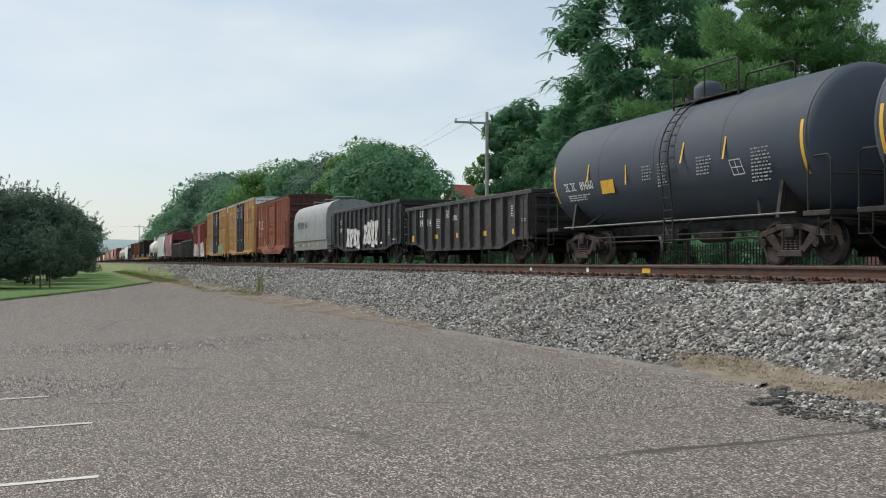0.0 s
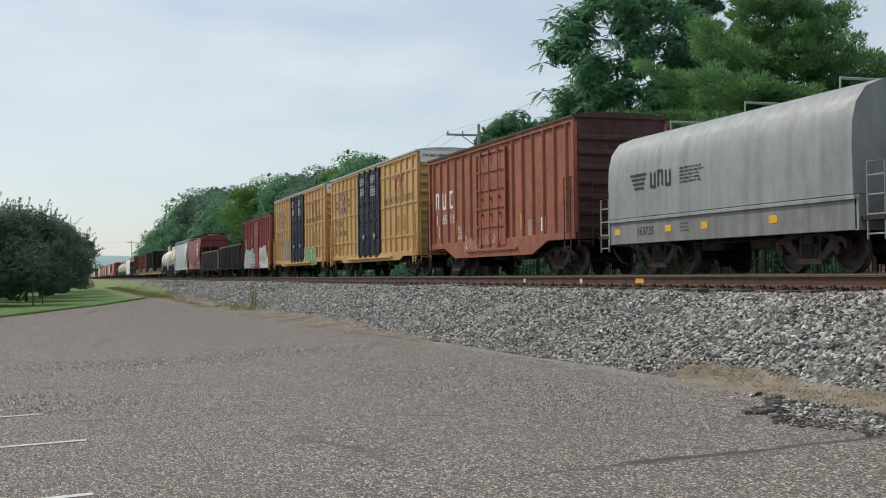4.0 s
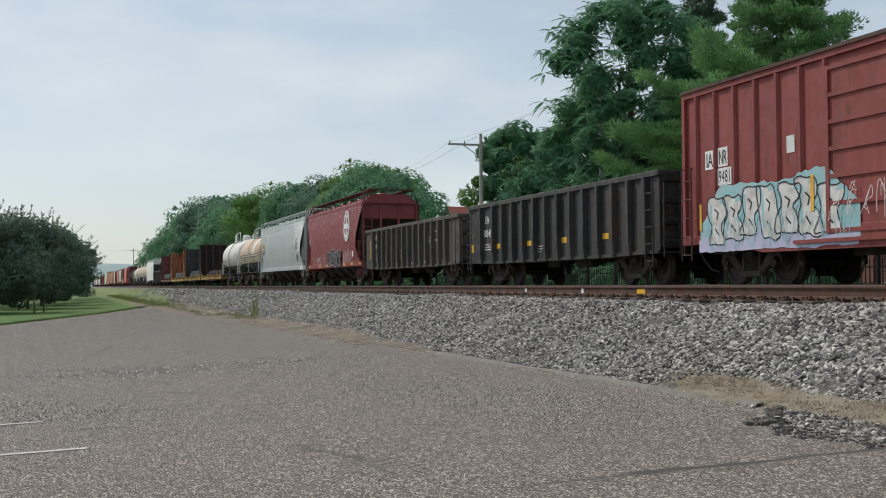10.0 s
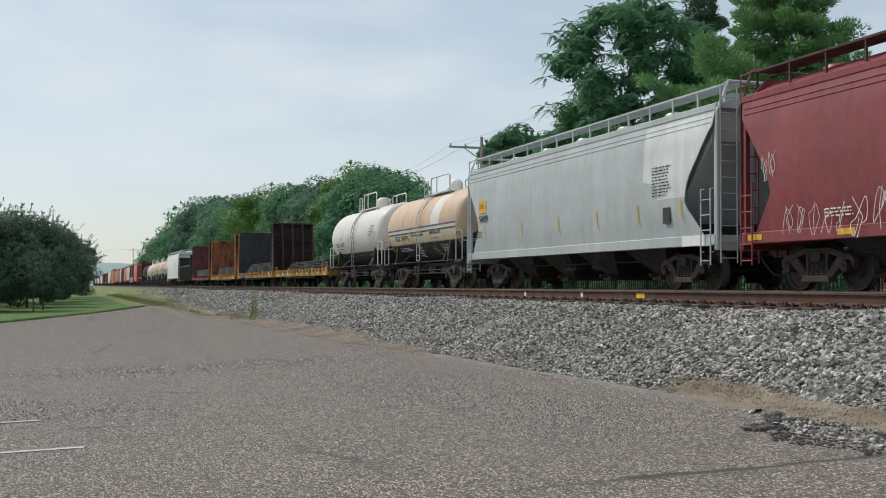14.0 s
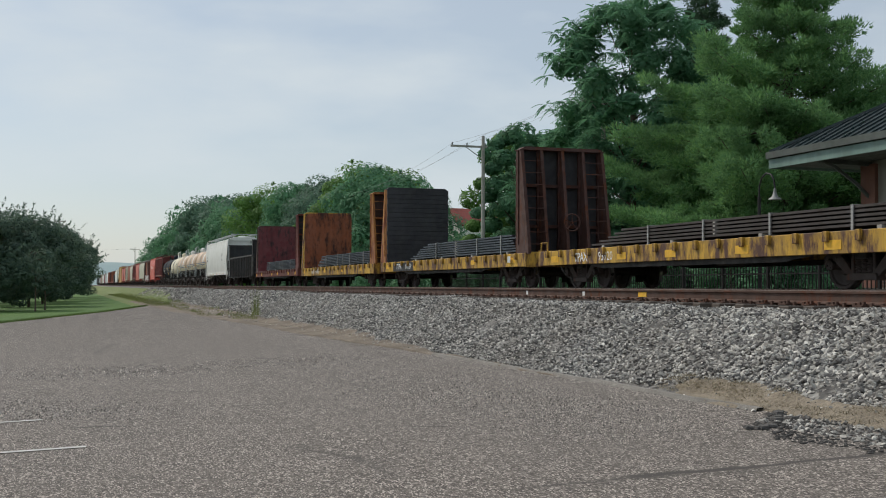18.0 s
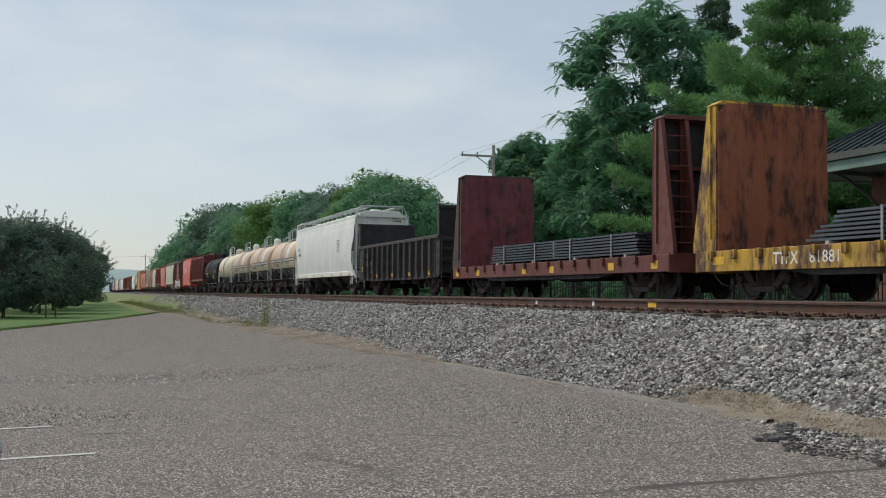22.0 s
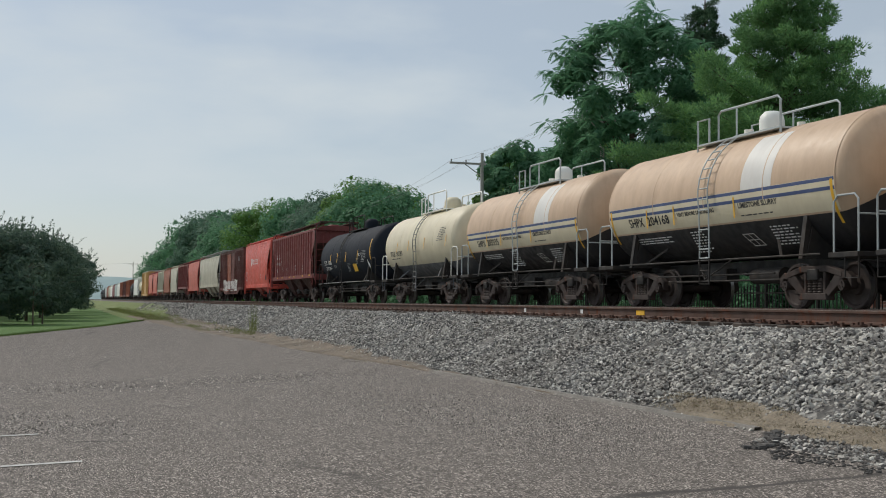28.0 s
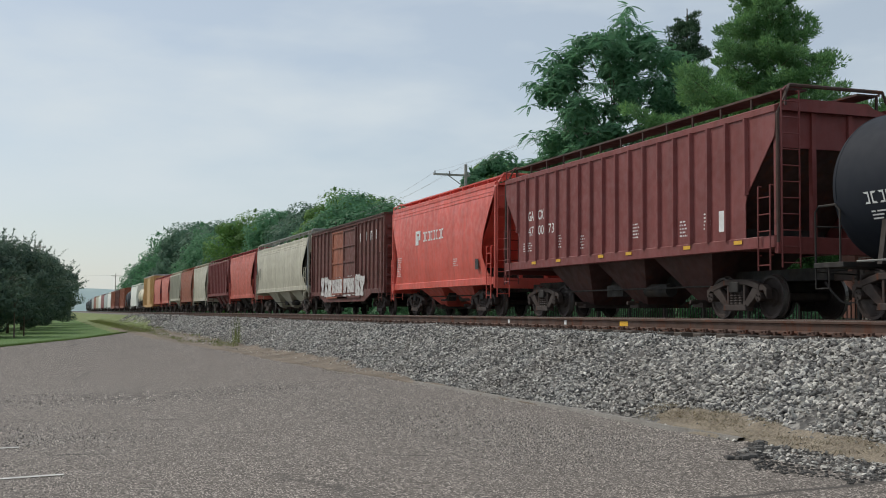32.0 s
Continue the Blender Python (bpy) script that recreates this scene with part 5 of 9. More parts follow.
        part("ladder_brace", G().path([(q * 1.2, ladder_y - 0.7, 1.05), (q * 1.45, ladder_y, 0.62), (q * 1.2, ladder_y + 0.7, 1.05)], 0.018), low, car)
        part("side_ladder", g, SILLGREY if rail is HOPWHITE else rail, car, smooth=40)
    # top platform with rails and dome
    y1, y0 = plat
    zt = zc + R
    for q in (-1, 1):
        part("top_platform", G().box(*sorted((q * 0.42, q * 0.78)), y0, y1, zt - 0.10, zt - 0.06), rail, car)
    for q in (-1, 1):
        g = G()
        x = q * 0.75
        g.path([(x, y0, zt - 0.2), (x, y0, zt + rail_h - 0.08), (x, y0 + 0.1, zt + rail_h), (x, y1 - 1.0, zt + rail_h), (x, y1 - 0.9, zt + rail_h - 0.08), (x, y1 - 0.9, zt - 0.1)], 0.026)
        g.path([(x, y1 - 0.5, zt - 0.1), (x, y1 - 0.5, zt + rail_h * 0.85), (x, y1, zt + rail_h * 0.85), (x, y1, zt - 0.25)], 0.026)
        g.path([(x, (y0 + y1) / 2, zt - 0.1), (x, (y0 + y1) / 2, zt + rail_h)], 0.022)
        part("top_handrail", g, rail, car, smooth=40)
    w = 0.28 if dome_mat else 0.36
    g = G().turned([(w, zt - 0.08), (w, zt + 0.28), (w * 0.92, zt + 0.4), (w * 0.55, zt + 0.5), (0.001, zt + 0.52)], 18, "z", at=(0, dome, 0))
    part("manway_dome", g, dome_mat or shell, car, smooth=40)
    part("safety_valve", G().rod((0, dome + 0.9, zt - 0.05), (0, dome + 0.9, zt + 0.22), 0.11, 10), dome_mat or shell, car, smooth=40)
    part("vent_cap", G().rod((0.2, dome - 0.8, zt - 0.05), (0.2, dome - 0.8, zt + 0.16), 0.09, 10), dome_mat or shell, car, smooth=40)
    brake_wheel(car, 0.5, -h - 0.62, 1.6, fm)
    return car, L


def on_tank(R, zc, y, z):
    """Place of flat work on a tank's shell."""
    al = math.asin(max(-1, min(1, (z - zc) / R)))
    return side_at(y, z, -(R + 0.006) * math.cos(al), al)


def flat_car(label, a, b, deck, z_bot, paint_, near=None, far=None, planks=None, height=4.48, plates=None, fish=True, back=None):
    """Bulkhead flat car; near and far name the materials of the two bulkheads, whose inner faces are planked or plated."""
    car, L = start_car("flat_car", label, "freight car", a, b)
    h = L / 2
    running_gear(car, L, 2.1)
    part("deck", G().box(-1.42, 1.42, -h, h, deck - 0.09, deck), DARKRUST_SHADE, car)
    for s in (-1, 1):
        x0, x1 = sorted((s * 1.42, s * 1.49))
        part("side_sill", G().box(x0, x1, -h, h, z_bot, deck + 0.02), paint_, car, bevel=0.01)
        if fish:
            part("fish_belly", G().prism([(-h * 0.62, z_bot), (-h * 0.5, z_bot - 0.12), (h * 0.5, z_bot - 0.12), (h * 0.62, z_bot)], "x", *sorted((s * 1.36, s * 1.4))), UNDER, car)
        pocket = ready(G().box(*sorted((s * 1.49, s * 1.56)), -0.07, 0.07, deck - 0.17, deck + 0.03), paint_, "stake_pocket", bevel=0.008)
        n = int(L / 0.95)
        for k in range(n):
            piece("stake_pocket", pocket, car, pose(0, -h + 0.7 + k * (L - 1.4) / (n - 1), 0))
    for s, m in ((-1, near), (1, far)):
        part("end_sill", G().box(-1.48, 1.48, *sorted((s * (h - 0.04), s * (h + 0.04))), z_bot - 0.02, deck + 0.06), paint_, car, bevel=0.01)
        if not m:
            part("end_rail", G().path([(-1.44, s * (h - 0.1), deck), (-1.44, s * (h - 0.1), deck + 0.28), (-1.44, s * (h - 0.55), deck + 0.28), (-1.44, s * (h - 0.55), deck)], 0.024), paint_, car, smooth=40)
            continue
        yf = s * (h - 0.86)        # the plane of the inner face
        wall = part("bulkhead", G().box(-1.38, 1.38, *sorted((yf, yf + s * 0.06)), deck, height - 0.05), (back or m), car)
        for q, x in enumerate((-1.40, -0.72, 0.0, 0.72, 1.40)):
            o = 1.04 if q in (0, 4) else 0.88
            g = G().prism([(yf + s * 0.06, deck), (yf + s * o, deck), (yf + s * o, deck + 0.2), (yf + s * 0.42, height - 0.1), (yf + s * 0.06, height - 0.1)][::s], "x", x - 0.05, x + 0.05)
            g.box(x - 0.09, x + 0.09, *sorted((yf + s * 0.24, yf + s * 0.27)), deck + 0.3, height - 0.1)
            part("bulkhead_post", g, m, wall)
        part("bulkhead_cap", G().prism([(-1.48, height - 0.1), (1.48, height - 0.1), (1.3, height), (-1.3, height)], "y", *sorted((yf - s * 0.02, yf + s * 0.44))), planks if planks and s > 0 else m, wall)
        for z in (deck + 0.9, deck + 2.2):
            part("bulkhead_rail", G().box(-1.36, 1.36, *sorted((yf + s * 0.06, yf + s * 0.2)), z - 0.05, z + 0.05), m, wall)
        for k in range(8):
            z = deck + 0.3 + k * 0.38
            yy = yf + s * (1.02 - 0.6 * (z - deck) / (height - deck))
            for q in (-1, 1):
                part("ladder_rung", G().path([(q * 1.36, yy, z), (q * 0.76, yy, z)], 0.014), m, wall)
        pm = (planks if s > 0 else None)
        if pm:
            n = 16
            for k in range(n):
                z0 = deck + 0.02 + (height - 0.12 - deck) * k / n
                z1 = deck + 0.02 + (height - 0.12 - deck) * (k + 1) / n - 0.012
                w = 1.44 + 0.012 * math.sin(k * 2.3)
                part("plank", G().box(-w, w, *sorted((yf - s * 0.09, yf)), z0, z1), pm, wall)
        else:
            part("face_plate", G().prism([(-1.44, deck), (1.44, deck), (1.44, height - 0.3), (1.22, height - 0.06), (-1.22, height - 0.06), (-1.44, height - 0.3)], "y", *sorted((yf - s * 0.025, yf))), (plates or m), wall)
        if s < 0:
            brake_wheel(car, 0.1, -h - 0.06, deck + 1.0, m)
    return car, L


def bar_load(label, centre, y0, y1, deck, layers, mat, seed=0, steps=(0.0, 1.2)):
    """A stack of flat steel bars on timbers, in strapped layers; rides on a flat car."""
    ob = tagged(new("steel_bar_load"), label, "steel load", group="steel loads on flat cars")
    TRAIN.append((ob, centre))
    ob.location = (FAR, centre, RAIL_Z)
    r = random.Random(seed)
    hh = 0.085
    layers = round(layers * 1.75)
    for k in range(4):
        y = y0 + 0.8 + (y1 - y0 - 1.6) * k / 3
        part("timber", G().box(-1.3, 1.3, y - 0.06, y + 0.06, deck, deck + 0.1), POLEWOOD, ob)
    z = deck + 0.1
    for k in range(layers):
        d0, d1 = r.uniform(0, 0.12) * k, steps[1] * 0.57 * k * r.uniform(0.7, 1.0)
        n = 9
        for i in range(n):
            x = -1.26 + 2.52 * i / n
            part("bar", G().box(x, x + 2.52 / n - 0.03, y0 + d0 + r.uniform(0, 0.12), y1 - d1 - r.uniform(0, 0.12), z + 0.005, z + hh - 0.03), mat, ob)
        if k < layers - 1:
            part("batten", G().box(-1.27, 1.27, (y0 + y1) / 2 - 0.04, (y0 + y1) / 2 + 0.04, z + hh - 0.03, z + hh + 0.005), POLEWOOD, ob)
        z += hh
    for k in range(4):
        y = y0 + (y1 - y0 - steps[1] * layers * 0.5) * (k + 0.6) / 4
        g = G().box(-1.295, -1.265, y - 0.03, y + 0.03, deck, z - 0.02).box(1.235, 1.265, y - 0.03, y + 0.03, deck, z - 0.02).box(-1.295, 1.265, y - 0.03, y + 0.03, z - 0.025, z - 0.01)
        part("strap", g, STRAPM, ob, "pale lashing strap")
    return ob


def coil_car(a, b):
    car, L = start_car("coil_car", "coil steel car with pale grey rounded hood", "freight car", a, b)
    h = L / 2
    running_gear(car, L, 1.9)
    for s in (-1, 1):
        part("side_wall", G().box(*sorted((s * 1.36, s * 1.44)), -h, h, 0.78, 1.38), SILLGREY, car, bevel=0.01)
        part("side_ledge", G().box(*sorted((s * 1.34, s * 1.49)), -h, h, 1.34, 1.42), COILGREY, car, bevel=0.008)
        part("end_sill", G().box(-1.44, 1.44, *sorted((s * (h - 0.05), s * (h + 0.05))), 0.78, 1.42), COILGREY, car)
        part("end_platform", G().box(-1.4, 1.4, *sorted((s * h, s * (h + 0.7))), 0.95, 1.03), UNDER, car)
        g = G()
        for q in (-1, 1):
            g.path([(q * 1.36, s * (h + 0.66), 0.6), (q * 1.36, s * (h + 0.66), 2.0), (q * 1.36, s * (h + 0.2), 2.0), (q * 1.36, s * (h + 0.2), 0.6)], 0.022)
            for z in (0.7, 1.05, 1.4, 1.75):
                g.path([(q * 1.36, s * (h + 0.2), z), (q * 1.36, s * (h + 0.66), z)], 0.016)
        part("end_handrail", g, PIPEGREY, car, smooth=40)
    prof = [(-1.47, 1.44), (-1.49, 2.3), (-1.47, 2.75), (-1.38, 3.12), (-1.15, 3.42), (-0.75, 3.58), (0, 3.63), (0.75, 3.58), (1.15, 3.42), (1.38, 3.12), (1.47, 2.75), (1.49, 2.3), (1.47, 1.44)]
    part("hood", G().prism(prof, "y", -h + 0.05, h - 0.05), COILGREY, car, smooth=35)
    for y in (-h + 1.6, 0, h - 1.6):
        part("lifting_bracket", G().path([(-0.5, y, 3.55), (-0.5, y, 3.85), (0.5, y, 3.85), (0.5, y, 3.55)], 0.03), PIPEGREY, car)
    return car, L

# ---- freight train: the cars in order, with metres along the train ----
def spread(y0, y1, n):
    return [y0 + (y1 - y0) * k / (n - 1) for k in range(n)]


def reflectors(car, ys, z, w=0.28, h=0.16, x=-1.5, mat=None):
    for y in ys:
        patch(car, side_at(y, z, x - 0.004), w, h, mat or SIGNYEL, "reflector", "yellow reflective marker")


def code(car, text, m, size, ink, width=0.0):
    """Painted equipment code."""
    return writing(car, text, m, size, ink, width, "equipment_code", 0.006)


def tank_marks(car, R, zc, h, number, mark, y, z, size=0.24, n=4, ink=None, seed=0):
    """Owner's mark as blocks, the number in figures and fine print."""
    ink = ink or WHITE
    blocks(car, on_tank(R, zc, y, z), size, n, ink)
    writing(car, number, on_tank(R, zc, y - n * size * 0.95 - 0.12, z), size, ink, bold=0.006)
    dashes(car, on_tank(R, zc, y - 0.1, z - 0.12), 1.6, 0.2, 2, ink, seed)


# black tank cars at the front
def black_tank(a, b, number, seed):
    car, L = tank_car("charcoal tank car with orange stencil marks", a, b, 1.5, 2.54, TANKGREY, ladder_y=-0.7, plat=(0.3, -2.6), dome=-0.1, rail=UNDER, rail_h=0.66)
    h, R, zc = L / 2, 1.5, 2.54
    tank_marks(car, R, zc, h, number, "", h - 0.75, 2.08, 0.24, seed=seed)
    patch(car, on_tank(R, zc, h - 3.1, 2.25), 0.75, 0.36, SIGNYEL, "placard", "yellow stencilled placard")
    for y, z in ((h - 2.4, 2.75), (h - 4.6, 2.55), (-1.4, 2.85), (-3.2, 2.8)):
        patch(car, on_tank(R, zc, y, z), 0.07, 0.5, SIGNYEL, "stencil_bar")
    for s in (1, -1):
        part("head_stripe", G().turned([(R + 0.005, s * (h - 0.12) - 0.05), (R + 0.005, s * (h - 0.12) + 0.05)], 10, "y", 78, 120, (0, 0, zc)), SIGNYEL, car)
    for k, (y, w, hh, n) in enumerate(((-0.2, 0.5, 0.6, 7), (-2.0, 0.7, 0.45, 4), (-4.2, 0.8, 0.75, 7), (0.6, 0.6, 0.4, 4))):
        dashes(car, on_tank(R, zc, y, 2.45), w, hh, n, PIPEGREY, seed + k)
    g = G()
    for p in (((0, 0), (0.42, 0)), ((0.42, 0), (0.42, 0.34)), ((0.42, 0.34), (0, 0.34)), ((0, 0.34), (0, 0)), ((0.2, 0), (0.2, 0.34)), ((0, 0.17), (0.42, 0.17))):
        stroke(g, list(p), 0.028, 0.003)
    part("data_panel", g, WHITE, car).matrix_basis = on_tank(R, zc, -3.4, 1.95)
    return car


black_tank(4.5, 16.6, "89672", 3)
black_tank(18.66, 30.8, "89660", 5)

car, L = gondola("sooty black steel gondola with fish-belly sides", 32.5, 46.44, 2.34, 0.78, 0.50, GONDOLA, spread(-6.78, 6.42, 13), (0.60, 0.80), near_post=0.12)
reflectors(car, (6.2,), 1.16, 0.32, 0.26, x=-1.432)
reflectors(car, (3.1, 0.45, -2.4, -5.2), 1.14, 0.42, 0.17, x=-1.432)
blocks(car, side_at(5.08, 1.9, -1.432), 0.24, 2, WHITE)
writing(car, "197", side_at(5.1, 1.5, -1.432), 0.27, WHITE, 0.55, bold=0.006)
writing(car, "114", side_at(4.15, 1.5, -1.432), 0.27, WHITE, 0.52, bold=0.006)
dashes(car, side_at(1.65, 2.02, -1.432), 0.85, 0.3, 2, WHITE, 5)
dashes(car, side_at(2.9, 1.75, -1.432), 0.55, 0.4, 4, WHITE, 4)
blocks(car, side_at(0.85, 1.62, -1.432), 0.2, 3, WHITE)
dashes(car, side_at(-5.1, 1.9, -1.432), 0.5, 0.4, 4, WHITE, 6)
dashes(car, side_at(-6.0, 1.45, -1.432), 0.5, 0.12, 1, WHITE, 7)

car, L = gondola("black steel gondola with white sprayed graffiti", 47.4, 60.83, 2.81, 0.86, 0.64, BLACK, 14, (0.62, 0.82))
blocks(car, side_at(5.05, 2.05, -1.432), 0.2, 2, WHITE)
writing(car, "21023", side_at(5.15, 1.64, -1.432), 0.2, WHITE, bold=0.005)
graffiti(car, side_at(3.2, 1.95, -1.53), 2.85, 1.25, TAGWHITE, TAGBLACK, 4, 3, "white sprayed graffiti on the ribs")
graffiti(car, side_at(-0.4, 2.2, -1.53), 2.8, 1.5, TAGWHITE, TAGBLACK, 4, 8, "white sprayed graffiti on the ribs")
dashes(car, side_at(-4.6, 2.0, -1.432), 0.4, 0.75, 5, WHITE, 8)
dashes(car, side_at(-5.3, 1.1, -1.432), 1.0, 0.1, 1, WHITE, 9)
patch(car, side_at(-3.6, 1.0, -1.53), 0.3, 0.1, WHITE, "reflector")

car, L = coil_car(62.5, 72.29)
blocks(car, side_at(2.6, 2.1, -1.5), 0.42, 3, INK)
g = G()
for k in range(4):
    g.add([(0.06 * k, -0.11 * k, 0), (0.8 - 0.05 * k, -0.11 * k, 0), (0.8 - 0.05 * k, -0.11 * k - 0.06, 0), (0.06 * k, -0.11 * k - 0.06, 0)], [(0, 1, 2, 3)])
part("owner_bars", g, INK, car).matrix_basis = side_at(3.6, 2.5, -1.5)
dashes(car, side_at(1.2, 2.48, -1.5), 1.1, 0.4, 2, INK, 12)
writing(car, "163735", side_at(3.4, 0.98, -1.444), 0.2, INK, bold=0.006)
reflectors(car, (4.6, 2.0, 0.4, -2.2), 1.18, x=-1.44)
dashes(car, side_at(1.3, 1.2, -1.444), 0.5, 0.25, 3, INK, 13)

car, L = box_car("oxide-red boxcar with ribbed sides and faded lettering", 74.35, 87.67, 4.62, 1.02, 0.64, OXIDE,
                 spread(-6.1, -2.0, 6) + spread(1.95, 6.1, 6), (-1.55, 1.3), fish=1.2, ribs=7, end_mat=SHADEDRED, roof=DARKRUST_SHADE)
slide_door(car, -1.5, 1.25, 1.0, 4.2, OXIDE, 5, 3)
for k in range(3):
    blocks(car, side_at(5.97 - 0.83 * k, 2.5, -1.44), 0.66, 1, WHITE, turn=(0, 2, 1)[k])
for k, q in enumerate(("11", "85", "16")):
    writing(car, q, side_at(6.01 - 0.83 * k, 1.95, -1.44), 0.36, WHITE, 0.5)
graffiti(car, side_at(2.6, 1.45, -1.51), 3.3, 0.7, None, WHITE, 6, 4, lines_only=True)
reflectors(car, (5.6, 3.6, -2.6, -5.2), 1.95, 0.1, 0.5, x=-1.44)
dashes(car, side_at(3.4, 1.8, -1.44), 0.5, 0.5, 5, WHITE, 21)
patch(car, side_at(-4.2, 1.75, -1.44), 0.34, 0.42, WHITE, "data_panel", "white data panel")
dashes(car, side_at(-3.2, 1.7, -1.44), 0.5, 0.5, 5, WHITE, 22)


def pool_boxcar(a, b, number, seed, tag=False):
    car, L = box_car("tall yellow boxcar with navy plug doors", a, b, 5.26, 0.86, 0.70, YELLOW, spread(-7.05, -2.75, 6) + spread(2.75, 7.05, 6), (-2.0, 2.0),
                     roof=ROOFZINC, fish=0.5, ribs=10, rails=(1.72, 3.08, 4.42))
    h = L / 2
    for s in (-1, 1):
        for y0, y1 in ((-1.95, -0.03), (0.03, 1.95)):
            d = part("plug_door", G().box(*sorted((s * 1.44, s * 1.5)), y0, y1, 0.98, 4.95), DOORBLUE, car, "navy blue plug door", bevel=0.012)
            for z in (1.05, 1.8, 2.25, 3.1, 3.6, 4.2, 4.88):
                part("door_rib", G().box(*sorted((s * 1.5, s * 1.53)), y0 + 0.03, y1 - 0.03, z - 0.035, z + 0.035), DOORBLUE, d)
            for y in (y0 + 0.04, (y0 + y1) / 2, y1 - 0.04):
                part("door_stile", G().box(*sorted((s * 1.5, s * 1.53)), y - 0.04, y + 0.04, 1.0, 4.9), DOORBLUE, d)
            for y in (y0 + 0.45, y1 - 0.45):
                g = G().rod((s * 1.56, y, 0.9), (s * 1.56, y, 5.0), 0.024, 8)
                for z in (0.93, 1.8, 2.6, 3.4, 4.2, 4.95):
                    g.box(*sorted((s * 1.5, s * 1.59)), y - 0.055, y + 0.055, z - 0.045, z + 0.045)
                part("lock_rod", g, DOORBLUE, d)
            part("door_handle", G().box(*sorted((s * 1.53, s * 1.6)), y0 + 0.55, y0 + 0.7, 1.8, 1.98), TAGWHITE, d, "white lock handle")
            part("red_tag", G().box(*sorted((s * 1.53, s * 1.545)), y0 + 0.8, y0 + 0.92, 1.7, 1.84), LOGORED, d, "red tag")
        part("door_track", G().box(*sorted((s * 1.43, s * 1.58)), -4.0, 4.0, 0.82, 0.90), YELLOW, car, bevel=0.008)
    x = -1.536
    for y, text in ((1.43, "CLOSE THIS DOOR\nBEFORE CLOSING\nMAIN DOOR\n\nCIERRE ESTA PUERTA\nANTES DE CERRAR\nLA PUERTA PRINCIPAL"),
                    (-0.53, "CLOSE AND LOCK\nBOTH DOORS BEFORE\nMOVING CAR\n\nCIERRE Y PONGA\nEL SEGURO EN AMBAS\nPUERTAS ANTES DE\nMOVER EL CARRO")):
        writing(car, text, side_at(y, 4.6, x), 0.085, WHITE, 0.92, bold=0.002)
    # crossed-arrow emblem, drawn as plain bars
    lift = 0.002
    arms = [(LOGOBLUE, 0.21, ((-0.5, 0.68), (-0.1, 0.27), (0.0, 0.0), (-0.1, -0.27), (-0.5, -0.68))), (LOGOBLUE, 0.2, ((0.5, 0.7), (0.12, 0.3))), (LOGOBLUE, 0.2, ((0.12, -0.3), (0.5, -0.64)))]
    for su, sv in ((-1, 1), (-1, -1), (1, 1), (1, -1)):
        arms.append((LOGORED, 0.19, ((0.56 * su, 0.43 * sv), (0.24 * su, 0.10 * sv))))
        arms.append((WHITE, 0.05, ((0.55 * su, 0.56 * sv), (0.17 * su, 0.18 * sv))))
    for mat_, wide, pts in arms:
        g = G()
        lift += 0.001
        stroke(g, [(u_ * 0.78, v_ * 0.72) for u_, v_ in pts], wide * 0.66, lift)
        part("emblem", g, mat_, car).matrix_basis = side_at(5.36, 3.76, -1.484)
    g = G()
    stroke(g, [(0, 0), (0.28, 0), (0.28, -0.42), (0, -0.42), (0, 0)], 0.016, 0.001)
    part("data_frame", g, INK, car, "stencilled data frame").matrix_basis = side_at(5.1, 2.95, -1.44)
    writing(car, "next\nload", side_at(6.92, 3.8, -1.44), 0.19, INK, bold=0.004)
    writing(car, "any\nroad", side_at(4.3, 3.8, -1.44), 0.19, INK, bold=0.004)
    for y, q in ((6.9, "TB"), (6.04, "OX")):
        code(car, q, side_at(y, 2.6, -1.44), 0.3, INK, 0.54)
    for k in range(3):
        writing(car, number[k * 2:k * 2 + 2], side_at(6.9 - 0.86 * k, 2.1, -1.44), 0.3, INK, 0.56)
    part("emblem_bar", G().box(0, 0.9, 0, 0.16, 0, 0.002).box(0.25, 0.45, -0.55, 0, 0, 0.002), LOGORED, car).matrix_basis = side_at(-4.1, 4.2, -1.484)
    g = G()
    stroke(g, [(0, 0), (0.55, 0.75)], 0.13, 0.002)
    stroke(g, [(0, 0.75), (0.55, 0)], 0.13, 0.002)
    part("emblem", g, LOGORED, car).matrix_basis = side_at(-5.0, 3.62, -1.484)
    writing(car, "RAILCAR POOLING EXPERTS", side_at(-2.75, 3.2, -1.486), 0.26, INK, 4.2)
    for k, (y, z, w, hh, n) in enumerate(((7.0, 1.5, 0.5, 0.3, 3), (6.0, 1.5, 0.5, 0.3, 3), (-4.6, 2.6, 0.45, 0.75, 6), (-5.6, 2.6, 0.5, 0.75, 6), (-4.3, 1.3, 0.5, 0.25, 3))):
        dashes(car, side_at(y, z, -1.44), w, hh, n, INK, seed + k)
    reflectors(car, (7.1, -6.5), 1.18, 0.42, 0.2, x=-1.44)
    # white band with the height warning on the end
    part("warning_band", G().box(-1.4, 1.4, -h - 0.095, -h - 0.09, 4.62, 5.1), HOPWHITE, car, "white warning band on the end")
    writing(car, "EXCESS HEIGHT CAR", end_at(-1.3, 4.85, -h - 0.1), 0.11, INK, 1.7, bold=0.004)
    g = G()
    for y0 in (h - 0.05, -h + 0.42):
        for y in (y0, y0 - 0.36):
            g.path([(-1.58, y, 0.62), (-1.58, y, 2.3)], 0.02)
        for z in (0.75, 1.1, 1.45, 1.8, 2.15):
            g.path([(-1.58, y0, z), (-1.58, y0 - 0.36, z)], 0.015)
    part("side_grab_irons", g, YELLOW, car)
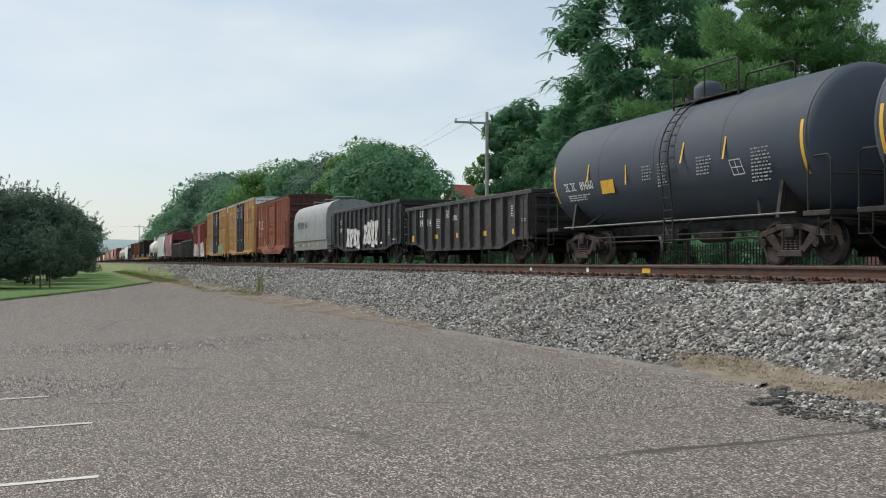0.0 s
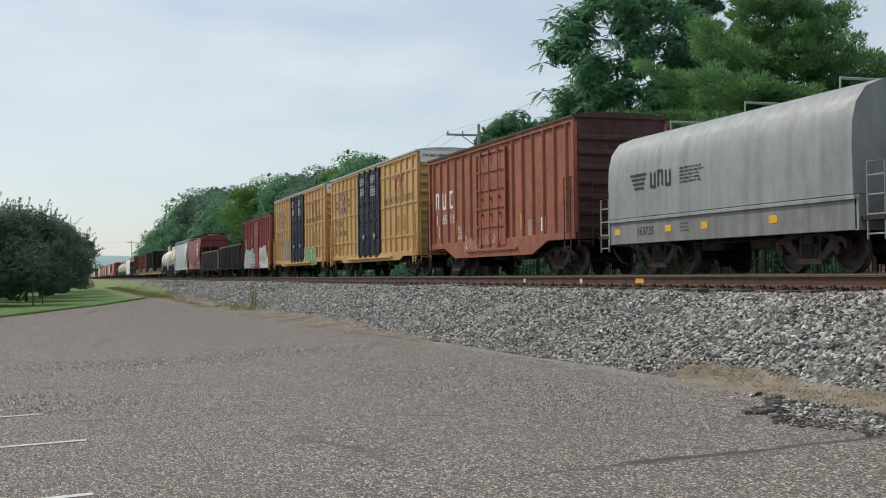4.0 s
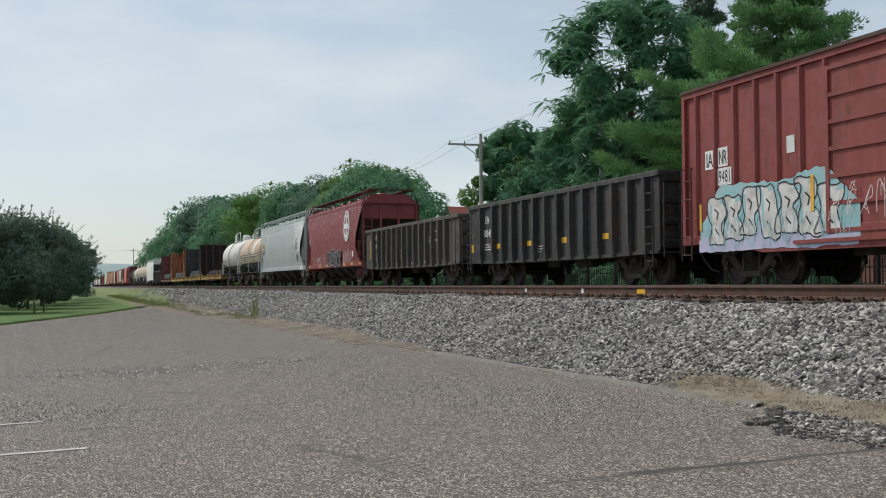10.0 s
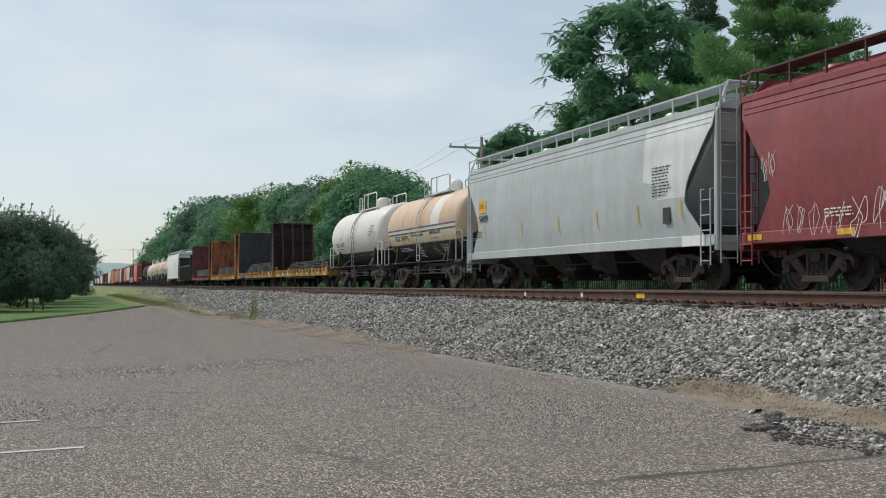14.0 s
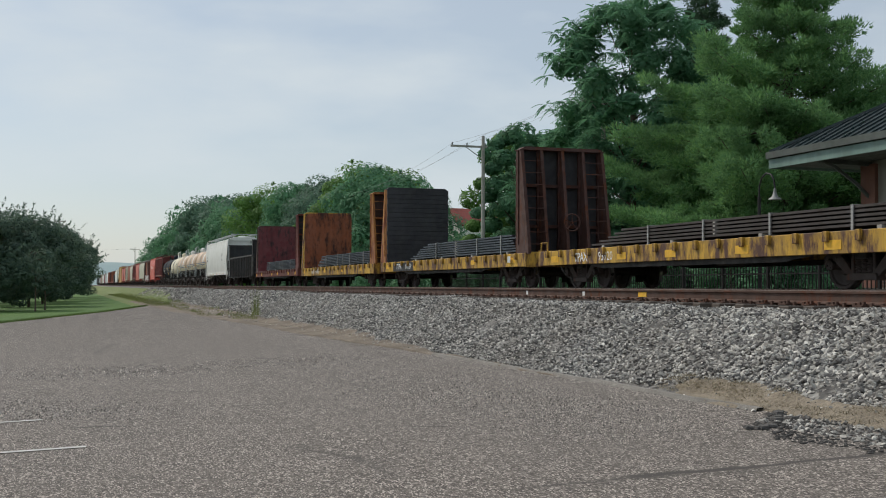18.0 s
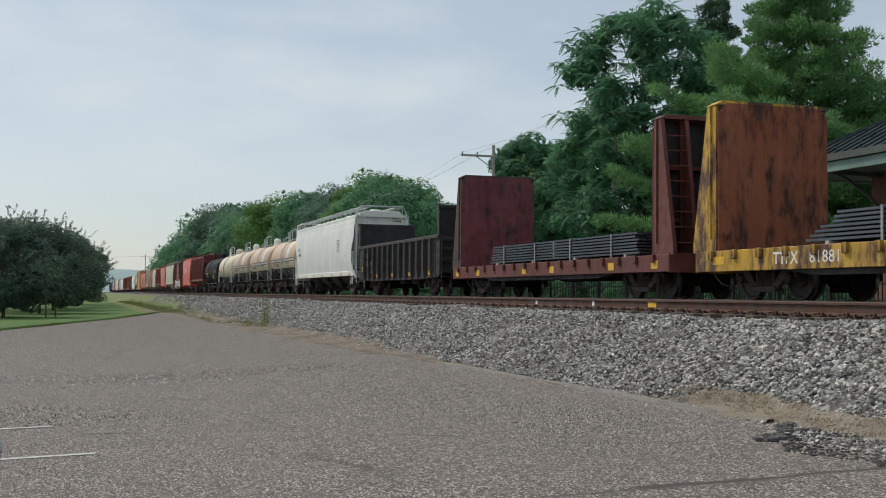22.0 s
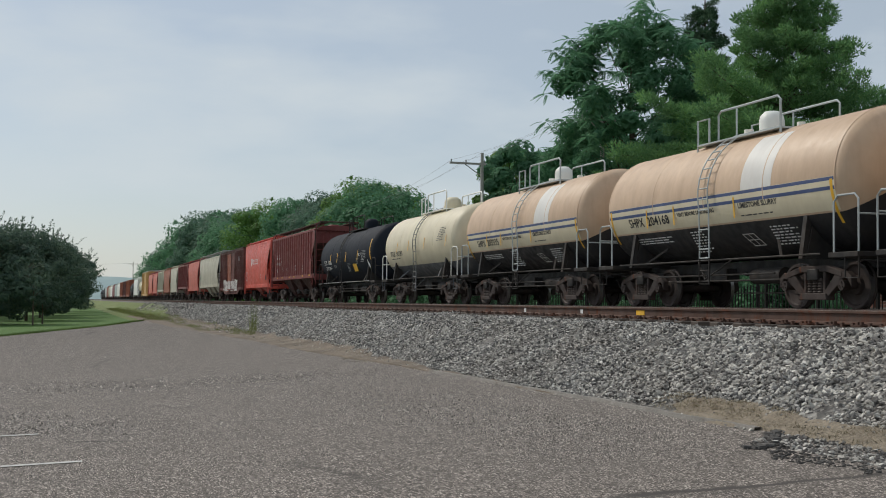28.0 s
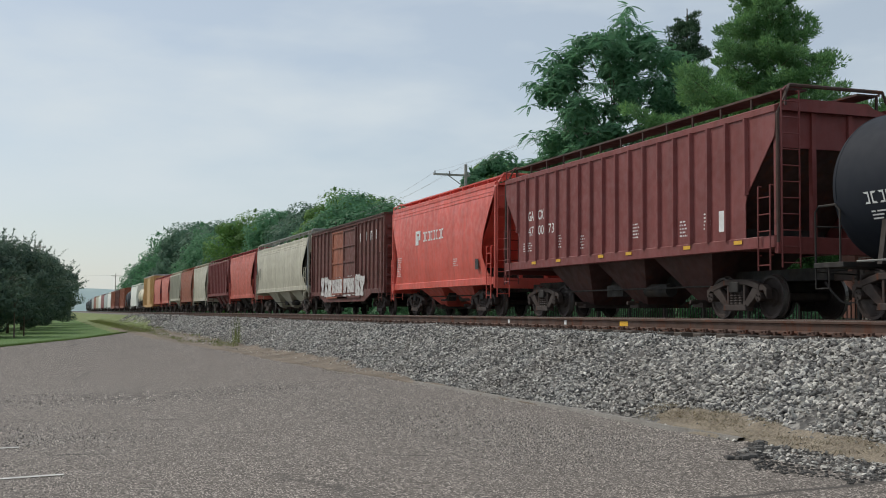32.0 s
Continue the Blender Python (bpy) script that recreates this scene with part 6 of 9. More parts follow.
    if tag:
        graffiti(car, side_at(-2.1, 1.85, -1.5), 3.4, 1.15, TAGGREEN, TAGBLACK, 5, 6, "pale green sprayed graffiti", second=TAGWHITE)
        patch(car, side_at(4.6, 2.3, -1.488), 1.85, 1.45, SILLGREY, "primer_patch", "grey primer patch")
        graffiti(car, side_at(6.1, 1.6, -1.5), 1.5, 0.5, None, TAGWHITE, 5, 9, "white scribbled tag", lines_only=True)
    return car


pool_boxcar(89.17, 104.85, "638406", 31)
pool_boxcar(106.45, 122.24, "664835", 41, True)

car, L = box_car("maroon boxcar with sprayed graffiti", 123.75, 136.8, 4.56, 0.90, 0.66, BOXRED, spread(-6.03, -1.4, 7) + spread(1.35, 5.95, 7), (-1.25, 1.3), fish=1.3, ribs=8, end_mat=SHADEDRED, roof=DARKRUST_SHADE)
slide_door(car, -1.2, 1.28, 0.95, 4.1, BOXRED, 6, 0)
part("red_grab_irons", ladder(G(), "y", -1.5, -6.4, -6.05, 0.5, 2.6, 6), SIGNYEL, car)
for y, z, w, q in ((5.62, 2.98, 0.34, "IA"), (5.1, 3.0, 0.38, "NR")):
    patch(car, side_at(y, z, -1.44), w, 0.42, WHITE, "number_panel", "white number panel")
    code(car, q, side_at(y - 0.04, z - 0.36, -1.446), 0.3, INK, w - 0.08)
patch(car, side_at(5.12, 2.55, -1.44), 0.54, 0.38, WHITE, "number_panel", "white number panel")
writing(car, "9481", side_at(5.08, 2.23, -1.446), 0.27, INK, 0.43)
patch(car, side_at(2.6, 2.95, -1.44), 0.26, 0.34, PALEPATCH, "data_panel")
wash(car, side_at(5.75, 2.25, -1.508), 5.4, 1.5, TAGTEAL, 1.5, "pale teal sprayed graffiti")
wash(car, side_at(5.8, 1.25, -1.512), 5.4, 0.55, TAGBLUE, 4.5, "pale blue sprayed graffiti")
graffiti(car, side_at(5.4, 2.1, -1.514), 4.5, 1.25, TAGWHITE, TAGBLACK, 7, 11, "white sprayed graffiti", second=TAGTEAL)
graffiti(car, side_at(5.6, 1.5, -1.522), 5.0, 0.8, None, TAGTEAL, 9, 14, lines_only=True)
patch(car, side_at(1.75, 2.1, -1.524), 0.1, 0.7, SIGNYEL, "graffiti")
patch(car, side_at(5.75, 1.8, -1.524), 0.08, 0.6, SIGNYEL, "graffiti")
for k, (y, z, w, hh, m_) in enumerate(((-1.4, 2.35, 1.1, 1.65, TAGCREAM), (-2.25, 2.3, 1.0, 1.55, TAGWHITE), (-3.0, 2.4, 0.95, 1.6, TAGBLUE), (-3.75, 2.45, 0.95, 1.75, TAGCREAM), (-4.6, 1.5, 0.75, 0.7, TAGWHITE), (-4.68, 1.95, 0.5, 0.55, TAGGREEN))):
    wash(car, side_at(y, z, -1.508 - 0.001 * k), w, hh, m_, 6.0 + k, "sprayed graffiti panel")
wash(car, side_at(-1.5, 1.0, -1.516), 3.9, 0.34, TAGWHITE, 13.0)
patch(car, side_at(-2.35, 1.85, -1.516), 0.13, 0.65, SIGNYEL, "graffiti")
graffiti(car, side_at(-1.6, 2.0, -1.517), 3.3, 1.0, None, TAGBLACK, 6, 12, lines_only=True)
graffiti(car, side_at(1.2, 1.9, -1.545), 2.2, 0.75, None, TAGWHITE, 5, 13, lines_only=True)
dashes(car, side_at(-4.9, 2.5, -1.44), 0.6, 1.0, 8, WHITE, 14)

car, L = gondola("grey-black steel gondola with yellow markers", 138.0, 151.55, 2.78, 0.76, 0.72, GONDOLA, [5.46] + [4.28 - 0.875 * k for k in range(12)] + [-6.2], near_post=0.15)
reflectors(car, (6.6,), 1.42, 0.24, 0.28, x=-1.432)
reflectors(car, (4.16, 1.55, -1.05, -3.7), 1.38, 0.36, 0.16, x=-1.432)
code(car, "LW", side_at(5.25, 2.1, -1.434), 0.25, WHITE, 0.4)
writing(car, "801496", side_at(5.37, 1.65, -1.434), 0.24, WHITE, 0.86, bold=0.006)
dashes(car, side_at(5.3, 1.4, -1.434), 0.7, 0.25, 2, WHITE, 51)
dashes(car, side_at(0.9, 1.2, -1.434), 0.6, 0.25, 2, WHITE, 52)

car, L = gondola("brown-black weathered steel gondola", 152.7, 166.2, 2.63, 0.78, 0.74, GONDOLA_C, [5.2, 4.3, 3.54] + [2.72 - 0.81 * k for k in range(11)], near_post=0.15)
patch(car, side_at(5.14, 2.34, -1.434), 0.56, 0.3, BLACK, "number_panel", "black number panel")
patch(car, side_at(5.14, 1.96, -1.434), 0.56, 0.3, BLACK, "number_panel", "black number panel")
writing(car, "1818", side_at(5.1, 1.72, -1.44), 0.2, WHITE, 0.46, bold=0.005)
code(car, "ATW", side_at(5.1, 2.1, -1.44), 0.2, WHITE, 0.46)
dashes(car, side_at(5.05, 1.5, -1.434), 0.6, 0.4, 3, WHITE, 54)
for k, (y, z, d) in enumerate(((6.05, 1.25, 0.85), (3.32, 1.1, 0.45), (0.9, 1.08, 0.46), (-1.2, 1.3, 0.5), (-3.6, 1.35, 0.5), (-5.0, 1.4, 0.5))):
    patch(car, side_at(y, z + d, -1.434), 0.08, d, SIGNYEL, "stencil_bar", "yellow painted bar")
patch(car, side_at(-3.6, 2.15, -1.434), 0.62, 0.06, CREAM, "stencil_bar")
patch(car, side_at(-3.6, 1.8, -1.434), 0.62, 0.06, CREAM, "stencil_bar")
dashes(car, side_at(-2.9, 1.95, -1.434), 0.4, 0.3, 3, WHITE, 55)
for k, y in enumerate((3.9, 1.6, -0.4, -2.4, -4.4)):
    dashes(car, side_at(y, 0.98, -1.434), 0.5, 0.12, 1, WHITE, 56 + k)

# covered hoppers: red, then light grey
car, L = hopper_car("maroon covered hopper with round white emblem and graffiti", 167.05, 180.0, 4.04, 4.68, 0.97, MAROON, outlets=4, cut=(1.15, 0.5), walk_mat=DARKRUST_SHADE, dark_end=DARKRUST_SHADE)
x = -1.545
g = G()
ring = [(0.66 * math.cos(2 * math.pi * k / 40), 0.78 * math.sin(2 * math.pi * k / 40), 0) for k in range(40)]
g.add(ring, [tuple(range(40))])
part("emblem_disc", g, WHITE, car, "round white emblem").matrix_basis = side_at(-3.66, 3.04, x, 0.03)
g = G()
for q in range(4):
    a0 = math.pi / 2 * q
    pts = [(0.1 * math.copysign(1, math.cos(a0 + 0.7)), 0.12 * math.copysign(1, math.sin(a0 + 0.7)), 0.004)]
    for k in range(9):
        a1 = a0 + 0.28 + (math.pi / 2 - 0.56) * k / 8
        pts.append((0.42 * math.cos(a1), 0.5 * math.sin(a1), 0.004))
    g.add(pts, [tuple(range(len(pts)))])
part("emblem_cross", g, MAROON, car).matrix_basis = side_at(-3.66, 3.04, x - 0.003, 0.03)
g = G()
for k in range(30):
    a0 = 2 * math.pi * k / 30
    if k % 5 != 4:
        stroke(g, [(0.50 * math.cos(a0), 0.6 * math.sin(a0)), (0.58 * math.cos(a0), 0.69 * math.sin(a0))], 0.05, 0.005)
part("emblem_ring", g, INK, car).matrix_basis = side_at(-3.66, 3.04, x - 0.003, 0.03)
graffiti(car, side_at(0.8, 1.95, -1.535), 3.2, 0.95, TAGBLACK, TAGWHITE, 4, 21, "black graffiti with white outline")
graffiti(car, side_at(4.9, 1.7, -1.53), 2.0, 0.65, None, TAGWHITE, 5, 22, lines_only=True)
graffiti(car, side_at(2.9, 1.9, -1.53), 1.7, 0.95, None, TAGWHITE, 3, 23, lines_only=True)
graffiti(car, side_at(-2.8, 1.9, -1.53), 1.9, 0.9, None, TAGWHITE, 5, 24, lines_only=True)
graffiti(car, side_at(5.6, 2.9, -1.545), 0.5, 0.7, None, TAGWHITE, 2, 25, lines_only=True)
reflectors(car, (6.2, 3.3, 1.6, -2.6, -4.2, -5.9), 1.16, 0.5, 0.12, x=-1.465)
dashes(car, side_at(3.6, 1.55, -1.52), 0.9, 0.2, 2, WHITE, 61)
patch(car, side_at(-4.7, 1.75, -1.52), 0.3, 0.3, WHITE, "data_panel")

car, L = hopper_car("light grey covered hopper with paler repainted ends", 181.0, 197.2, 4.07, 4.62, 1.0, HOPGREY, outlets=4, cut=(1.25, 0.5), dark_end=HOPGREY, lower=HOPGREY)
writing(car, "54089", side_at(6.75, 2.25, -1.536), 0.24, INK, bold=0.006)
patch(car, side_at(6.75, 3.0, -1.54), 0.66, 0.44, SIGNYEL, "placard", "yellow owner's placard")
blocks(car, side_at(6.68, 2.72, -1.545), 0.16, 3, INK)
dashes(car, side_at(-5.4, 2.95, -1.54), 0.95, 0.75, 7, INK, 62)
dashes(car, side_at(7.1, 1.95, -1.52), 0.7, 0.25, 2, INK, 63)
g = G()
for z_ in [2.15 + 0.12 * k for k in range(16)]:
    u_ = (z_ - 1.22) / 2.85
    x_ = -float(np.interp(u_, [0, 0.2, 0.5, 0.8, 1.0], [1.43, 1.50, 1.53, 1.50, 1.41])) - 0.004
    e_ = 8.1 - float(np.interp(u_, [0, 0.12, 0.27, 0.45, 0.68, 0.86, 1], [0.5, 0.8, 1.25, 1.075, 0.525, 0.08, 0.02])) - 0.02
    g.v += [(x_, -4.95 if z_ > 2.6 else -5.6, z_), (x_, -e_, z_)]
g.f = [(2 * k, 2 * k + 1, 2 * k + 3, 2 * k + 2) for k in range(15)]
part("repainted_patch", g, PALEPATCH, car, "paler repainted patch", smooth=50)
patch(car, side_at(-5.9, 1.95, -1.52), 0.34, 0.38, INK, "data_panel", "black data panel")
patch(car, side_at(-6.7, 1.24, -1.464), 1.0, 0.24, HOPWHITE, "data_panel")
for y in (6.3, 3.0, 0.2, -2.3, -4.6, -6.7):
    patch(car, side_at(y, 2.1, -1.535), 0.05, 0.45, SIGNYEL, "stencil_bar")


def slurry_tank(a, b, number, seed, mark="SHPX"):
    R, zc = 1.42, 2.5
    car, L = tank_car("tan and black slurry tank car with blue stripes", a, b, R, zc, TAN, BLACK, 1.83, HOPGREY, ladder_y=-0.15, plat=(1.3, -2.0), dome=-0.6, dome_mat=HOPWHITE,
                      bands=((90.3, 93.0, STRIPEBLUE), (97.4, 100.2, STRIPEBLUE)), rail_h=0.6)
    h = L / 2
    part("pale_panel", G().turned([(R + 0.002, -h), (R + 0.002, h)], 8, "y", 90.0, 116.5, (0, 0, zc)), CREAMTANK, car, "cream band along the tank", smooth=40)
    part("pale_patch", G().turned([(R + 0.003, -2.6), (R + 0.003, -1.5)], 12, "y", 35, 90, (0, 0, zc)), WHITETANK, car, "white repainted patch", smooth=40)
    code(car, mark, on_tank(R, zc, 3.6, 2.0), 0.22, INK, 0.76)
    writing(car, number, on_tank(R, zc, 2.66, 2.0), 0.22, INK, 1.05, bold=0.006)
    writing(car, "LIMESTONE SLURRY", on_tank(R, zc, -1.35, 2.13), 0.11, INK, 1.4, bold=0.004)
    writing(car, "VENT BEFORE UNLOADING", on_tank(R, zc, 1.2, 2.12), 0.09, INK, 1.6, bold=0.003)
    dashes(car, on_tank(R, zc, -1.4, 1.98), 1.2, 0.06, 1, INK, seed)
    for k, (y, z, w, hh, n) in enumerate(((3.5, 1.7, 2.0, 0.2, 2), (0.9, 1.75, 0.7, 0.6, 5), (-2.2, 1.7, 0.9, 0.5, 6))):
        dashes(car, on_tank(R, zc, y, z), w, hh, n, WHITE, seed + k + 1)
    g = G()
    for p in (((0, 0), (0.4, 0)), ((0.4, 0), (0.4, 0.4)), ((0.4, 0.4), (0, 0.4)), ((0, 0.4), (0, 0)), ((0.2, 0), (0.2, 0.4)), ((0, 0.2), (0.4, 0.2))):
        stroke(g, list(p), 0.03, 0.003)
    part("data_panel", g, WHITE, car).matrix_basis = on_tank(R, zc, -1.2, 1.35)
    for s in (1, -1):
        part("head_stripe", G().turned([(R + 0.006, s * (h - 0.1) - 0.04), (R + 0.006, s * (h - 0.1) + 0.04)], 10, "y", 92, 128, (0, 0, zc)), SIGNYEL, car)
    for y in (2.65, 1.35, -1.2):
        patch(car, on_tank(R, zc, y, 2.38), 0.05, 0.45, SIGNYEL, "stencil_bar")
    return car


def pale_tank(label, a, b, R, zc, shell, lower, split, number, ink, seed, mark_z=2.05, mark="UTLX"):
    car, L = tank_car(label, a, b, R, zc, shell, lower, split, HOPWHITE, ladder_y=-0.1, plat=(1.3, -2.0), dome=-0.6, rail_h=0.66, low=TANKSLATE)
    h = L / 2
    code(car, mark, on_tank(R, zc, h - 0.75, mark_z), 0.21, ink, 0.7)
    writing(car, number, on_tank(R, zc, h - 1.62, mark_z), 0.21, ink, 0.95, bold=0.003)
    dashes(car, on_tank(R, zc, h - 0.8, mark_z - 0.1), 1.6, 0.08, 1, ink, seed)
    dashes(car, on_tank(R, zc, -h + 1.5, 2.95), 0.8, 0.6, 8, ink, seed + 1)
    for k in range(4):
        dashes(car, on_tank(R, zc, h - 0.9 - 1.9 * k, split - 0.12), 0.8, 0.12, 2, WHITE if lower is BLACK else ink, seed + 2 + k)
    for y in (h - 1.9, 1.0, -1.2, -h + 0.6):
        patch(car, on_tank(R, zc, y, 2.65), 0.05, 0.45, SIGNYEL, "stencil_bar")
    return car


slurry_tank(198.67, 207.98, "301792", 71, "UTLX")
pale_tank("white tank car with black lower shell", 209.73, 219.12, 1.42, 2.57, WHITETANK, BLACK, 1.75, "16427", INK, 81, 2.1, "TILX")

# bulkhead flat cars with steel
DECK = 1.06
car, L = flat_car("yellow flat car without bulkheads, paint flaking", 220.1, 236.4, DECK, 0.66, FLATYEL)
code(car, "TPAX", side_at(5.6, 0.74, -1.494), 0.24, WHITE, 0.85)
writing(car, "93920", side_at(4.1, 0.74, -1.494), 0.24, WHITE)
reflectors(car, (7.2, 3.0, 0.5, -2.5, -5.5), 0.92, 0.5, 0.18, x=-1.49)
bar_load("stack of rusty and dark steel bars lashed on a flat car", (220.1 + 236.4) / 2, -7.6, 5.0, DECK, 3, BARRUST, 1, (0, 0.9))
car, L = flat_car("rusted yellow bulkhead flat car with black planked end", 237.5, 254.7, DECK, 0.66, FLATYEL, BULKRUST, RUSTORANGE, PLANK, back=PLANK)
patch(car, side_at(6.5, 1.03, -1.491), 3.0, 0.36, BLACK, "repainted_patch", "black repainted patch on the sill")
code(car, "TTPX", side_at(6.0, 0.76, -1.496), 0.22, WHITE, 0.8)
writing(car, "81539", side_at(4.6, 0.76, -1.496), 0.22, WHITE, 0.85)
reflectors(car, (7.6, 3.4, -3.6, -7.4), 0.95, 0.4, 0.16, x=-1.49)
patch(car, side_at(-7.3, 1.0, -1.56), 0.26, 0.2, PALEPATCH, "data_panel")
bar_load("stack of dark steel bars lashed on a flat car", (237.5 + 254.7) / 2, -7.4, 4.6, DECK, 4, BARSTEEL, 2, (0, 0.75))
car, L = flat_car("yellow bulkhead flat car with rusted orange end plate", 256.0, 273.3, DECK, 0.62, FLATYEL, RUSTORANGE, FLATYEL, None, plates=RUSTY, back=DARKRUST_SHADE)
code(car, "TTPX", side_at(5.6, 0.74, -1.494), 0.24, WHITE, 0.85)
writing(car, "81881", side_at(4.4, 0.74, -1.494), 0.24, WHITE, 0.9)
reflectors(car, (7.9, 2.2, -2.0, -6.0), 0.95, 0.45, 0.18, x=-1.49)
bar_load("stack of dark steel bars lashed on a flat car", (256.0 + 273.3) / 2, -7.6, 4.9, DECK, 4, BARSTEEL, 3, (0, 0.35))
car, L = flat_car("red-brown bulkhead flat car with dark red end plate", 274.6, 291.1, DECK, 0.66, FLATRED, FLATRED, DARKRUST_SHADE, None, height=4.55, plates=PLATEMAROON, back=PLANK)
reflectors(car, (7.9, 5.6, 1.2, -1.0, -5.0, -7.4), 0.94, 0.35, 0.2, x=-1.49)
bar_load("stack of dark steel bars lashed on a flat car", (274.6 + 291.1) / 2, -6.4, 4.8, DECK, 4, BARSTEEL, 4, (0, 0.1))

car, L = gondola("brown-black steel gondola with raised end walls", 293.0, 306.45, 2.45, 0.76, 0.70, GONDOLA_B, spread(-5.82, 5.38, 13), ends=1.18, near_post=0.15, end_mat=BLACK)
blocks(car, side_at(5.2, 1.85, -1.434), 0.24, 2, WHITE)
writing(car, "192", side_at(5.2, 1.45, -1.434), 0.25, WHITE, 0.48, bold=0.006)
writing(car, "627", side_at(4.37, 1.45, -1.434), 0.25, WHITE, 0.48, bold=0.006)
dashes(car, side_at(4.33, 1.25, -1.434), 0.5, 0.22, 2, WHITE, 94)
dashes(car, side_at(5.0, 1.25, -1.434), 0.25, 0.22, 2, WHITE, 91)
reflectors(car, (6.15,), 1.42, 0.32, 0.26, x=-1.432)
reflectors(car, (3.3, 0.55, -2.3, -5.2), 1.02, 0.42, 0.16, x=-1.432)

car, L = hopper_car("clean white covered hopper with roof walkway", 307.45, 324.0, 4.1, 4.62, 1.02, HOPWHITE, outlets=4, cut=(1.15, 0.45), dark_end=HOPGREY, lower=HOPWHITE, low_notch=True)
code(car, "EQUX", side_at(7.1, 2.75, -1.54), 0.2, INK, 0.62)
writing(car, "16446", side_at(7.1, 2.4, -1.54), 0.22, INK, bold=0.004)
dashes(car, side_at(-4.3, 3.0, -1.54), 0.85, 0.7, 8, SILLGREY, 92)
dashes(car, side_at(-6.3, 2.2, -1.53), 0.4, 0.2, 3, SILLGREY, 93)
code(car, "EQUX", end_at(0.58, 4.04, -L / 2 + 0.16), 0.13, INK, 0.44)
writing(car, "16446", end_at(0.58, 3.84, -L / 2 + 0.16), 0.13, INK, 0.46, bold=0.003)
reflectors(car, (7.6, 5.0, 2.4, 0.0, -2.6, -5.0, -7.2), 1.16, 0.3, 0.1, x=-1.464)

slurry_tank(325.2, 334.48, "204388", 101)
slurry_tank(336.25, 345.48, "204168", 111)
slurry_tank(347.51, 356.74, "203935", 121)
pale_tank("cream tank car with slate-grey lower shell", 358.5, 367.6, 1.42, 2.45, CREAMTANK, TANKSLATE, 1.62, "301347", INK, 131)

R, zc = 1.42, 2.44
car, L = tank_car("glossy blue-black tank car with yellow marks", 370.17, 381.2, R, zc, NAVYTANK, ladder_y=0.45, plat=(1.6, -1.6), dome=-0.2, rail=UNDER, rail_h=0.6)
tank_marks(car, R, zc, L / 2, "53368", "", L / 2 - 0.75, 2.05, 0.22, seed=141)
patch(car, on_tank(R, zc, -1.55, 1.95), 0.75, 0.4, SIGNYEL, "placard", "yellow warning placard")
for y in (3.1, 1.5, -0.4, -2.9):
    patch(car, on_tank(R, zc, y, 2.6), 0.08, 0.5, SIGNYEL, "stencil_bar")
part("head_stripe", G().turned([(R + 0.006, -L / 2 + 0.22), (R + 0.006, -L / 2 + 0.32)], 10, "y", 65, 105, (0, 0, zc)), SIGNYEL, car)
for k, (y, z, w, hh, n) in enumerate(((2.6, 2.0, 0.7, 0.2, 2), (-0.4, 2.0, 0.6, 0.45, 7), (-2.4, 2.2, 0.5, 0.3, 3))):
    dashes(car, on_tank(R, zc, y, z), w, hh, n, PIPEGREY, 150 + k)
dashes(car, on_tank(R, zc, -3.7, 2.55), 0.85, 0.6, 6, PIPEGREY, 155)
writing(car, "FRA AIP", on_tank(R, zc, -3.0, 2.3), 0.14, WHITE, 0.5)
g = G().add([(0, 0.28, 0), (0.15, 0, 0), (0, -0.28, 0), (-0.15, 0, 0)], [(0, 1, 2, 3)])
part("placard", g, WHITE, car, "white diamond placard").matrix_basis = on_tank(R, zc, -4.7, 1.85)

# outlet slopes get a darker red: the shade below the car, as colour
car, L = hopper_car("red-brown ribbed covered hopper with sloped outlets", 382.95, 397.0, 4.2, 4.66, 1.42, GACRED, ribbed=True, outlets=3, chutes=2, cut=(1.05, 0.4), dark_end=DARKRUST_SHADE, pitch=0.7, chute_mat=SHADEDRED)
for y, q in ((5.24, "GA"), (4.53, "CX")):
    code(car, q, side_at(y, 2.85, -1.446), 0.28, WHITE, 0.4)
for y, q in ((5.24, "47"), (4.53, "00"), (3.82, "73")):
    writing(car, q, side_at(y, 2.4, -1.446), 0.28, WHITE, 0.4)
dashes(car, side_at(5.6, 2.2, -1.446), 0.7, 0.3, 3, WHITE, 161)
for k, y in enumerate((3.2, 1.8, -1.2, -3.4, -4.4)):
    dashes(car, side_at(y, 2.3 - 0.1 * (k % 2), -1.446), 0.35, 0.4, 4, WHITE, 162 + k)
patch(car, side_at(-5.0, 2.3, -1.446), 0.3, 0.45, WHITE, "data_panel")
reflectors(car, (4.9, 3.2, 0.6, -0.9, -3.6, -5.6), 1.62, 0.3, 0.08, x=-1.478)

car, L = hopper_car("bright red covered hopper with pale lettering", 397.95, 409.4, 4.28, 4.6, 1.02, BRIGHTRED, outlets=2, chutes=2, cut=(1.0, 0.4))
part("emblem", G().box(0, 0.18, -0.55, 0, 0, 0.003).box(0.18, 0.6, -0.12, 0, 0, 0.003).box(0.42, 0.6, -0.36, -0.12, 0, 0.003).box(0.22, 0.36, -0.55, -0.2, 0, 0.003), WHITE, car).matrix_basis = side_at(2.3, 3.25, -1.54)
blocks(car, side_at(1.4, 2.8, -1.54), 0.36, 8, WHITE)
dashes(car, side_at(4.7, 2.3, -1.54), 0.6, 0.8, 4, WHITE, 171)
dashes(car, side_at(-2.0, 2.0, -1.53), 0.5, 0.3, 3, WHITE, 172)
patch(car, side_at(-4.2, 1.9, -1.53), 0.3, 0.35, INK, "data_panel")

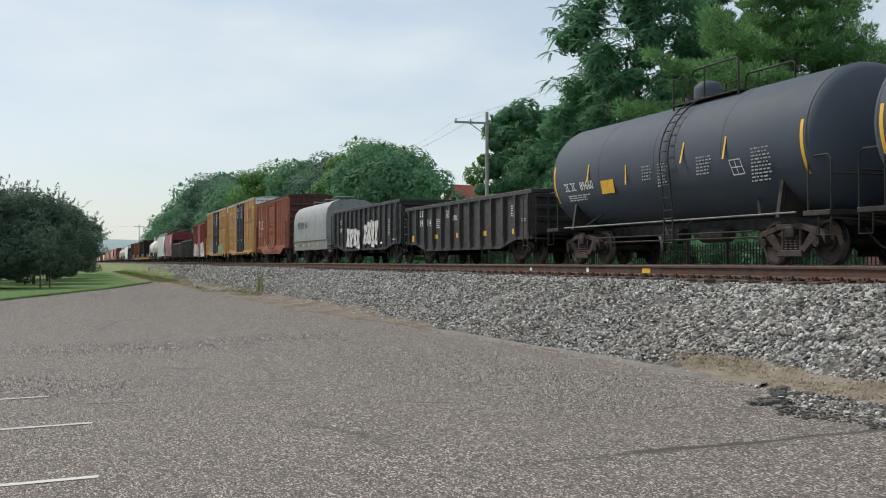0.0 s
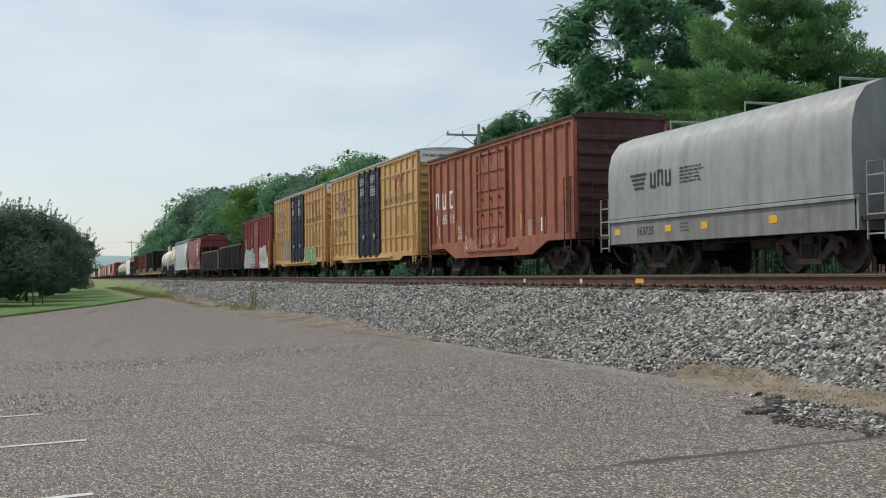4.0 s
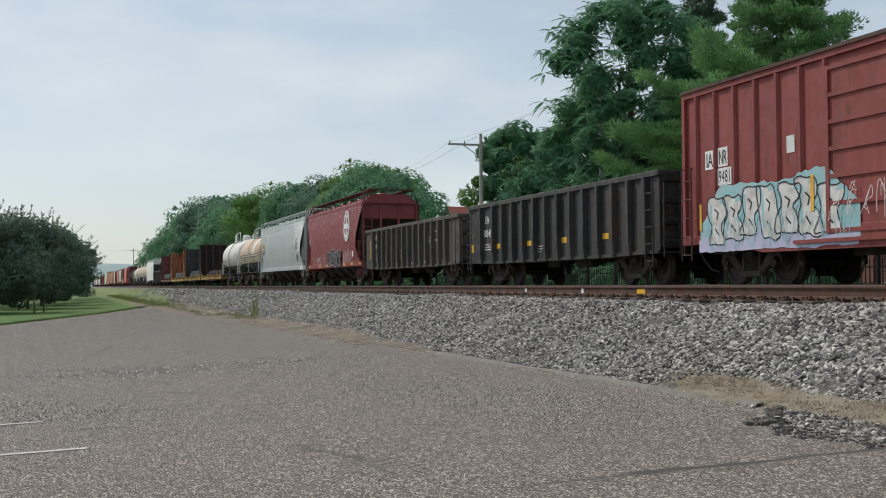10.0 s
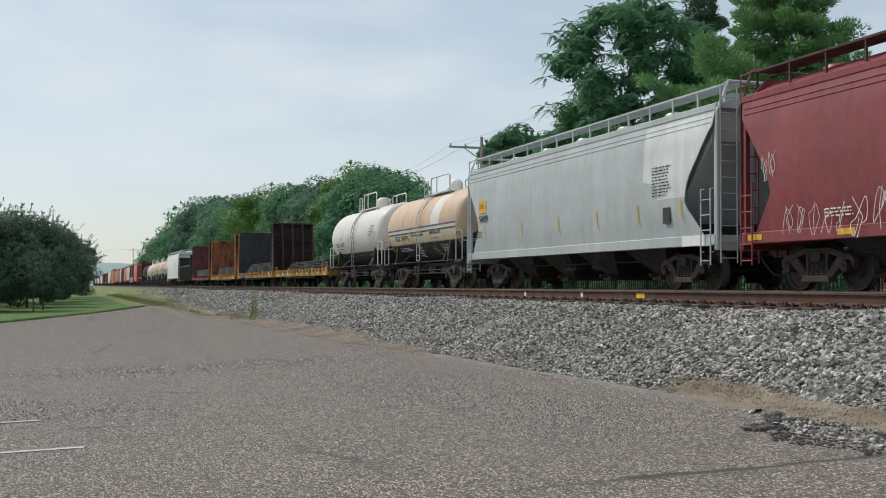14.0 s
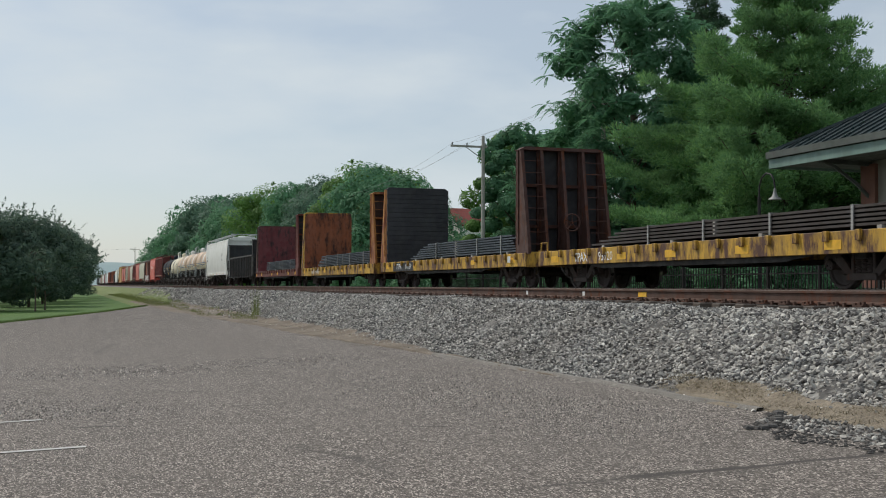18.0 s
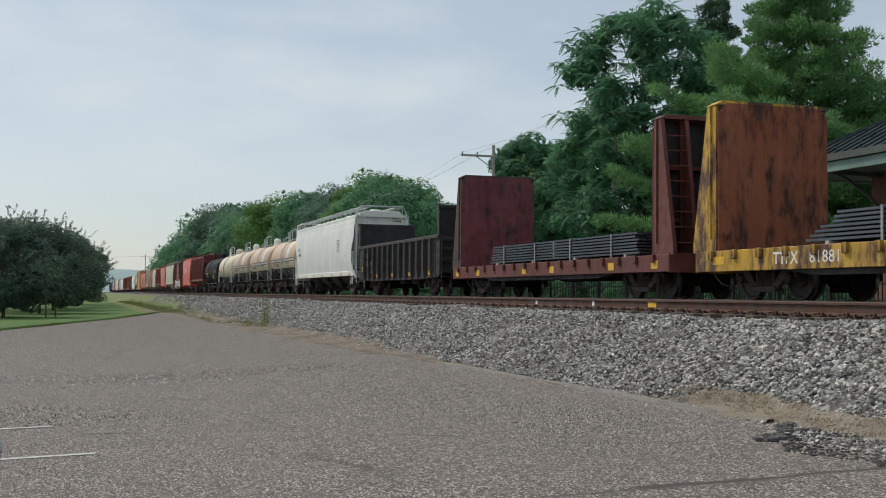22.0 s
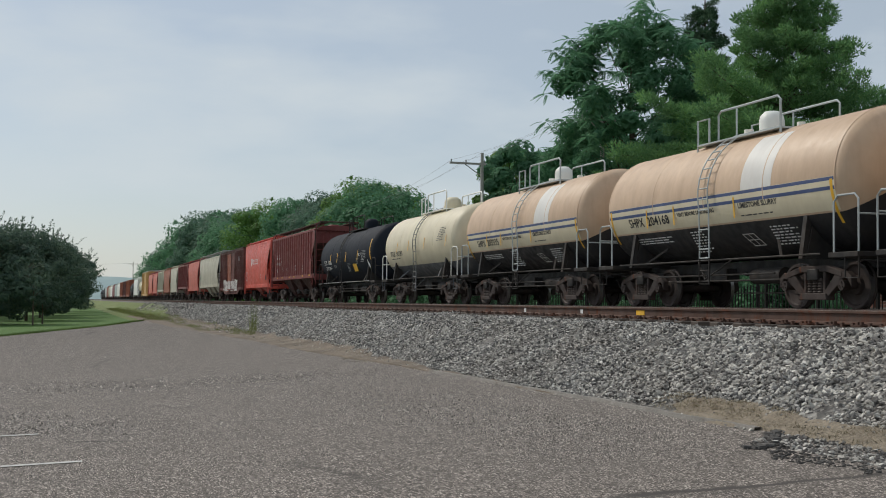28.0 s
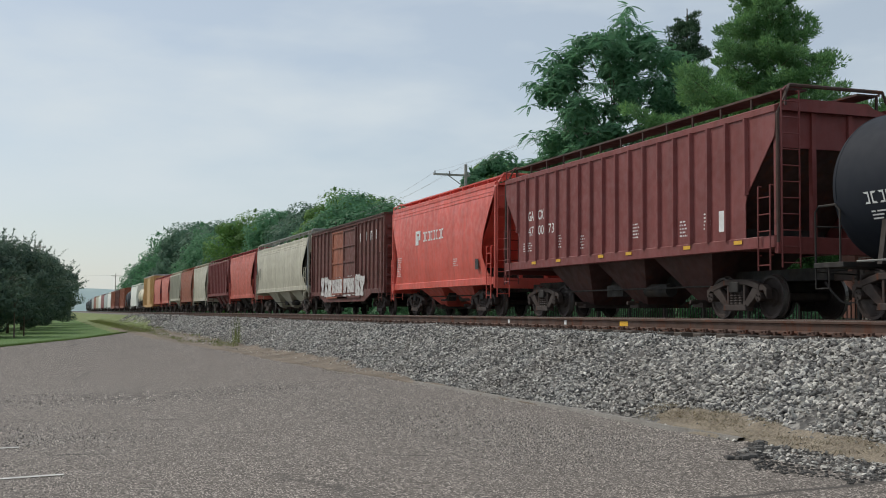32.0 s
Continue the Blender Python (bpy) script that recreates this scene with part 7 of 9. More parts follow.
car, L = box_car("rusted red-brown double-door boxcar with white graffiti", 410.5, 424.7, 4.5, 0.95, 0.6, RUSTBOX, spread(-6.6, -2.6, 7) + spread(2.5, 6.6, 6), (-2.4, 2.25), fish=1.2, ribs=7, roof=DARKRUST_SHADE)
slide_door(car, -2.35, -0.05, 0.95, 4.1, RUSTBOX, 4, 0)
slide_door(car, 0.0, 2.2, 0.95, 4.1, OXIDE, 4, 0)
graffiti(car, side_at(4.6, 1.95, -1.52), 8.6, 1.15, TAGWHITE, RUSTBOX, 11, 31, "faded white graffiti along the sill")
for k, y in enumerate(spread(-2.9, -5.6, 4)):
    blocks(car, side_at(y, 3.3, -1.44), 0.45, 1, WHITE)

car, L = hopper_car("cream covered hopper with sloped outlets", 426.0, 442.0, 4.2, 4.72, 1.35, CREAM, outlets=3, chutes=2, dark_end=UNDER, walk_mat=PIPEGREY)
dashes(car, side_at(6.6, 3.0, -1.54), 0.7, 0.8, 3, INK, 181)
hopper_car("faded pinkish red covered hopper", 443.0, 454.2, 4.2, 4.6, 1.1, PINKRED, outlets=2, dark_end=MAROON)
hopper_car("dull red ribbed covered hopper", 455.2, 467.2, 4.2, 4.62, 1.42, GACRED, ribbed=True, outlets=3, chutes=2)
hopper_car("cream covered hopper with rust stains", 468.0, 478.0, 4.2, 4.6, 1.1, CREAM, outlets=2)
hopper_car("brick-red covered hopper with curved sides", 479.0, 489.3, 4.2, 4.6, 1.1, OXIDE, outlets=2)
hopper_car("tan ribbed covered hopper", 490.2, 501.0, 4.2, 4.6, 1.3, CREAM, ribbed=True, outlets=2, chutes=2)
hopper_car("faded pinkish red covered hopper", 502.0, 511.5, 4.2, 4.6, 1.1, PINKRED, outlets=2, dark_end=MAROON)
hopper_car("faded pinkish red covered hopper", 512.4, 522.0, 4.2, 4.6, 1.1, PINKRED, outlets=2, dark_end=MAROON)
box_car("tall yellow boxcar far down the train", 523.2, 540.0, 5.2, 0.86, 0.7, YELLOW, spread(-7.2, -2.8, 5) + spread(2.8, 7.2, 5), (-2, 2), roof=ROOFZINC, ribs=6)
tank_car("cream tank car far down the train", 542.0, 551.5, 1.42, 2.5, CREAMTANK, BLACK, 1.8)
hopper_car("white covered hopper far down the train", 553.5, 568.0, 4.1, 4.6, 1.0, HOPWHITE, outlets=3)
tank_car("black tank car far down the train", 570.5, 583.0, 1.45, 2.5, NAVYTANK)
for k, (m_, n_) in enumerate(((OXIDE, "oxide-red"), (RUSTBOX, "red-brown"), (OXIDE, "oxide-red"))):
    box_car(n_ + " boxcar far down the train", 585.5 + 16.5 * k, 600.5 + 16.5 * k, 4.6, 0.95, 0.7, m_, spread(-6.6, 6.6, 8), (-1.4, 1.4), ribs=5)
for k, (m_, n_) in enumerate(((HOPWHITE, "white"), (HOPGREY, "light grey"), (MAROON, "maroon"), (HOPWHITE, "white"), (CREAM, "cream"), (OXIDE, "brick-red"), (HOPGREY, "light grey"))):
    hopper_car(n_ + " covered hopper far down the train", 635.0 + 17.5 * k, 651.0 + 17.5 * k, 4.1, 4.6, 1.0, m_, outlets=3)
for k in range(4):
    tank_car("black tank car far down the train", 758.6 + 16 * k, 771.0 + 16 * k, 1.45, 2.5, NAVYTANK)

# close the couplings: each coupler reaches to the middle of the gap
ENDS = {}
for c_, s_, h_, o_ in COUPLED:
    ENDS.setdefault(c_, {})[s_] = (h_, o_)
line = sorted(((mid, c_) for c_, mid in TRAIN if c_ in ENDS), key=lambda q: q[0])
for (m0, c0), (m1, c1) in zip(line, line[1:]):
    gap = (m1 - ENDS[c1][-1][0]) - (m0 + ENDS[c0][1][0])
    for s_, c_ in ((1, c0), (-1, c1)):
        h_, o_ = ENDS[c_][s_]
        o_.location.y = s_ * (h_ + gap / 2 - 0.6)

# ---- trees, bushes and weeds ----
def leaves(centres, radii, per, size, r, flat=0.0, shell=0.8, slim=0.7, wild=0.22):
    """Small pointed leaves scattered through ellipsoid clumps; flat turns them level."""
    n = len(centres) * per
    d = r.normal(size=(n, 3))
    d /= np.linalg.norm(d, axis=1, keepdims=True)
    k = np.repeat(np.arange(len(centres)), per)
    rad = shell + (1 - shell) * r.uniform(0, 1, (n, 1)) ** 0.5
    p = centres[k] + d * radii[k] * rad * r.uniform(0.85, 1.06, (n, 1))
    nrm = d * (1.3 - wild) + r.normal(size=(n, 3)) * wild + np.array([0, 0, 0.45 + flat * 2.5])
    nrm /= np.linalg.norm(nrm, axis=1, keepdims=True)
    t = np.cross(nrm, r.normal(size=(n, 3)))
    t /= np.linalg.norm(t, axis=1, keepdims=True) + 1e-9
    b = np.cross(nrm, t)
    s = size * r.uniform(0.6, 1.3, (n, 1))
    v = np.stack([p - t * s * 0.5 - b * s * slim * 0.5, p - t * s * 0.4 + b * s * slim * 0.5, p + t * s * 0.6 - nrm * s * 0.12], 1).reshape(-1, 3)
    return v, np.arange(n * 3).reshape(-1, 3)


def shoots(spots, ways, length, per, size, r):
    """Leafy shoots: leaves strung along thin twigs from each spot."""
    n = len(spots) * per
    k = np.repeat(np.arange(len(spots)), per)
    q = r.uniform(0, 1, (n, 1))
    ln = (length * r.uniform(0.5, 1.2, len(spots)))[k][:, None]
    p = spots[k] + ways[k] * q * ln + r.normal(size=(n, 3)) * 0.06 * (1.3 - q)
    t = ways[k] * 0.5 + r.normal(size=(n, 3)) * 0.6
    t /= np.linalg.norm(t, axis=1, keepdims=True)
    b = np.cross(t, r.normal(size=(n, 3)))
    b /= np.linalg.norm(b, axis=1, keepdims=True)
    s = size * r.uniform(0.6, 1.2, (n, 1))
    v = np.stack([p - b * s * 0.22, p + b * s * 0.22, p + t * s], 1).reshape(-1, 3)
    return v, np.arange(n * 3).reshape(-1, 3)


def limb(g, p, q, r0, r1, seed=0):
    """A bent, tapering limb."""
    p, q = Vector(p), Vector(q)
    m = (p + q) / 2 + Vector((noise.noise((seed, 1, 0)), noise.noise((seed, 2, 0)), 0.3)) * (q - p).length * 0.15
    g.rod(p, m, r0, 7, (r0 + r1) / 2, cap=False)
    g.rod(m, q, (r0 + r1) / 2, 6, r1, cap=False)


def broad_tree(name, label, x, y, h, w, mat, seed, n=46, per=330, leaf=0.30, base=0.22, trunk_r=0.2, clump=0.17, lean=0.0, z=None, twigs=0, twig=0.9):
    r = np.random.default_rng(seed)
    tr = tagged(new(name), label, "tree")
    tr.location = (x, y, lay(x) - 0.1 if z is None else z)
    cs, rs, lobes = [], [], r.uniform(0, 6.28, 3)
    for k in range(n):
        u = base + (1 - base) * (k + 0.5) / n
        prof = math.sqrt(max(0.02, 1 - ((u - 0.52) / 0.50) ** 2)) if u > 0.52 else math.sqrt(max(0.05, 1 - ((0.52 - u) / (0.58 - base * 0.5)) ** 2))
        a = k * 2.399 + r.uniform(-0.5, 0.5)
        prof *= 1 + 0.13 * math.sin(2 * a + lobes[0] + u * 5) + 0.09 * math.sin(3 * a + lobes[1] - u * 7)
        d = w / 2 * prof * r.uniform(0.25, 1.1) ** 0.55
        cs.append((d * math.cos(a) + lean * u * h, d * math.sin(a), u * h - w * clump * 0.5))
        s = w * clump * r.uniform(0.6, 1.3)
        rs.append((s, s, s * 0.7))
    cs, rs = np.array(cs), np.array(rs)
    v, f = leaves(cs, rs, per, leaf, r)
    if twigs:
        pick = r.integers(n // 3, n, twigs)
        way = (cs[pick] - np.array((lean * h * 0.4, 0, h * 0.42))) / h + r.normal(size=(twigs, 3)) * 0.18 + (0, 0, 0.25)
        way /= np.linalg.norm(way, axis=1, keepdims=True)
        v2, f2 = shoots(cs[pick] + way * rs[pick] * 0.8, way, twig, 26, leaf * 1.1, r)
        v, f = np.concatenate([v, v2]), np.concatenate([f, f2 + len(v)])
    part("crown", raw_mesh("crown", v, f, mat), None, tr)
    g = G()
    top = Vector((lean * h * 0.8, 0, h * 0.8))
    g.rod((0, 0, -0.2), (lean * h * 0.3, 0, h * 0.3), trunk_r, 9, trunk_r * 0.75, cap=False)
    g.rod((lean * h * 0.3, 0, h * 0.3), top, trunk_r * 0.75, 8, trunk_r * 0.15, cap=False)
    for k in range(0, n, 2):
        u = max(0.14, cs[k][2] / h * 0.72)
        limb(g, (lean * h * u, 0, h * u), cs[k], trunk_r * 0.35 * (1.1 - u), 0.015, seed + k)
    part("trunk", g, BARK, tr, smooth=50)
    return tr


def needles(centres, ways, radius, per, length, wide, r):
    """Soft needle tufts: thin needles that fan up and outwards from each pad."""
    n = len(centres) * per
    k = np.repeat(np.arange(len(centres)), per)
    d = r.normal(size=(n, 3))
    d /= np.linalg.norm(d, axis=1, keepdims=True)
    rad = radius[k][:, None]
    p = centres[k] + d * rad * np.array((1, 1, 0.62)) * r.uniform(0.3, 1, (n, 1))
    t = d * 0.9 + ways[k] * 0.25 + np.array((0, 0, 0.6)) + r.normal(size=(n, 3)) * 0.3
    t /= np.linalg.norm(t, axis=1, keepdims=True)
    b = np.cross(t, r.normal(size=(n, 3)))
    b /= np.linalg.norm(b, axis=1, keepdims=True)
    s = length * r.uniform(0.6, 1.2, (n, 1))
    v = np.stack([p - b * wide / 2, p + b * wide / 2, p + t * s], 1).reshape(-1, 3)
    return v, np.arange(n * 3).reshape(-1, 3)


def pine_tree(label, x, y, h, w, seed, levels=17, arms=8, pad=0.44, per=130, needle=0.18, wide=0.06, full=0.62, mat=None, ragged_=0.4, low=0.1, power=1.65, thin=(0.0, 0.0)):
    """A conifer in tiers: level limbs with side twigs, each twig set with needle pads."""
    r = np.random.default_rng(seed)
    tr = tagged(new("pine_tree"), label, "tree")
    tr.location = (x, y, lay(x) - 0.1)
    g = G()
    g.rod((0, 0, -0.2), (0.1, 0, h * 0.5), 0.3, 9, 0.2, cap=False)
    g.rod((0.1, 0, h * 0.5), (0, 0, h), 0.2, 8, 0.03, cap=False)
    cs, ws, rs = [], [], []
    for k in range(levels):
        u = low + (0.97 - low) * (k + 0.5) / levels
        reach = w / 2 * min(1.0, (1.0 - u) / full) ** power + 0.35
        for j in range(arms):
            a = j * 2 * math.pi / arms + k * 1.1 + r.uniform(-0.4, 0.4)
            ln = reach * r.uniform(1 - ragged_, 1.1) * (1 - thin[1] * max(0.0, math.cos(a - thin[0])))
            z0 = u * h + r.uniform(-0.55, 0.55)
            ca, sa = math.cos(a), math.sin(a)
            up = r.uniform(-0.05, 0.34)
            def at(q):
                return np.array((ln * q * ca, ln * q * sa, z0 + ln * (up * q - 0.22 * q * (1 - q))))
            for q0, q1 in ((0.0, 0.5), (0.5, 0.97)):
                g.rod(at(q0), at(q1), 0.055 * (1.25 - u) * (1.2 - q0), 5, 0.05 * (1.25 - u) * (1.15 - q1), cap=False)
            for q in np.arange(0.3 if ln > 1.5 else 0.15, 1.01, min(0.5, 0.40 / ln)):
                side = ln * 0.34 * (1.08 - q) * r.uniform(0.6, 1.2) + 0.12
                for sgn in (-1, 1):
                    for e in ((0.35, 1.0) if side > 0.7 else (1.0,)):
                        out = side * e * sgn
                        c = at(q) + np.array((-sa * out + ca * abs(out) * 0.5, ca * out + sa * abs(out) * 0.5, 0.10 * abs(out) + r.uniform(-0.15, 0.3)))
                        cs.append(c)
                        way = np.array((ca * 0.8 - sa * sgn * 0.5, sa * 0.8 + ca * sgn * 0.5, 0.15))
                        ws.append(way / np.linalg.norm(way))
                        rs.append(pad * r.uniform(0.65, 1.25) * (0.7 + 0.3 * min(1, ln / 3)))
    v, f = needles(np.array(cs), np.array(ws), np.array(rs), per, needle, wide, r)
    part("crown", raw_mesh("crown", v, f, mat or NEEDLE), None, tr)
    part("trunk", g, BARK, tr, smooth=50)
    return tr


def frond_tree(label, x, y, h, w, seed, twigs=7, rosette=10):
    """A broad tree with drooping compound leaves in rosettes at the ends of its twigs."""
    r = np.random.default_rng(seed)
    tr = tagged(new("broadleaf_tree"), label, "tree")
    tr.location = (x, y, lay(x) - 0.1)
    cs, rs, g = [], [], G()
    for k in range(84):
        u = 0.10 + 0.90 * (k + 0.5) / 84
        prof = math.sqrt(max(0.03, 1 - ((u - 0.5) / 0.52) ** 2))
        a = k * 2.399 + r.uniform(-0.5, 0.5)
        prof *= 1 + 0.16 * math.sin(2 * a + u * 9) + 0.1 * math.sin(3 * a - u * 13)
        d = w / 2 * prof * r.uniform(0.2, 1.08) ** 0.5
        cs.append((d * math.cos(a), d * math.sin(a), u * h - 0.4))
        s = w * 0.135 * r.uniform(0.7, 1.25)
        rs.append((s, s, s * 0.75))
        if k % 2 == 0:
            limb(g, (0, 0, max(0.14, u * 0.7) * h), cs[-1], 0.1 * (1.15 - u), 0.02, seed + k)
    g.rod((0, 0, -0.2), (0.1, 0, h * 0.4), 0.26, 9, 0.19, cap=False)
    g.rod((0.1, 0, h * 0.4), (0, 0, h * 0.85), 0.19, 8, 0.04, cap=False)
    cs, rs = np.array(cs), np.array(rs)
    v, f = leaves(cs, rs * 0.75, 300, 0.26, r, shell=0.3)
    part("inner_foliage", raw_mesh("inner_foliage", v, f, LEAF_A), None, tr)
    # one compound leaf: pairs of leaflets along a drooping stalk of length 1
    leaflet = []
    for q in np.linspace(0.2, 1.0, 6):
        for sgn in ((-1, 1) if q < 0.99 else (0,)):
            dx, dy = (0.45, 0.30 * sgn) if sgn else (0.30, 0.0)
            ln = np.hypot(dx, dy)
            ux, uy = dx / ln * 0.30, dy / ln * 0.30
            px, py = -uy * 0.27, ux * 0.27
            z = -0.40 * q * q
            leaflet.append([(q, 0, z), (q + ux * 0.45 + px, uy * 0.45 + py, z - 0.02), (q + ux, uy, z - 0.11), (q + ux * 0.45 - px, uy * 0.45 - py, z - 0.02)])
    leaflet = np.array(leaflet)
    m = len(cs) * twigs
    k = np.repeat(np.arange(len(cs)), twigs)
    d = r.normal(size=(m, 3)) + (0, 0, 0.25)
    d /= np.linalg.norm(d, axis=1, keepdims=True)
    ends = cs[k] + d * rs[k] * r.uniform(0.75, 1.25, (m, 1))
    n = m * rosette
    o = ends[np.repeat(np.arange(m), rosette)]
    ang = np.tile(np.arange(rosette) * 2.399, m) + r.uniform(0, 6.28, m).repeat(rosette)
    pitch = r.uniform(-0.55, 0.6, n)
    fx = np.stack([np.cos(ang) * np.cos(pitch), np.sin(ang) * np.cos(pitch), np.sin(pitch)], 1)
    fy = np.stack([-np.sin(ang), np.cos(ang), np.zeros(n)], 1)
    fz = np.cross(fx, fy)
    s = r.uniform(0.38, 0.72, n)
    v = o[:, None, None, :] + s[:, None, None, None] * (leaflet[None, :, :, 0:1] * fx[:, None, None, :] + leaflet[None, :, :, 1:2] * fy[:, None, None, :] + leaflet[None, :, :, 2:3] * fz[:, None, None, :])
    part("crown", raw_mesh("crown", v.reshape(-1, 3), np.arange(n * len(leaflet) * 4).reshape(-1, 4), LEAF_A), None, tr)
    part("trunk", g, BARK, tr, smooth=50)
    return tr


frond_tree("tall broadleaf tree with drooping compound leaves behind the fence", 26.9, 51.0, 15.6, 8.8, 11)
pine_tree("tall white pine with layered blue-green branches", 28.8, 40.7, 17.6, 14.6, 21, thin=(-0.61, 0.17))
pine_tree("dark spruce behind the other trees", 36.1, 59.0, 19.4, 8.4, 22, 27, 7, 0.34, 90, 0.2, 0.05, 0.9, SPRUCE, 0.3, power=0.85)
broad_tree("broadleaf_tree", "rounded green tree beside the station", 37.5, 43.0, 11.0, 8.0, LEAF_B, 31, 50, 480, 0.24, clump=0.14)
for x, y, h, w, m_, text in ((27.4, 67.5, 11.2, 5.0, LEAF_A, "vine-covered tree beside the utility pole"), (29.5, 73.0, 11.8, 6.0, LEAF_B, "leafy tree behind the utility pole"), (31.6, 70.0, 11.4, 6.8, LEAF_A, "leafy tree behind the utility pole"),
                             (29.6, 60.5, 11.8, 6.6, LEAF_A, "shady green tree behind the fence"), (30.5, 52.0, 11.5, 7.5, LEAF_A, "shady green tree behind the fence"), (32.0, 46.5, 8.5, 7.5, LEAF_A, "shady green tree behind the fence")):
    broad_tree("broadleaf_tree", text, x, y, h, w, m_, int(x * 7 + y), 50, 520, 0.24, 0.04, clump=0.17, twigs=20, twig=0.6)

# the long line of trees beyond the tracks, from a few grown ones
r_ = random.Random(5)
near_kinds = [broad_tree("broadleaf_tree", "full green tree in the line beyond the tracks", 29.5, 98.0 + 9 * k, (11.4, 12.6, 13.2, 12.8, 12.4)[k], 10.5, m_, 40 + k, 44, 560, 0.32, 0.04, 0.24, 0.185, twigs=10, twig=0.5)
              for k, m_ in enumerate((LEAF_A, LEAF_B, LEAF_D, LEAF_D, LEAF_A))]
far_kinds = [broad_tree("broadleaf_tree", "full green tree in the line beyond the tracks", 30.0, 205.0 + 12 * k, 17.6, 13.0, m_, 50 + k, 40, 290, 0.52, 0.04, 0.3, 0.19, twigs=8, twig=0.8)
             for k, m_ in enumerate((LEAF_D, LEAF_A, LEAF_D))]
for k, o in enumerate(near_kinds + far_kinds):
    tagged(o, group="trees beyond the tracks")
    o.location.z = 0.8
for k, o in enumerate(near_kinds):
    o.location.x = (26.6, 27.8, 31.0, 29.0, 31.5)[k]
k = 0
for y, x, drop in ((117, 31, 0.04), (124, 32.5, 0.0), (134, 30, 0.0), (140, 35, 0.1), (147, 28.5, 0.02), (156, 32, 0.1), (164, 28.5, 0.0), (172, 33, 0.12), (181, 29, 0.03), (191, 32, 0.0), (199, 28, 0.12),
                   (226, 32, 0.0), (238, 29, 0.02), (249, 33, 0.1), (262, 29, 0.0), (277, 32, 0.12), (292, 29, 0.02), (310, 32, 0.2), (330, 30, 0.12), (352, 32, 0.24), (378, 30, 0.15), (408, 33, 0.2), (440, 31, 0.08), (480, 34, 0.1), (530, 36, 0.0), (590, 38, 0.1), (660, 40, 0.0), (740, 44, 0.1)):
    tall = float(np.interp(y, [94, 110, 130, 149, 180, 211, 241, 295, 380, 440, 500, 560, 740], [11.4, 13.3, 13.8, 14.8, 15.2, 17, 20.4, 21, 21, 20, 14.2, 13.8, 14.2])) * (1 - drop)
    src, own = (near_kinds[k % 5], (11.4, 12.6, 13.2, 12.8, 12.4)[k % 5]) if y < 200 else (far_kinds[k % 3], 17.6)
    s = tall / own
    c = copy_thing(src, pose(x, y, 0.8, 0, 0, r_.uniform(0, 360)))
    c.scale = (s * r_.uniform(0.85, 1.1), s * r_.uniform(0.85, 1.1), s)
    k += 1
for y, x, s in ((80, 40, 0.62), (90, 42, 0.72), (91, 26.5, 0.42), (84, 25.2, 0.34), (74, 25, 0.3), (109, 37, 0.46), (104, 38.5, 0.48), (78, 28, 0.3)):
    c = copy_thing(near_kinds[k % 5], pose(x, y, 0.8, 0, 0, r_.uniform(0, 360)))
    c.scale = (s, s, s)
    k += 1

# low growth behind the fence
bush = broad_tree("bush", "dense green bush behind the fence", 23.0, 36.0, 2.6, 3.4, LEAF_A, 60, 18, 230, 0.17, 0.1, 0.05, 0.2)
tagged(bush, category="bush", group="bushes behind the fence")
for k in range(30):
    y = 33 + k * 2.3
    c = copy_thing(bush, pose(22.6 + r_.uniform(-0.6, 2.2) + (3 if y < 42 else 0), y, 0.72, 0, 0, r_.uniform(0, 360)))
    s = r_.uniform(0.7, 1.25)
    c.scale = (s, s, s * r_.uniform(0.7, 1.2))

# trees and shrubs on the grass beyond the car park
for k, (x, y, h, w, m_) in enumerate(((-4.7, 79, 6.3, 6.4, LEAF_E), (-2.9, 92, 6.9, 6.8, LEAF_E), (-2.2, 106, 7.2, 7.2, LEAF_E), (-1.6, 122, 7.6, 7.6, LEAF_E), (-0.9, 140, 8.0, 7.8, LEAF_E), (-0.4, 158, 7.6, 7.6, LEAF_E),
                                      (-9.0, 104, 9.2, 8.0, LEAF_E), (-6.0, 118, 9.0, 8.0, LEAF_E), (-9.5, 84, 8.0, 7.5, LEAF_E))):
    o = broad_tree("shade_tree", "dark low-branched tree on the grass", x, y, h, w, m_, 70 + k, 80, 280, 0.19, 0.18, 0.12, 0.125, z=lay(x) - 0.06, twigs=50, twig=1.2)
    tagged(o, group="trees on the grass")
for x, y, h in ((-2.0, 76.0, 3.2), (-1.5, 80.0, 2.8)):
    broad_tree("young_tree", "slender young tree on the grass", x, y, h, 1.6, LEAF_E, int(y), 14, 90, 0.16, 0.5, 0.06, 0.2, z=lay(x) - 0.06)


def tufts(name, label, spots, mat, per, height, spread_, seed, lean=0.5):
    """Grass or weeds: thin upright blades in tufts."""
    r = np.random.default_rng(seed)
    n = len(spots) * per
    k = np.repeat(np.arange(len(spots)), per)
    p = np.array(spots)[k] + np.concatenate([r.normal(size=(n, 2)) * spread_, np.zeros((n, 1))], 1)
    hgt = height * r.uniform(0.4, 1.2, (n, 1))
    tip = p + np.concatenate([r.normal(size=(n, 2)) * lean, np.ones((n, 1))], 1) * hgt
    side = np.concatenate([r.normal(size=(n, 2)), np.zeros((n, 1))], 1)
    side *= 0.007 / (np.linalg.norm(side, axis=1, keepdims=True) + 1e-9)
    v = np.stack([p - side, p + side, tip], 1).reshape(-1, 3)
    me = raw_mesh(name, v, np.arange(n * 3).reshape(-1, 3), mat)
    return tagged(new(name, me), label, "grass", kind="stuff")


rr = np.random.default_rng(9)


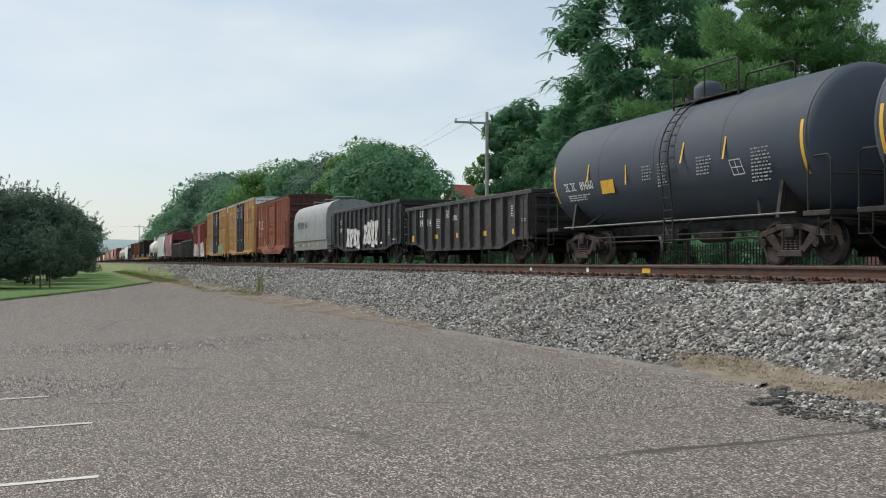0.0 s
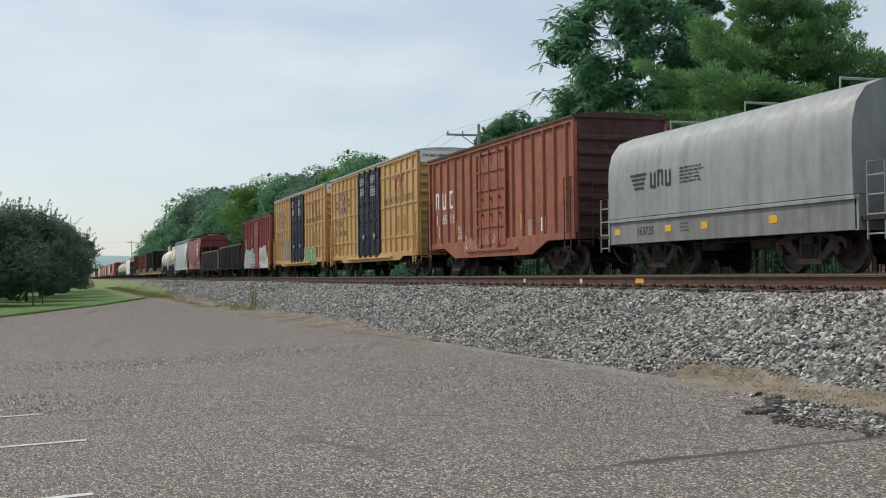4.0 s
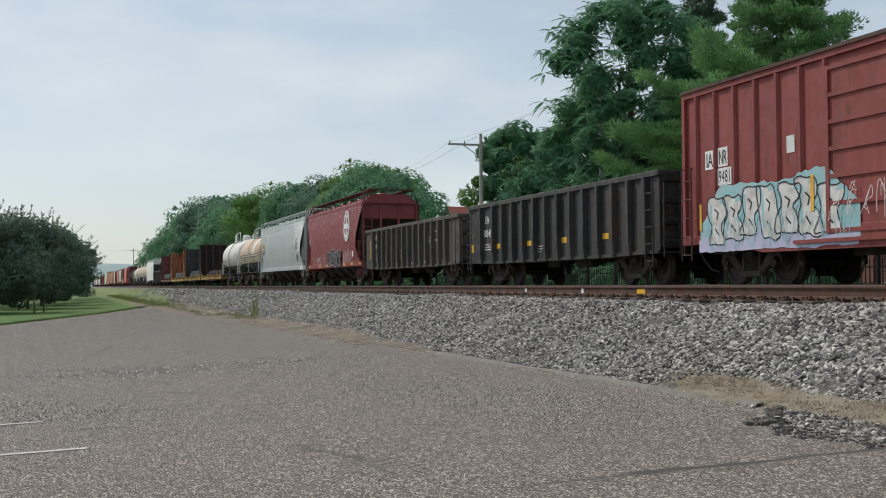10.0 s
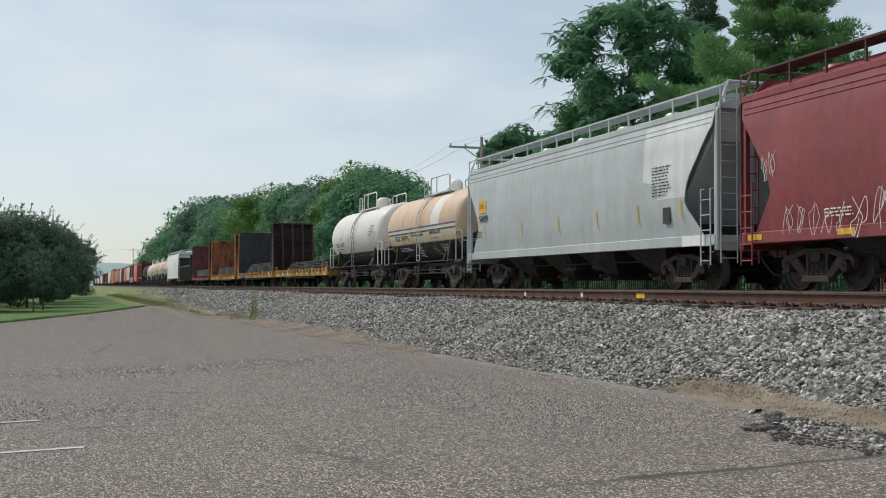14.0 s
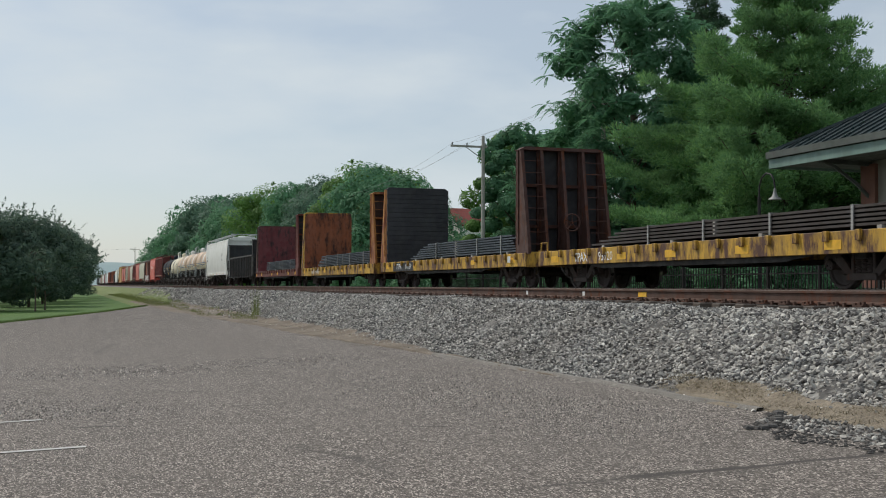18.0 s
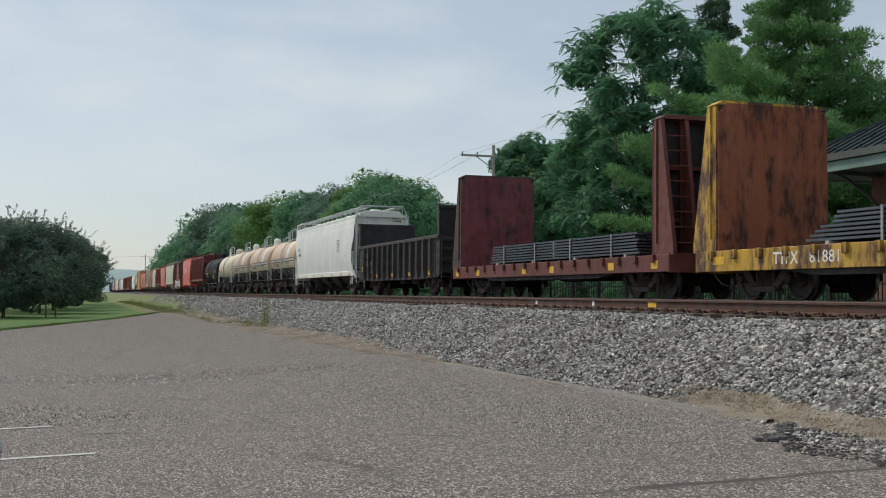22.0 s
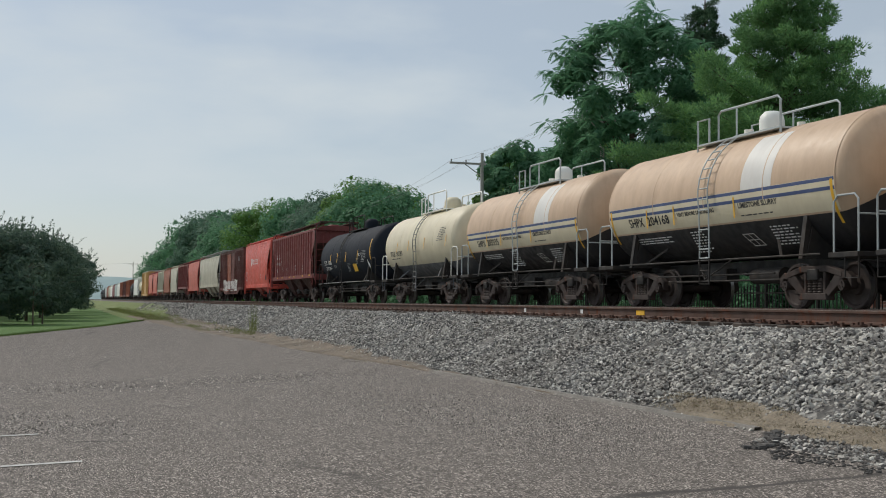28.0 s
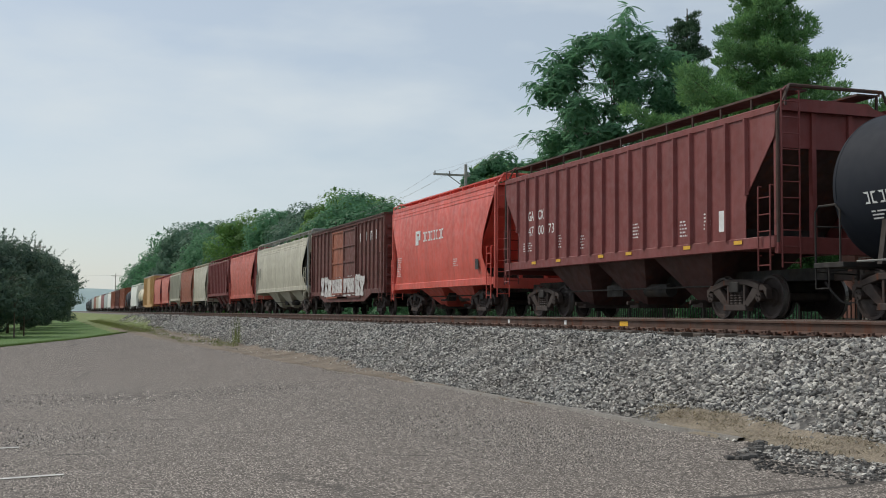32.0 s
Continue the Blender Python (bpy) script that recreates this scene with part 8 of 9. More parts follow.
def edge_spots(n, y0, y1, x0, x1, up=0.0):
    out = []
    for _ in range(n):
        y = rr.uniform(y0, y1)
        x = rr.uniform(x0, x1)
        out.append((x, y, max(lot_z(x), ballast_z(x, y) if x > 6.2 else 0) - 0.01 + up))
    return out


tufts("dry_grass", "dry straw-coloured grass at the edge of the asphalt", edge_spots(105, 10.1, 12.4, 6.94, 7.3, 0.015) + edge_spots(40, 8.0, 10.1, 6.95, 7.2, 0.02) + edge_spots(300, 24, 48, 6.2, 7.0), DRY, 24, 0.038, 0.09, 3, 1.2)
tufts("roadside_weeds", "thin green weeds between asphalt and ballast", edge_spots(30, 44, 52, 6.2, 7.2) + edge_spots(80, 50, 85, 5.6, 7.2), WEEDS, 24, 0.16, 0.12, 4, 0.35)
tufts("tall_weeds", "tall stalky weeds beside the ballast", [(6.75, 43.2, 0.3), (6.85, 43.6, 0.45), (6.9, 43.9, 0.45)], WEEDS, 22, 1.25, 0.1, 5, 0.12)
tufts("grass_verge", "uncut grass along the ballast", edge_spots(1500, 76, 170, 5.4, 7.3, 0.03), WEEDS, 14, 0.12, 0.2, 6, 0.5)
tufts("lawn_edge", "grass blades along the lawn's edge", [(x, lot_far(x) + rr.uniform(0.0, 1.2), lay(x) - 0.03) for x in rr.uniform(-9, 5.2, 900)], BLADES, 18, 0.14, 0.16, 7, 0.5)


# ---- marks and wear on the car park ----
def asphalt_chunks():
    """Crumbled dark asphalt lying at the edge: broken slabs and small pieces."""
    r = np.random.default_rng(17)
    g = G()
    for k in range(1000):
        slab = k < 16
        y = r.uniform(9.15, 9.95) if slab else r.uniform(7.6, 10.0)
        x = (5.95 + (y - 9.2) * 1.15 + r.uniform(0, 0.45) if k < 11 else r.uniform(6.3, 7.1)) if slab else r.uniform(max(5.95 + (y - 9.2) * 1.2, 6.05 + 0.12 * math.sin(y * 5)), 7.0)
        s = r.uniform(0.04, 0.09) if slab else r.uniform(0.006, 0.026)
        z = max(lot_z(x), ballast_z(x, y)) + 0.005
        tall = r.uniform(0.018, 0.032) if slab else s * 0.6
        pts = [(x + s * r.uniform(0.6, 1.3) * math.cos(a), y + s * r.uniform(0.6, 1.3) * math.sin(a), z) for a in (0, 1.3, 2.5, 3.8, 5.0)]
        g.add(pts + [(p[0] * 0.8 + x * 0.2, p[1] * 0.8 + y * 0.2, z + tall * r.uniform(0.8, 1.2)) for p in pts], [(5, 6, 7, 8, 9)] + [(i, (i + 1) % 5, 5 + (i + 1) % 5, 5 + i) for i in range(5)])
    ob = part("asphalt_chunks", g, TAR, None, "crumbled dark asphalt chunks at the edge")
    return tagged(ob, category="rubble", kind="stuff")


asphalt_chunks()


def dirt_strip():
    """Bare dirt and grit between the asphalt and the ballast."""
    ys = graded(15, 100, 0.3, 1.008)
    pts, n = [], 9
    for y in ys:
        x0 = lot_edge(y) - 0.10 - 0.2 * max(0, noise.noise((y * 0.7, 9, 0))) * min(1, max(0, (y - 20) / 8))
        x1 = float(np.interp(y, [15, 20, 24, 30, 40, 48, 62, 100], [6.75, 6.8, 7.0, 7.25, 7.2, 7.2, 7.3, 7.3])) + 0.22 * noise.noise((y * 0.6, 7, 0))
        for k in range(n):
            x = x0 + (x1 - x0) * k / (n - 1)
            pts.append((x, y, max(lot_z(x), ballast_z(x, y) if x > 6.2 else 0) + 0.022 + 0.02 * noise.noise((x * 3, y * 1.5, 2)) - (0.04 if k in (0, n - 1) else 0)))
    me = bpy.data.meshes.new("dirt_strip")
    me.from_pydata(pts, [], [(j * n + i, j * n + i + 1, (j + 1) * n + i + 1, (j + 1) * n + i) for j in range(len(ys) - 1) for i in range(n - 1)])
    me.materials.append(BROWNDIRT)
    me.shade_smooth()
    return tagged(new("dirt_strip", me), "bare brown dirt and grit between asphalt and ballast", "dirt", kind="structure")


dirt_strip()


def bare_patch():
    """Tan dirt with short dry grass between the asphalt's lip and the stones."""
    xs, ys = np.linspace(6.7, 7.75, 22), np.linspace(7.2, 13.2, 80)
    def height(x, y):
        half = 0.175 + 0.1 * math.exp(-((y - 11.0) / 0.9) ** 2)
        out = max(abs(x - 7.03) / half, abs(y - 9.9) / 2.5) + 0.3 * noise.noise((x * 3, y * 2, 3)) - 0.8
        return max(lot_z(x), ballast_z(x, y)) + 0.035 - 0.2 * max(0.0, out)
    return tagged(strip("bare_dirt", list(xs), list(ys), height, DIRT), "bare tan dirt patch at the asphalt's edge", "dirt", kind="structure")


bare_patch()


def asphalt_lip():
    """The pale worn lip along the edge of the asphalt."""
    g, prev = G(), None
    for k in range(150):
        y = 10.15 + k * 0.07
        x = lot_edge(y) - 0.04
        w = 0.035 + 0.02 * noise.noise((y * 2, 1, 1))
        cur = len(g.v)
        z = lot_z(x) + 0.035
        g.v += [(x - w - 0.03, y, z - 0.045), (x - w, y, z), (x + w, y, z), (x + w + 0.03, y, z - 0.08)]
        if prev is not None:
            g.f += [(prev + i, prev + i + 1, cur + i + 1, cur + i) for i in range(3)]
        prev = cur
    return tagged(part("asphalt_lip", g, CONCRETE_EDGE, None, "pale worn lip along the asphalt's edge"), category="kerb", kind="structure")


CONCRETE_EDGE = ground_mat("worn_edge", (0.26, 0.24, 0.215), (0.36, 0.335, 0.30), 3.0, 0.9, 40.0)
asphalt_lip()

# yellow paint marks on the near rail
for y, w, m_ in ((17.9, 0.3, SIGNYEL), (20.3, 0.1, WHITE), (23.2, 0.1, WHITE)):
    ob = part("rail_mark", G().box(NEAR - 0.7525 - 0.016, NEAR - 0.7525 - 0.009, y - w / 2, y + w / 2, RAIL_Z - 0.135, RAIL_Z - 0.05), m_, None, "paint mark on the web of the rail")
    tagged(ob, category="paint mark")

# ---- utility poles and wires ----
def utility_pole(x, y, h, arms, r=0.15):
    p = tagged(new("utility_pole"), "weathered wooden utility pole with crossarm", "utility pole", group="utility poles")
    z = lay(x) - 0.1
    p.location = (x, y, z)
    part("pole", G().rod((0, 0, -0.3), (0, 0, h), r, 10, r * 0.65), POLEWOOD, p, smooth=50)
    for zz, w0, w1 in arms:
        part("crossarm", G().box(w0, w1, -0.06, 0.06, zz - 0.06, zz + 0.06), POLEWOOD, p)
        part("brace", G().beam((w0 * 0.55, 0.08, zz), (0, 0.12, zz - 0.75), 0.03, 0.05), POLEWOOD, p)
        for x_ in (w0 + 0.1, w0 * 0.5, w1 - 0.1):
            part("insulator", G().turned([(0.03, zz + 0.06), (0.05, zz + 0.1), (0.035, zz + 0.16), (0.05, zz + 0.2), (0.001, zz + 0.25)], 8, "z", at=(x_, 0, 0)), PIPEGREY, p, smooth=40)
    return p


utility_pole(24.6, 66.4, 10.3, ((9.6, -2.15, 0.25),))
utility_pole(25.0, 102.0, 9.6, ((9.0, -1.2, 1.2),))
utility_pole(18.5, 347.0, 12.1, ((11.4, -1.4, 1.4),))
utility_pole(-9.13, 150.0, 10.9, ((10.3, -1.2, 1.2), (9.4, -1.0, 1.0)))
utility_pole(-1.3, 165.0, 11.1, ((10.5, -0.8, 0.8), (10.0, -0.5, 0.5)), 0.1)
utility_pole(25.6, 51.6, 11.0, ((10.2, -1.2, 1.2),))


def wire(a, b, sag, rad=0.006):
    pts = []
    for k in range(15):
        u = k / 14
        pts.append((a[0] + (b[0] - a[0]) * u, a[1] + (b[1] - a[1]) * u, a[2] + (b[2] - a[2]) * u - sag * 4 * u * (1 - u)))
    return tagged(part("overhead_wire", G().path(pts, rad, 4), PIPEGREY, None, "thin grey overhead wire between poles"), category="wire", group="overhead wires")


for dx, dz in ((-2.0, 0.0), (-1.1, 0.0), (0.1, 0.6)):
    wire((24.6 + dx, 66.4, 10.5 + dz), (25.6 + dx * 0.5, 51.6, 11.4 + dz), 0.25)
    wire((24.6 + dx, 66.4, 10.5 + dz), (25.0 + dx * 0.6, 102.0, 9.9 + dz), 0.6)
wire((18.5, 347, 12.4), (-12, 355, 12.6), 0.6, 0.02)

# ---- iron fence ----
IRON = paint("black_iron", (0.015, 0.015, 0.016), 0.5, 0.4, dirt=0.2)


def iron_fence(x, y0, y1):
    f = tagged(new("iron_fence"), "black iron picket fence beside the tracks", "fence", kind="structure")
    z = lay(x) - 0.05
    for zz in (0.25, 1.25):
        part("rail", G().box(x - 0.02, x + 0.02, y0, y1, z + zz - 0.02, z + zz + 0.02), IRON, f)
    picket = ready(G().box(-0.012, 0.012, -0.012, 0.012, 0.08, 1.42).rod((0, 0, 1.42), (0, 0, 1.5), 0.022, 4, 0.002), IRON, "picket")
    post = ready(G().box(-0.04, 0.04, -0.04, 0.04, -0.1, 1.55).box(-0.055, 0.055, -0.055, 0.055, 1.55, 1.62), IRON, "post")
    n = int((y1 - y0) / 0.16)
    for k in range(n):
        y = y0 + k * 0.16
        piece("post" if k % 15 == 0 else "picket", post if k % 15 == 0 else picket, f, pose(x, y, z))
    return f


iron_fence(19.4, 14.0, 60.0)

# ---- the station ----
ROOFGREEN = paint("dark_green_metal_roof", (0.018, 0.035, 0.038), 0.35, 0.3, dirt=0.2, fade=0.1)
FASCIA = paint("sage_green_fascia", (0.155, 0.245, 0.21), 0.5, dirt=0.2)
BRICK = paint("red_brown_brick", (0.19, 0.085, 0.06), 0.85, dirt=0.4, grime=(0.09, 0.05, 0.04))
MORTAR = paint("grey_mortar", (0.30, 0.28, 0.25), 0.9, dirt=0.4)
SOFFIT = paint("dark_soffit_boards", (0.07, 0.085, 0.075), 0.7, dirt=0.3)
WINFRAME = paint("sage_window_frame", (0.22, 0.27, 0.22), 0.5, dirt=0.2)
CONCRETE = ground_mat("platform_concrete", (0.32, 0.31, 0.28), (0.42, 0.40, 0.37), 1.2)
GLASS, gn, gl, gb = nodes_of("window_glass", 0.06)
gb.inputs["Base Color"].default_value = (0.03, 0.035, 0.04, 1)
gb.inputs["Specular IOR Level"].default_value = 0.8


def station():
    st = tagged(new("railway_station"), "brick railway station with dark green metal hip roof", "building")
    X0, X1, Y0, Y1 = 20.5, 33.5, -8.0, 29.9       # eaves
    ze, inset, t = 5.2, 2.0, math.tan(radians(27.5))
    zg = 0.86
    hx = (X1 - X0) / 2
    top = ze + 0.5 + hx * t
    roof = part("roof", G().add([(X0, Y0, ze + 0.5), (X1, Y0, ze + 0.5), (X1, Y1, ze + 0.5), (X0, Y1, ze + 0.5), (X0 + hx, Y0 + hx, top), (X0 + hx, Y1 - hx, top)],
                                [(0, 3, 5, 4), (1, 4, 5, 2), (0, 4, 1), (3, 2, 5), (0, 1, 2, 3)]), ROOFGREEN, st)
    k, n = 0, int((Y1 - Y0) / 0.42)
    for i in range(1, n):                          # standing seams on the long slope
        y = Y0 + (Y1 - Y0) * i / n
        run = min(hx, y - Y0, Y1 - y)
        part("seam", G().beam((X0, y, ze + 0.52), (X0 + run, y, ze + 0.52 + run * t), 0.035, 0.06), ROOFGREEN, roof)
    for i in range(1, int(2 * hx / 0.42)):
        x = X0 + 0.42 * i
        run = min(x - X0, X1 - x)
        part("seam", G().beam((x, Y1, ze + 0.52), (x, Y1 - run, ze + 0.52 + run * t), 0.035, 0.06), ROOFGREEN, roof)
    part("hip_cap", G().beam((X0, Y1, ze + 0.54), (X0 + hx, Y1 - hx, top + 0.04), 0.14, 0.08), ROOFGREEN, roof)
    part("fascia", G().box(X0 - 0.02, X0 + 0.06, Y0, Y1, ze + 0.02, ze + 0.30), FASCIA, st, "sage green fascia")
    part("gutter", G().box(X0 - 0.12, X0 + 0.04, Y0, Y1 + 0.02, ze + 0.32, ze + 0.52), SOFFIT, st)
    part("fascia", G().box(X0, X1, Y1 - 0.06, Y1 + 0.02, ze + 0.02, ze + 0.30), FASCIA, st, "sage green fascia")
    part("gutter", G().box(X0, X1, Y1, Y1 + 0.12, ze + 0.32, ze + 0.52), SOFFIT, st)
    part("soffit", G().box(X0 + 0.06, X1 - 0.06, Y0, Y1 - 0.06, ze + 0.1, ze + 0.14), SOFFIT, st)
    wx, wy = X0 + inset, Y1 - inset
    wall = part("wall", G().box(wx, X1 - inset, Y0 + inset, wy, zg - 0.3, ze + 0.1), MORTAR, st, "brick wall")
    part("stone_base", G().box(wx - 0.06, X1 - inset + 0.06, Y0 + inset, wy + 0.06, zg - 0.3, zg + 0.7), CONCRETE, st)
    part("corner_pilaster", G().box(wx - 0.12, wx + 0.5, wy - 0.5, wy + 0.12, zg + 0.7, ze), BRICK, st)
    brick = ready(G().box(-0.012, 0.004, -0.1, 0.1, 0, 0.062), BRICK, "brick")
    count = 0
    for row in range(40):                          # bricks of the stretch that can be seen
        z = zg + 0.72 + row * 0.088
        if z > ze - 0.1:
            break
        for c in range(16):
            y = wy - 0.62 - c * 0.215 - (0.107 if row % 2 else 0)
            if 1.25 < wy - y < 2.75 and zg + 1.1 < z < zg + 3.0:
                continue
            if count < 300:
                piece("brick", brick, wall, pose(wx - 0.002, y, z))
                count += 1
    for y in (wy - 2.0, wy - 6.0, wy - 10.0):
        w = part("window", G().box(wx - 0.05, wx + 0.02, y - 0.75, y + 0.75, zg + 1.1, zg + 3.0), GLASS, st, "dark sash window")
        for a, b, c, d in ((-0.8, -0.7, 1.05, 3.05), (0.7, 0.8, 1.05, 3.05), (-0.8, 0.8, 2.98, 3.1), (-0.8, 0.8, 2.02, 2.08), (-0.03, 0.03, 1.1, 3.0)):
            part("window_frame", G().box(wx - 0.09, wx + 0.02, y + a, y + b, zg + c, zg + d), WINFRAME, w)
        part("window_sill", G().box(wx - 0.16, wx + 0.02, y - 0.85, y + 0.85, zg + 0.98, zg + 1.07), CONCRETE, w)
    for y in (wy - 0.2, wy - 4.2, wy - 8.2):
        part("eave_bracket", G().path([(wx - 0.05, y, ze - 1.0), (wx - 0.5, y, ze - 0.6), (wx - 1.3, y, ze - 0.1), (X0 + 0.2, y, ze + 0.08)], 0.06, 4).beam((wx, y, ze), (X0 + 0.2, y, ze + 0.05), 0.1, 0.12), SOFFIT, st)
    return st


station()
ob = part("platform", G().box(19.8, 40, -10, 34, 0.7, 0.92), CONCRETE, None, "pale concrete station platform")
tagged(ob, category="platform", kind="structure")


def platform_lamp(x, y):
    la = tagged(new("platform_lamp"), "black gooseneck platform lamp with bell shade", "street lamp")
    la.location = (x, y, 0.9)
    part("post", G().rod((0, 0, 0), (0, 0, 3.5), 0.05, 10).rod((0, 0, 0), (0, 0, 0.5), 0.1, 10), IRON, la, smooth=40)
    part("gooseneck", G().path([(0, 0, 3.5), (0, -0.02, 3.85), (0, -0.15, 4.1), (0, -0.4, 4.22), (0, -0.65, 4.15), (0, -0.8, 3.95), (0, -0.84, 3.7)], 0.028, 8), IRON, la, smooth=50)
    part("shade", G().turned([(0.03, 3.72), (0.05, 3.6), (0.09, 3.46), (0.19, 3.39), (0.21, 3.36), (0.18, 3.37), (0.08, 3.45)], 18, "z", at=(0, -0.84, 0)), PIPEGREY, la, "grey metal bell shade", smooth=50)
    return la


platform_lamp(20.6, 30.6)


# ---- house with a red roof ----
def house(x, y, rz):
    ho = tagged(new("house"), "white house with red gabled roof among trees", "house")
    ho.location, ho.rotation_euler = (x, y, 0.7), (0, 0, radians(rz))
    white, red = paint("white_siding", (0.72, 0.71, 0.68), 0.6, dirt=0.2), paint("red_shingle_roof", (0.26, 0.055, 0.042), 0.8, dirt=0.4)
    part("wall", G().prism([(-2.2, 0), (2.2, 0), (2.2, 7.9), (0, 9.6), (-2.2, 7.9)], "y", -5, 5), white, ho)
    for s in (-1, 1):
        part("roof", G().beam((s * 2.6, 0, 7.7), (0, 0, 9.75), 10.8, 0.16), red, ho, "red shingled roof slope")
    w = part("window", G().box(-0.5, 0.5, -5.03, -4.98, 7.2, 8.4), GLASS, ho)
    part("window_frame", G().box(-0.6, -0.5, -5.06, -4.98, 7.1, 8.5).box(0.5, 0.6, -5.06, -4.98, 7.1, 8.5).box(-0.5, 0.5, -5.06, -4.98, 8.4, 8.5).box(-0.5, 0.5, -5.06, -4.98, 7.1, 7.2), white, w)
    return ho


house(46.6, 123.9, -80.7)


# ---- parked car whose nose just shows ----
MIRROR = nodes_of("mirror_glass", 0.05, 1.0)[0]
MIRROR.node_tree.nodes["Principled BSDF"].inputs["Base Color"].default_value = (0.6, 0.63, 0.66, 1)


def parked_car(x, y, rz):
    c = tagged(new("parked_car"), "silver saloon car parked beside the bays, its mirror showing", "car")
    c.location, c.rotation_euler = (x, y, lot_z(x) - 0.02), (0, 0, radians(rz))
    silver = paint("silver_car_paint", (0.42, 0.43, 0.44), 0.3, 0.6, dirt=0.1)
    rubber = paint("tyre_rubber", (0.018, 0.018, 0.018), 0.85, dirt=0.3)
    secs = [(-2.3, 0.30, 0.80, 0.72), (-2.15, 0.24, 0.88, 0.82), (-1.6, 0.2, 0.97, 0.88), (-0.8, 0.2, 0.98, 0.89), (0.6, 0.2, 0.96, 0.89), (1.5, 0.22, 0.86, 0.88), (2.1, 0.24, 0.72, 0.82), (2.3, 0.3, 0.60, 0.66)]
    pts = []
    for sx, z0, z1, hw in secs:
        pts += [(sx, -hw * 0.92, z0), (sx, -hw, (z0 + z1) / 2), (sx, -hw * 0.93, z1), (sx, 0, z1 + 0.03), (sx, hw * 0.93, z1), (sx, hw, (z0 + z1) / 2), (sx, hw * 0.92, z0), (sx, 0, z0)]
    fs = [(j * 8 + i, j * 8 + (i + 1) % 8, (j + 1) * 8 + (i + 1) % 8, (j + 1) * 8 + i) for j in range(7) for i in range(8)] + [tuple(range(8)), tuple(range(56, 64))]
    part("body", G().add(pts, fs), silver, c, smooth=40)
    cab = []
    for sx, z, hw in ((-1.75, 0.95, 0.82), (-1.05, 1.40, 0.62), (0.15, 1.43, 0.64), (1.0, 0.95, 0.82)):
        cab += [(sx, -hw, z), (sx, hw, z)]
    part("cabin_glass", G().add(cab + [(-1.75, -0.85, 0.9), (-1.75, 0.85, 0.9), (1.0, -0.85, 0.9), (1.0, 0.85, 0.9)],
                                [(0, 1, 3, 2), (2, 3, 5, 4), (4, 5, 7, 6), (0, 2, 8), (2, 4, 10, 8), (4, 6, 10), (1, 9, 3), (3, 9, 11, 5), (5, 11, 7)]), GLASS, c)
    part("roof_panel", G().box(-1.05, 0.15, -0.62, 0.62, 1.41, 1.455), silver, c, bevel=0.02)
    part("front_bumper", G().prism([(2.2, -0.86), (2.34, -0.6), (2.38, 0), (2.34, 0.6), (2.2, 0.86)], "z", 0.24, 0.46), silver, c, "silver front bumper", bevel=0.03)
    part("grille", G().box(2.30, 2.36, -0.5, 0.5, 0.48, 0.6), rubber, c)
    for s in (-1, 1):
        part("headlight", G().box(2.1, 2.3, *sorted((s * 0.55, s * 0.84)), 0.52, 0.66), GLASS, c, bevel=0.02)
        for wx_ in (-1.35, 1.4):
            wh = part("wheel", G().turned([(0.2, s * 0.70), (0.31, s * 0.70), (0.325, s * 0.73), (0.325, s * 0.86), (0.31, s * 0.89), (0.21, s * 0.88)], 24, "y", at=(wx_, 0, 0.325)), rubber, c, smooth=40)
            part("rim", G().turned([(0.21, s * 0.875), (0.19, s * 0.83), (0.05, s * 0.86), (0.001, s * 0.865)], 20, "y", at=(wx_, 0, 0.325)), silver, wh, smooth=40)
    hg, ring = G(), []
    for z, y0, y1, d in ((0.985, 0.93, 1.03, 0.07), (1.0, 0.915, 1.06, 0.1), (1.04, 0.905, 1.085, 0.12), (1.11, 0.90, 1.095, 0.12), (1.14, 0.905, 1.085, 0.11), (1.158, 0.92, 1.06, 0.08), (1.163, 0.95, 1.03, 0.04)):
        ring.append([(0.68 + (0.12 - d) * 0.3, -y0, z), (0.68 + (0.12 - d) * 0.3, -y1, z), (0.68 + d * 0.6, -y1 + 0.01, z), (0.68 + d, -(y0 + y1) / 2, z), (0.68 + d * 0.8, -y0, z)])
    hg.add([p for q in ring for p in q], [(k * 5 + i, k * 5 + (i + 1) % 5, k * 5 + 5 + (i + 1) % 5, k * 5 + 5 + i) for k in range(6) for i in range(5)] + [(0, 1, 2, 3, 4), (30, 31, 32, 33, 34)])
    ho_ = part("mirror_housing", hg, silver, c, "silver door mirror housing", smooth=50)
    part("mirror_rim", G().prism([(-0.91, 1.02), (-0.93, 1.003), (-1.04, 1.003), (-1.075, 1.03), (-1.085, 1.1), (-1.07, 1.13), (-0.915, 1.13)], "x", 0.672, 0.686), rubber, ho_)
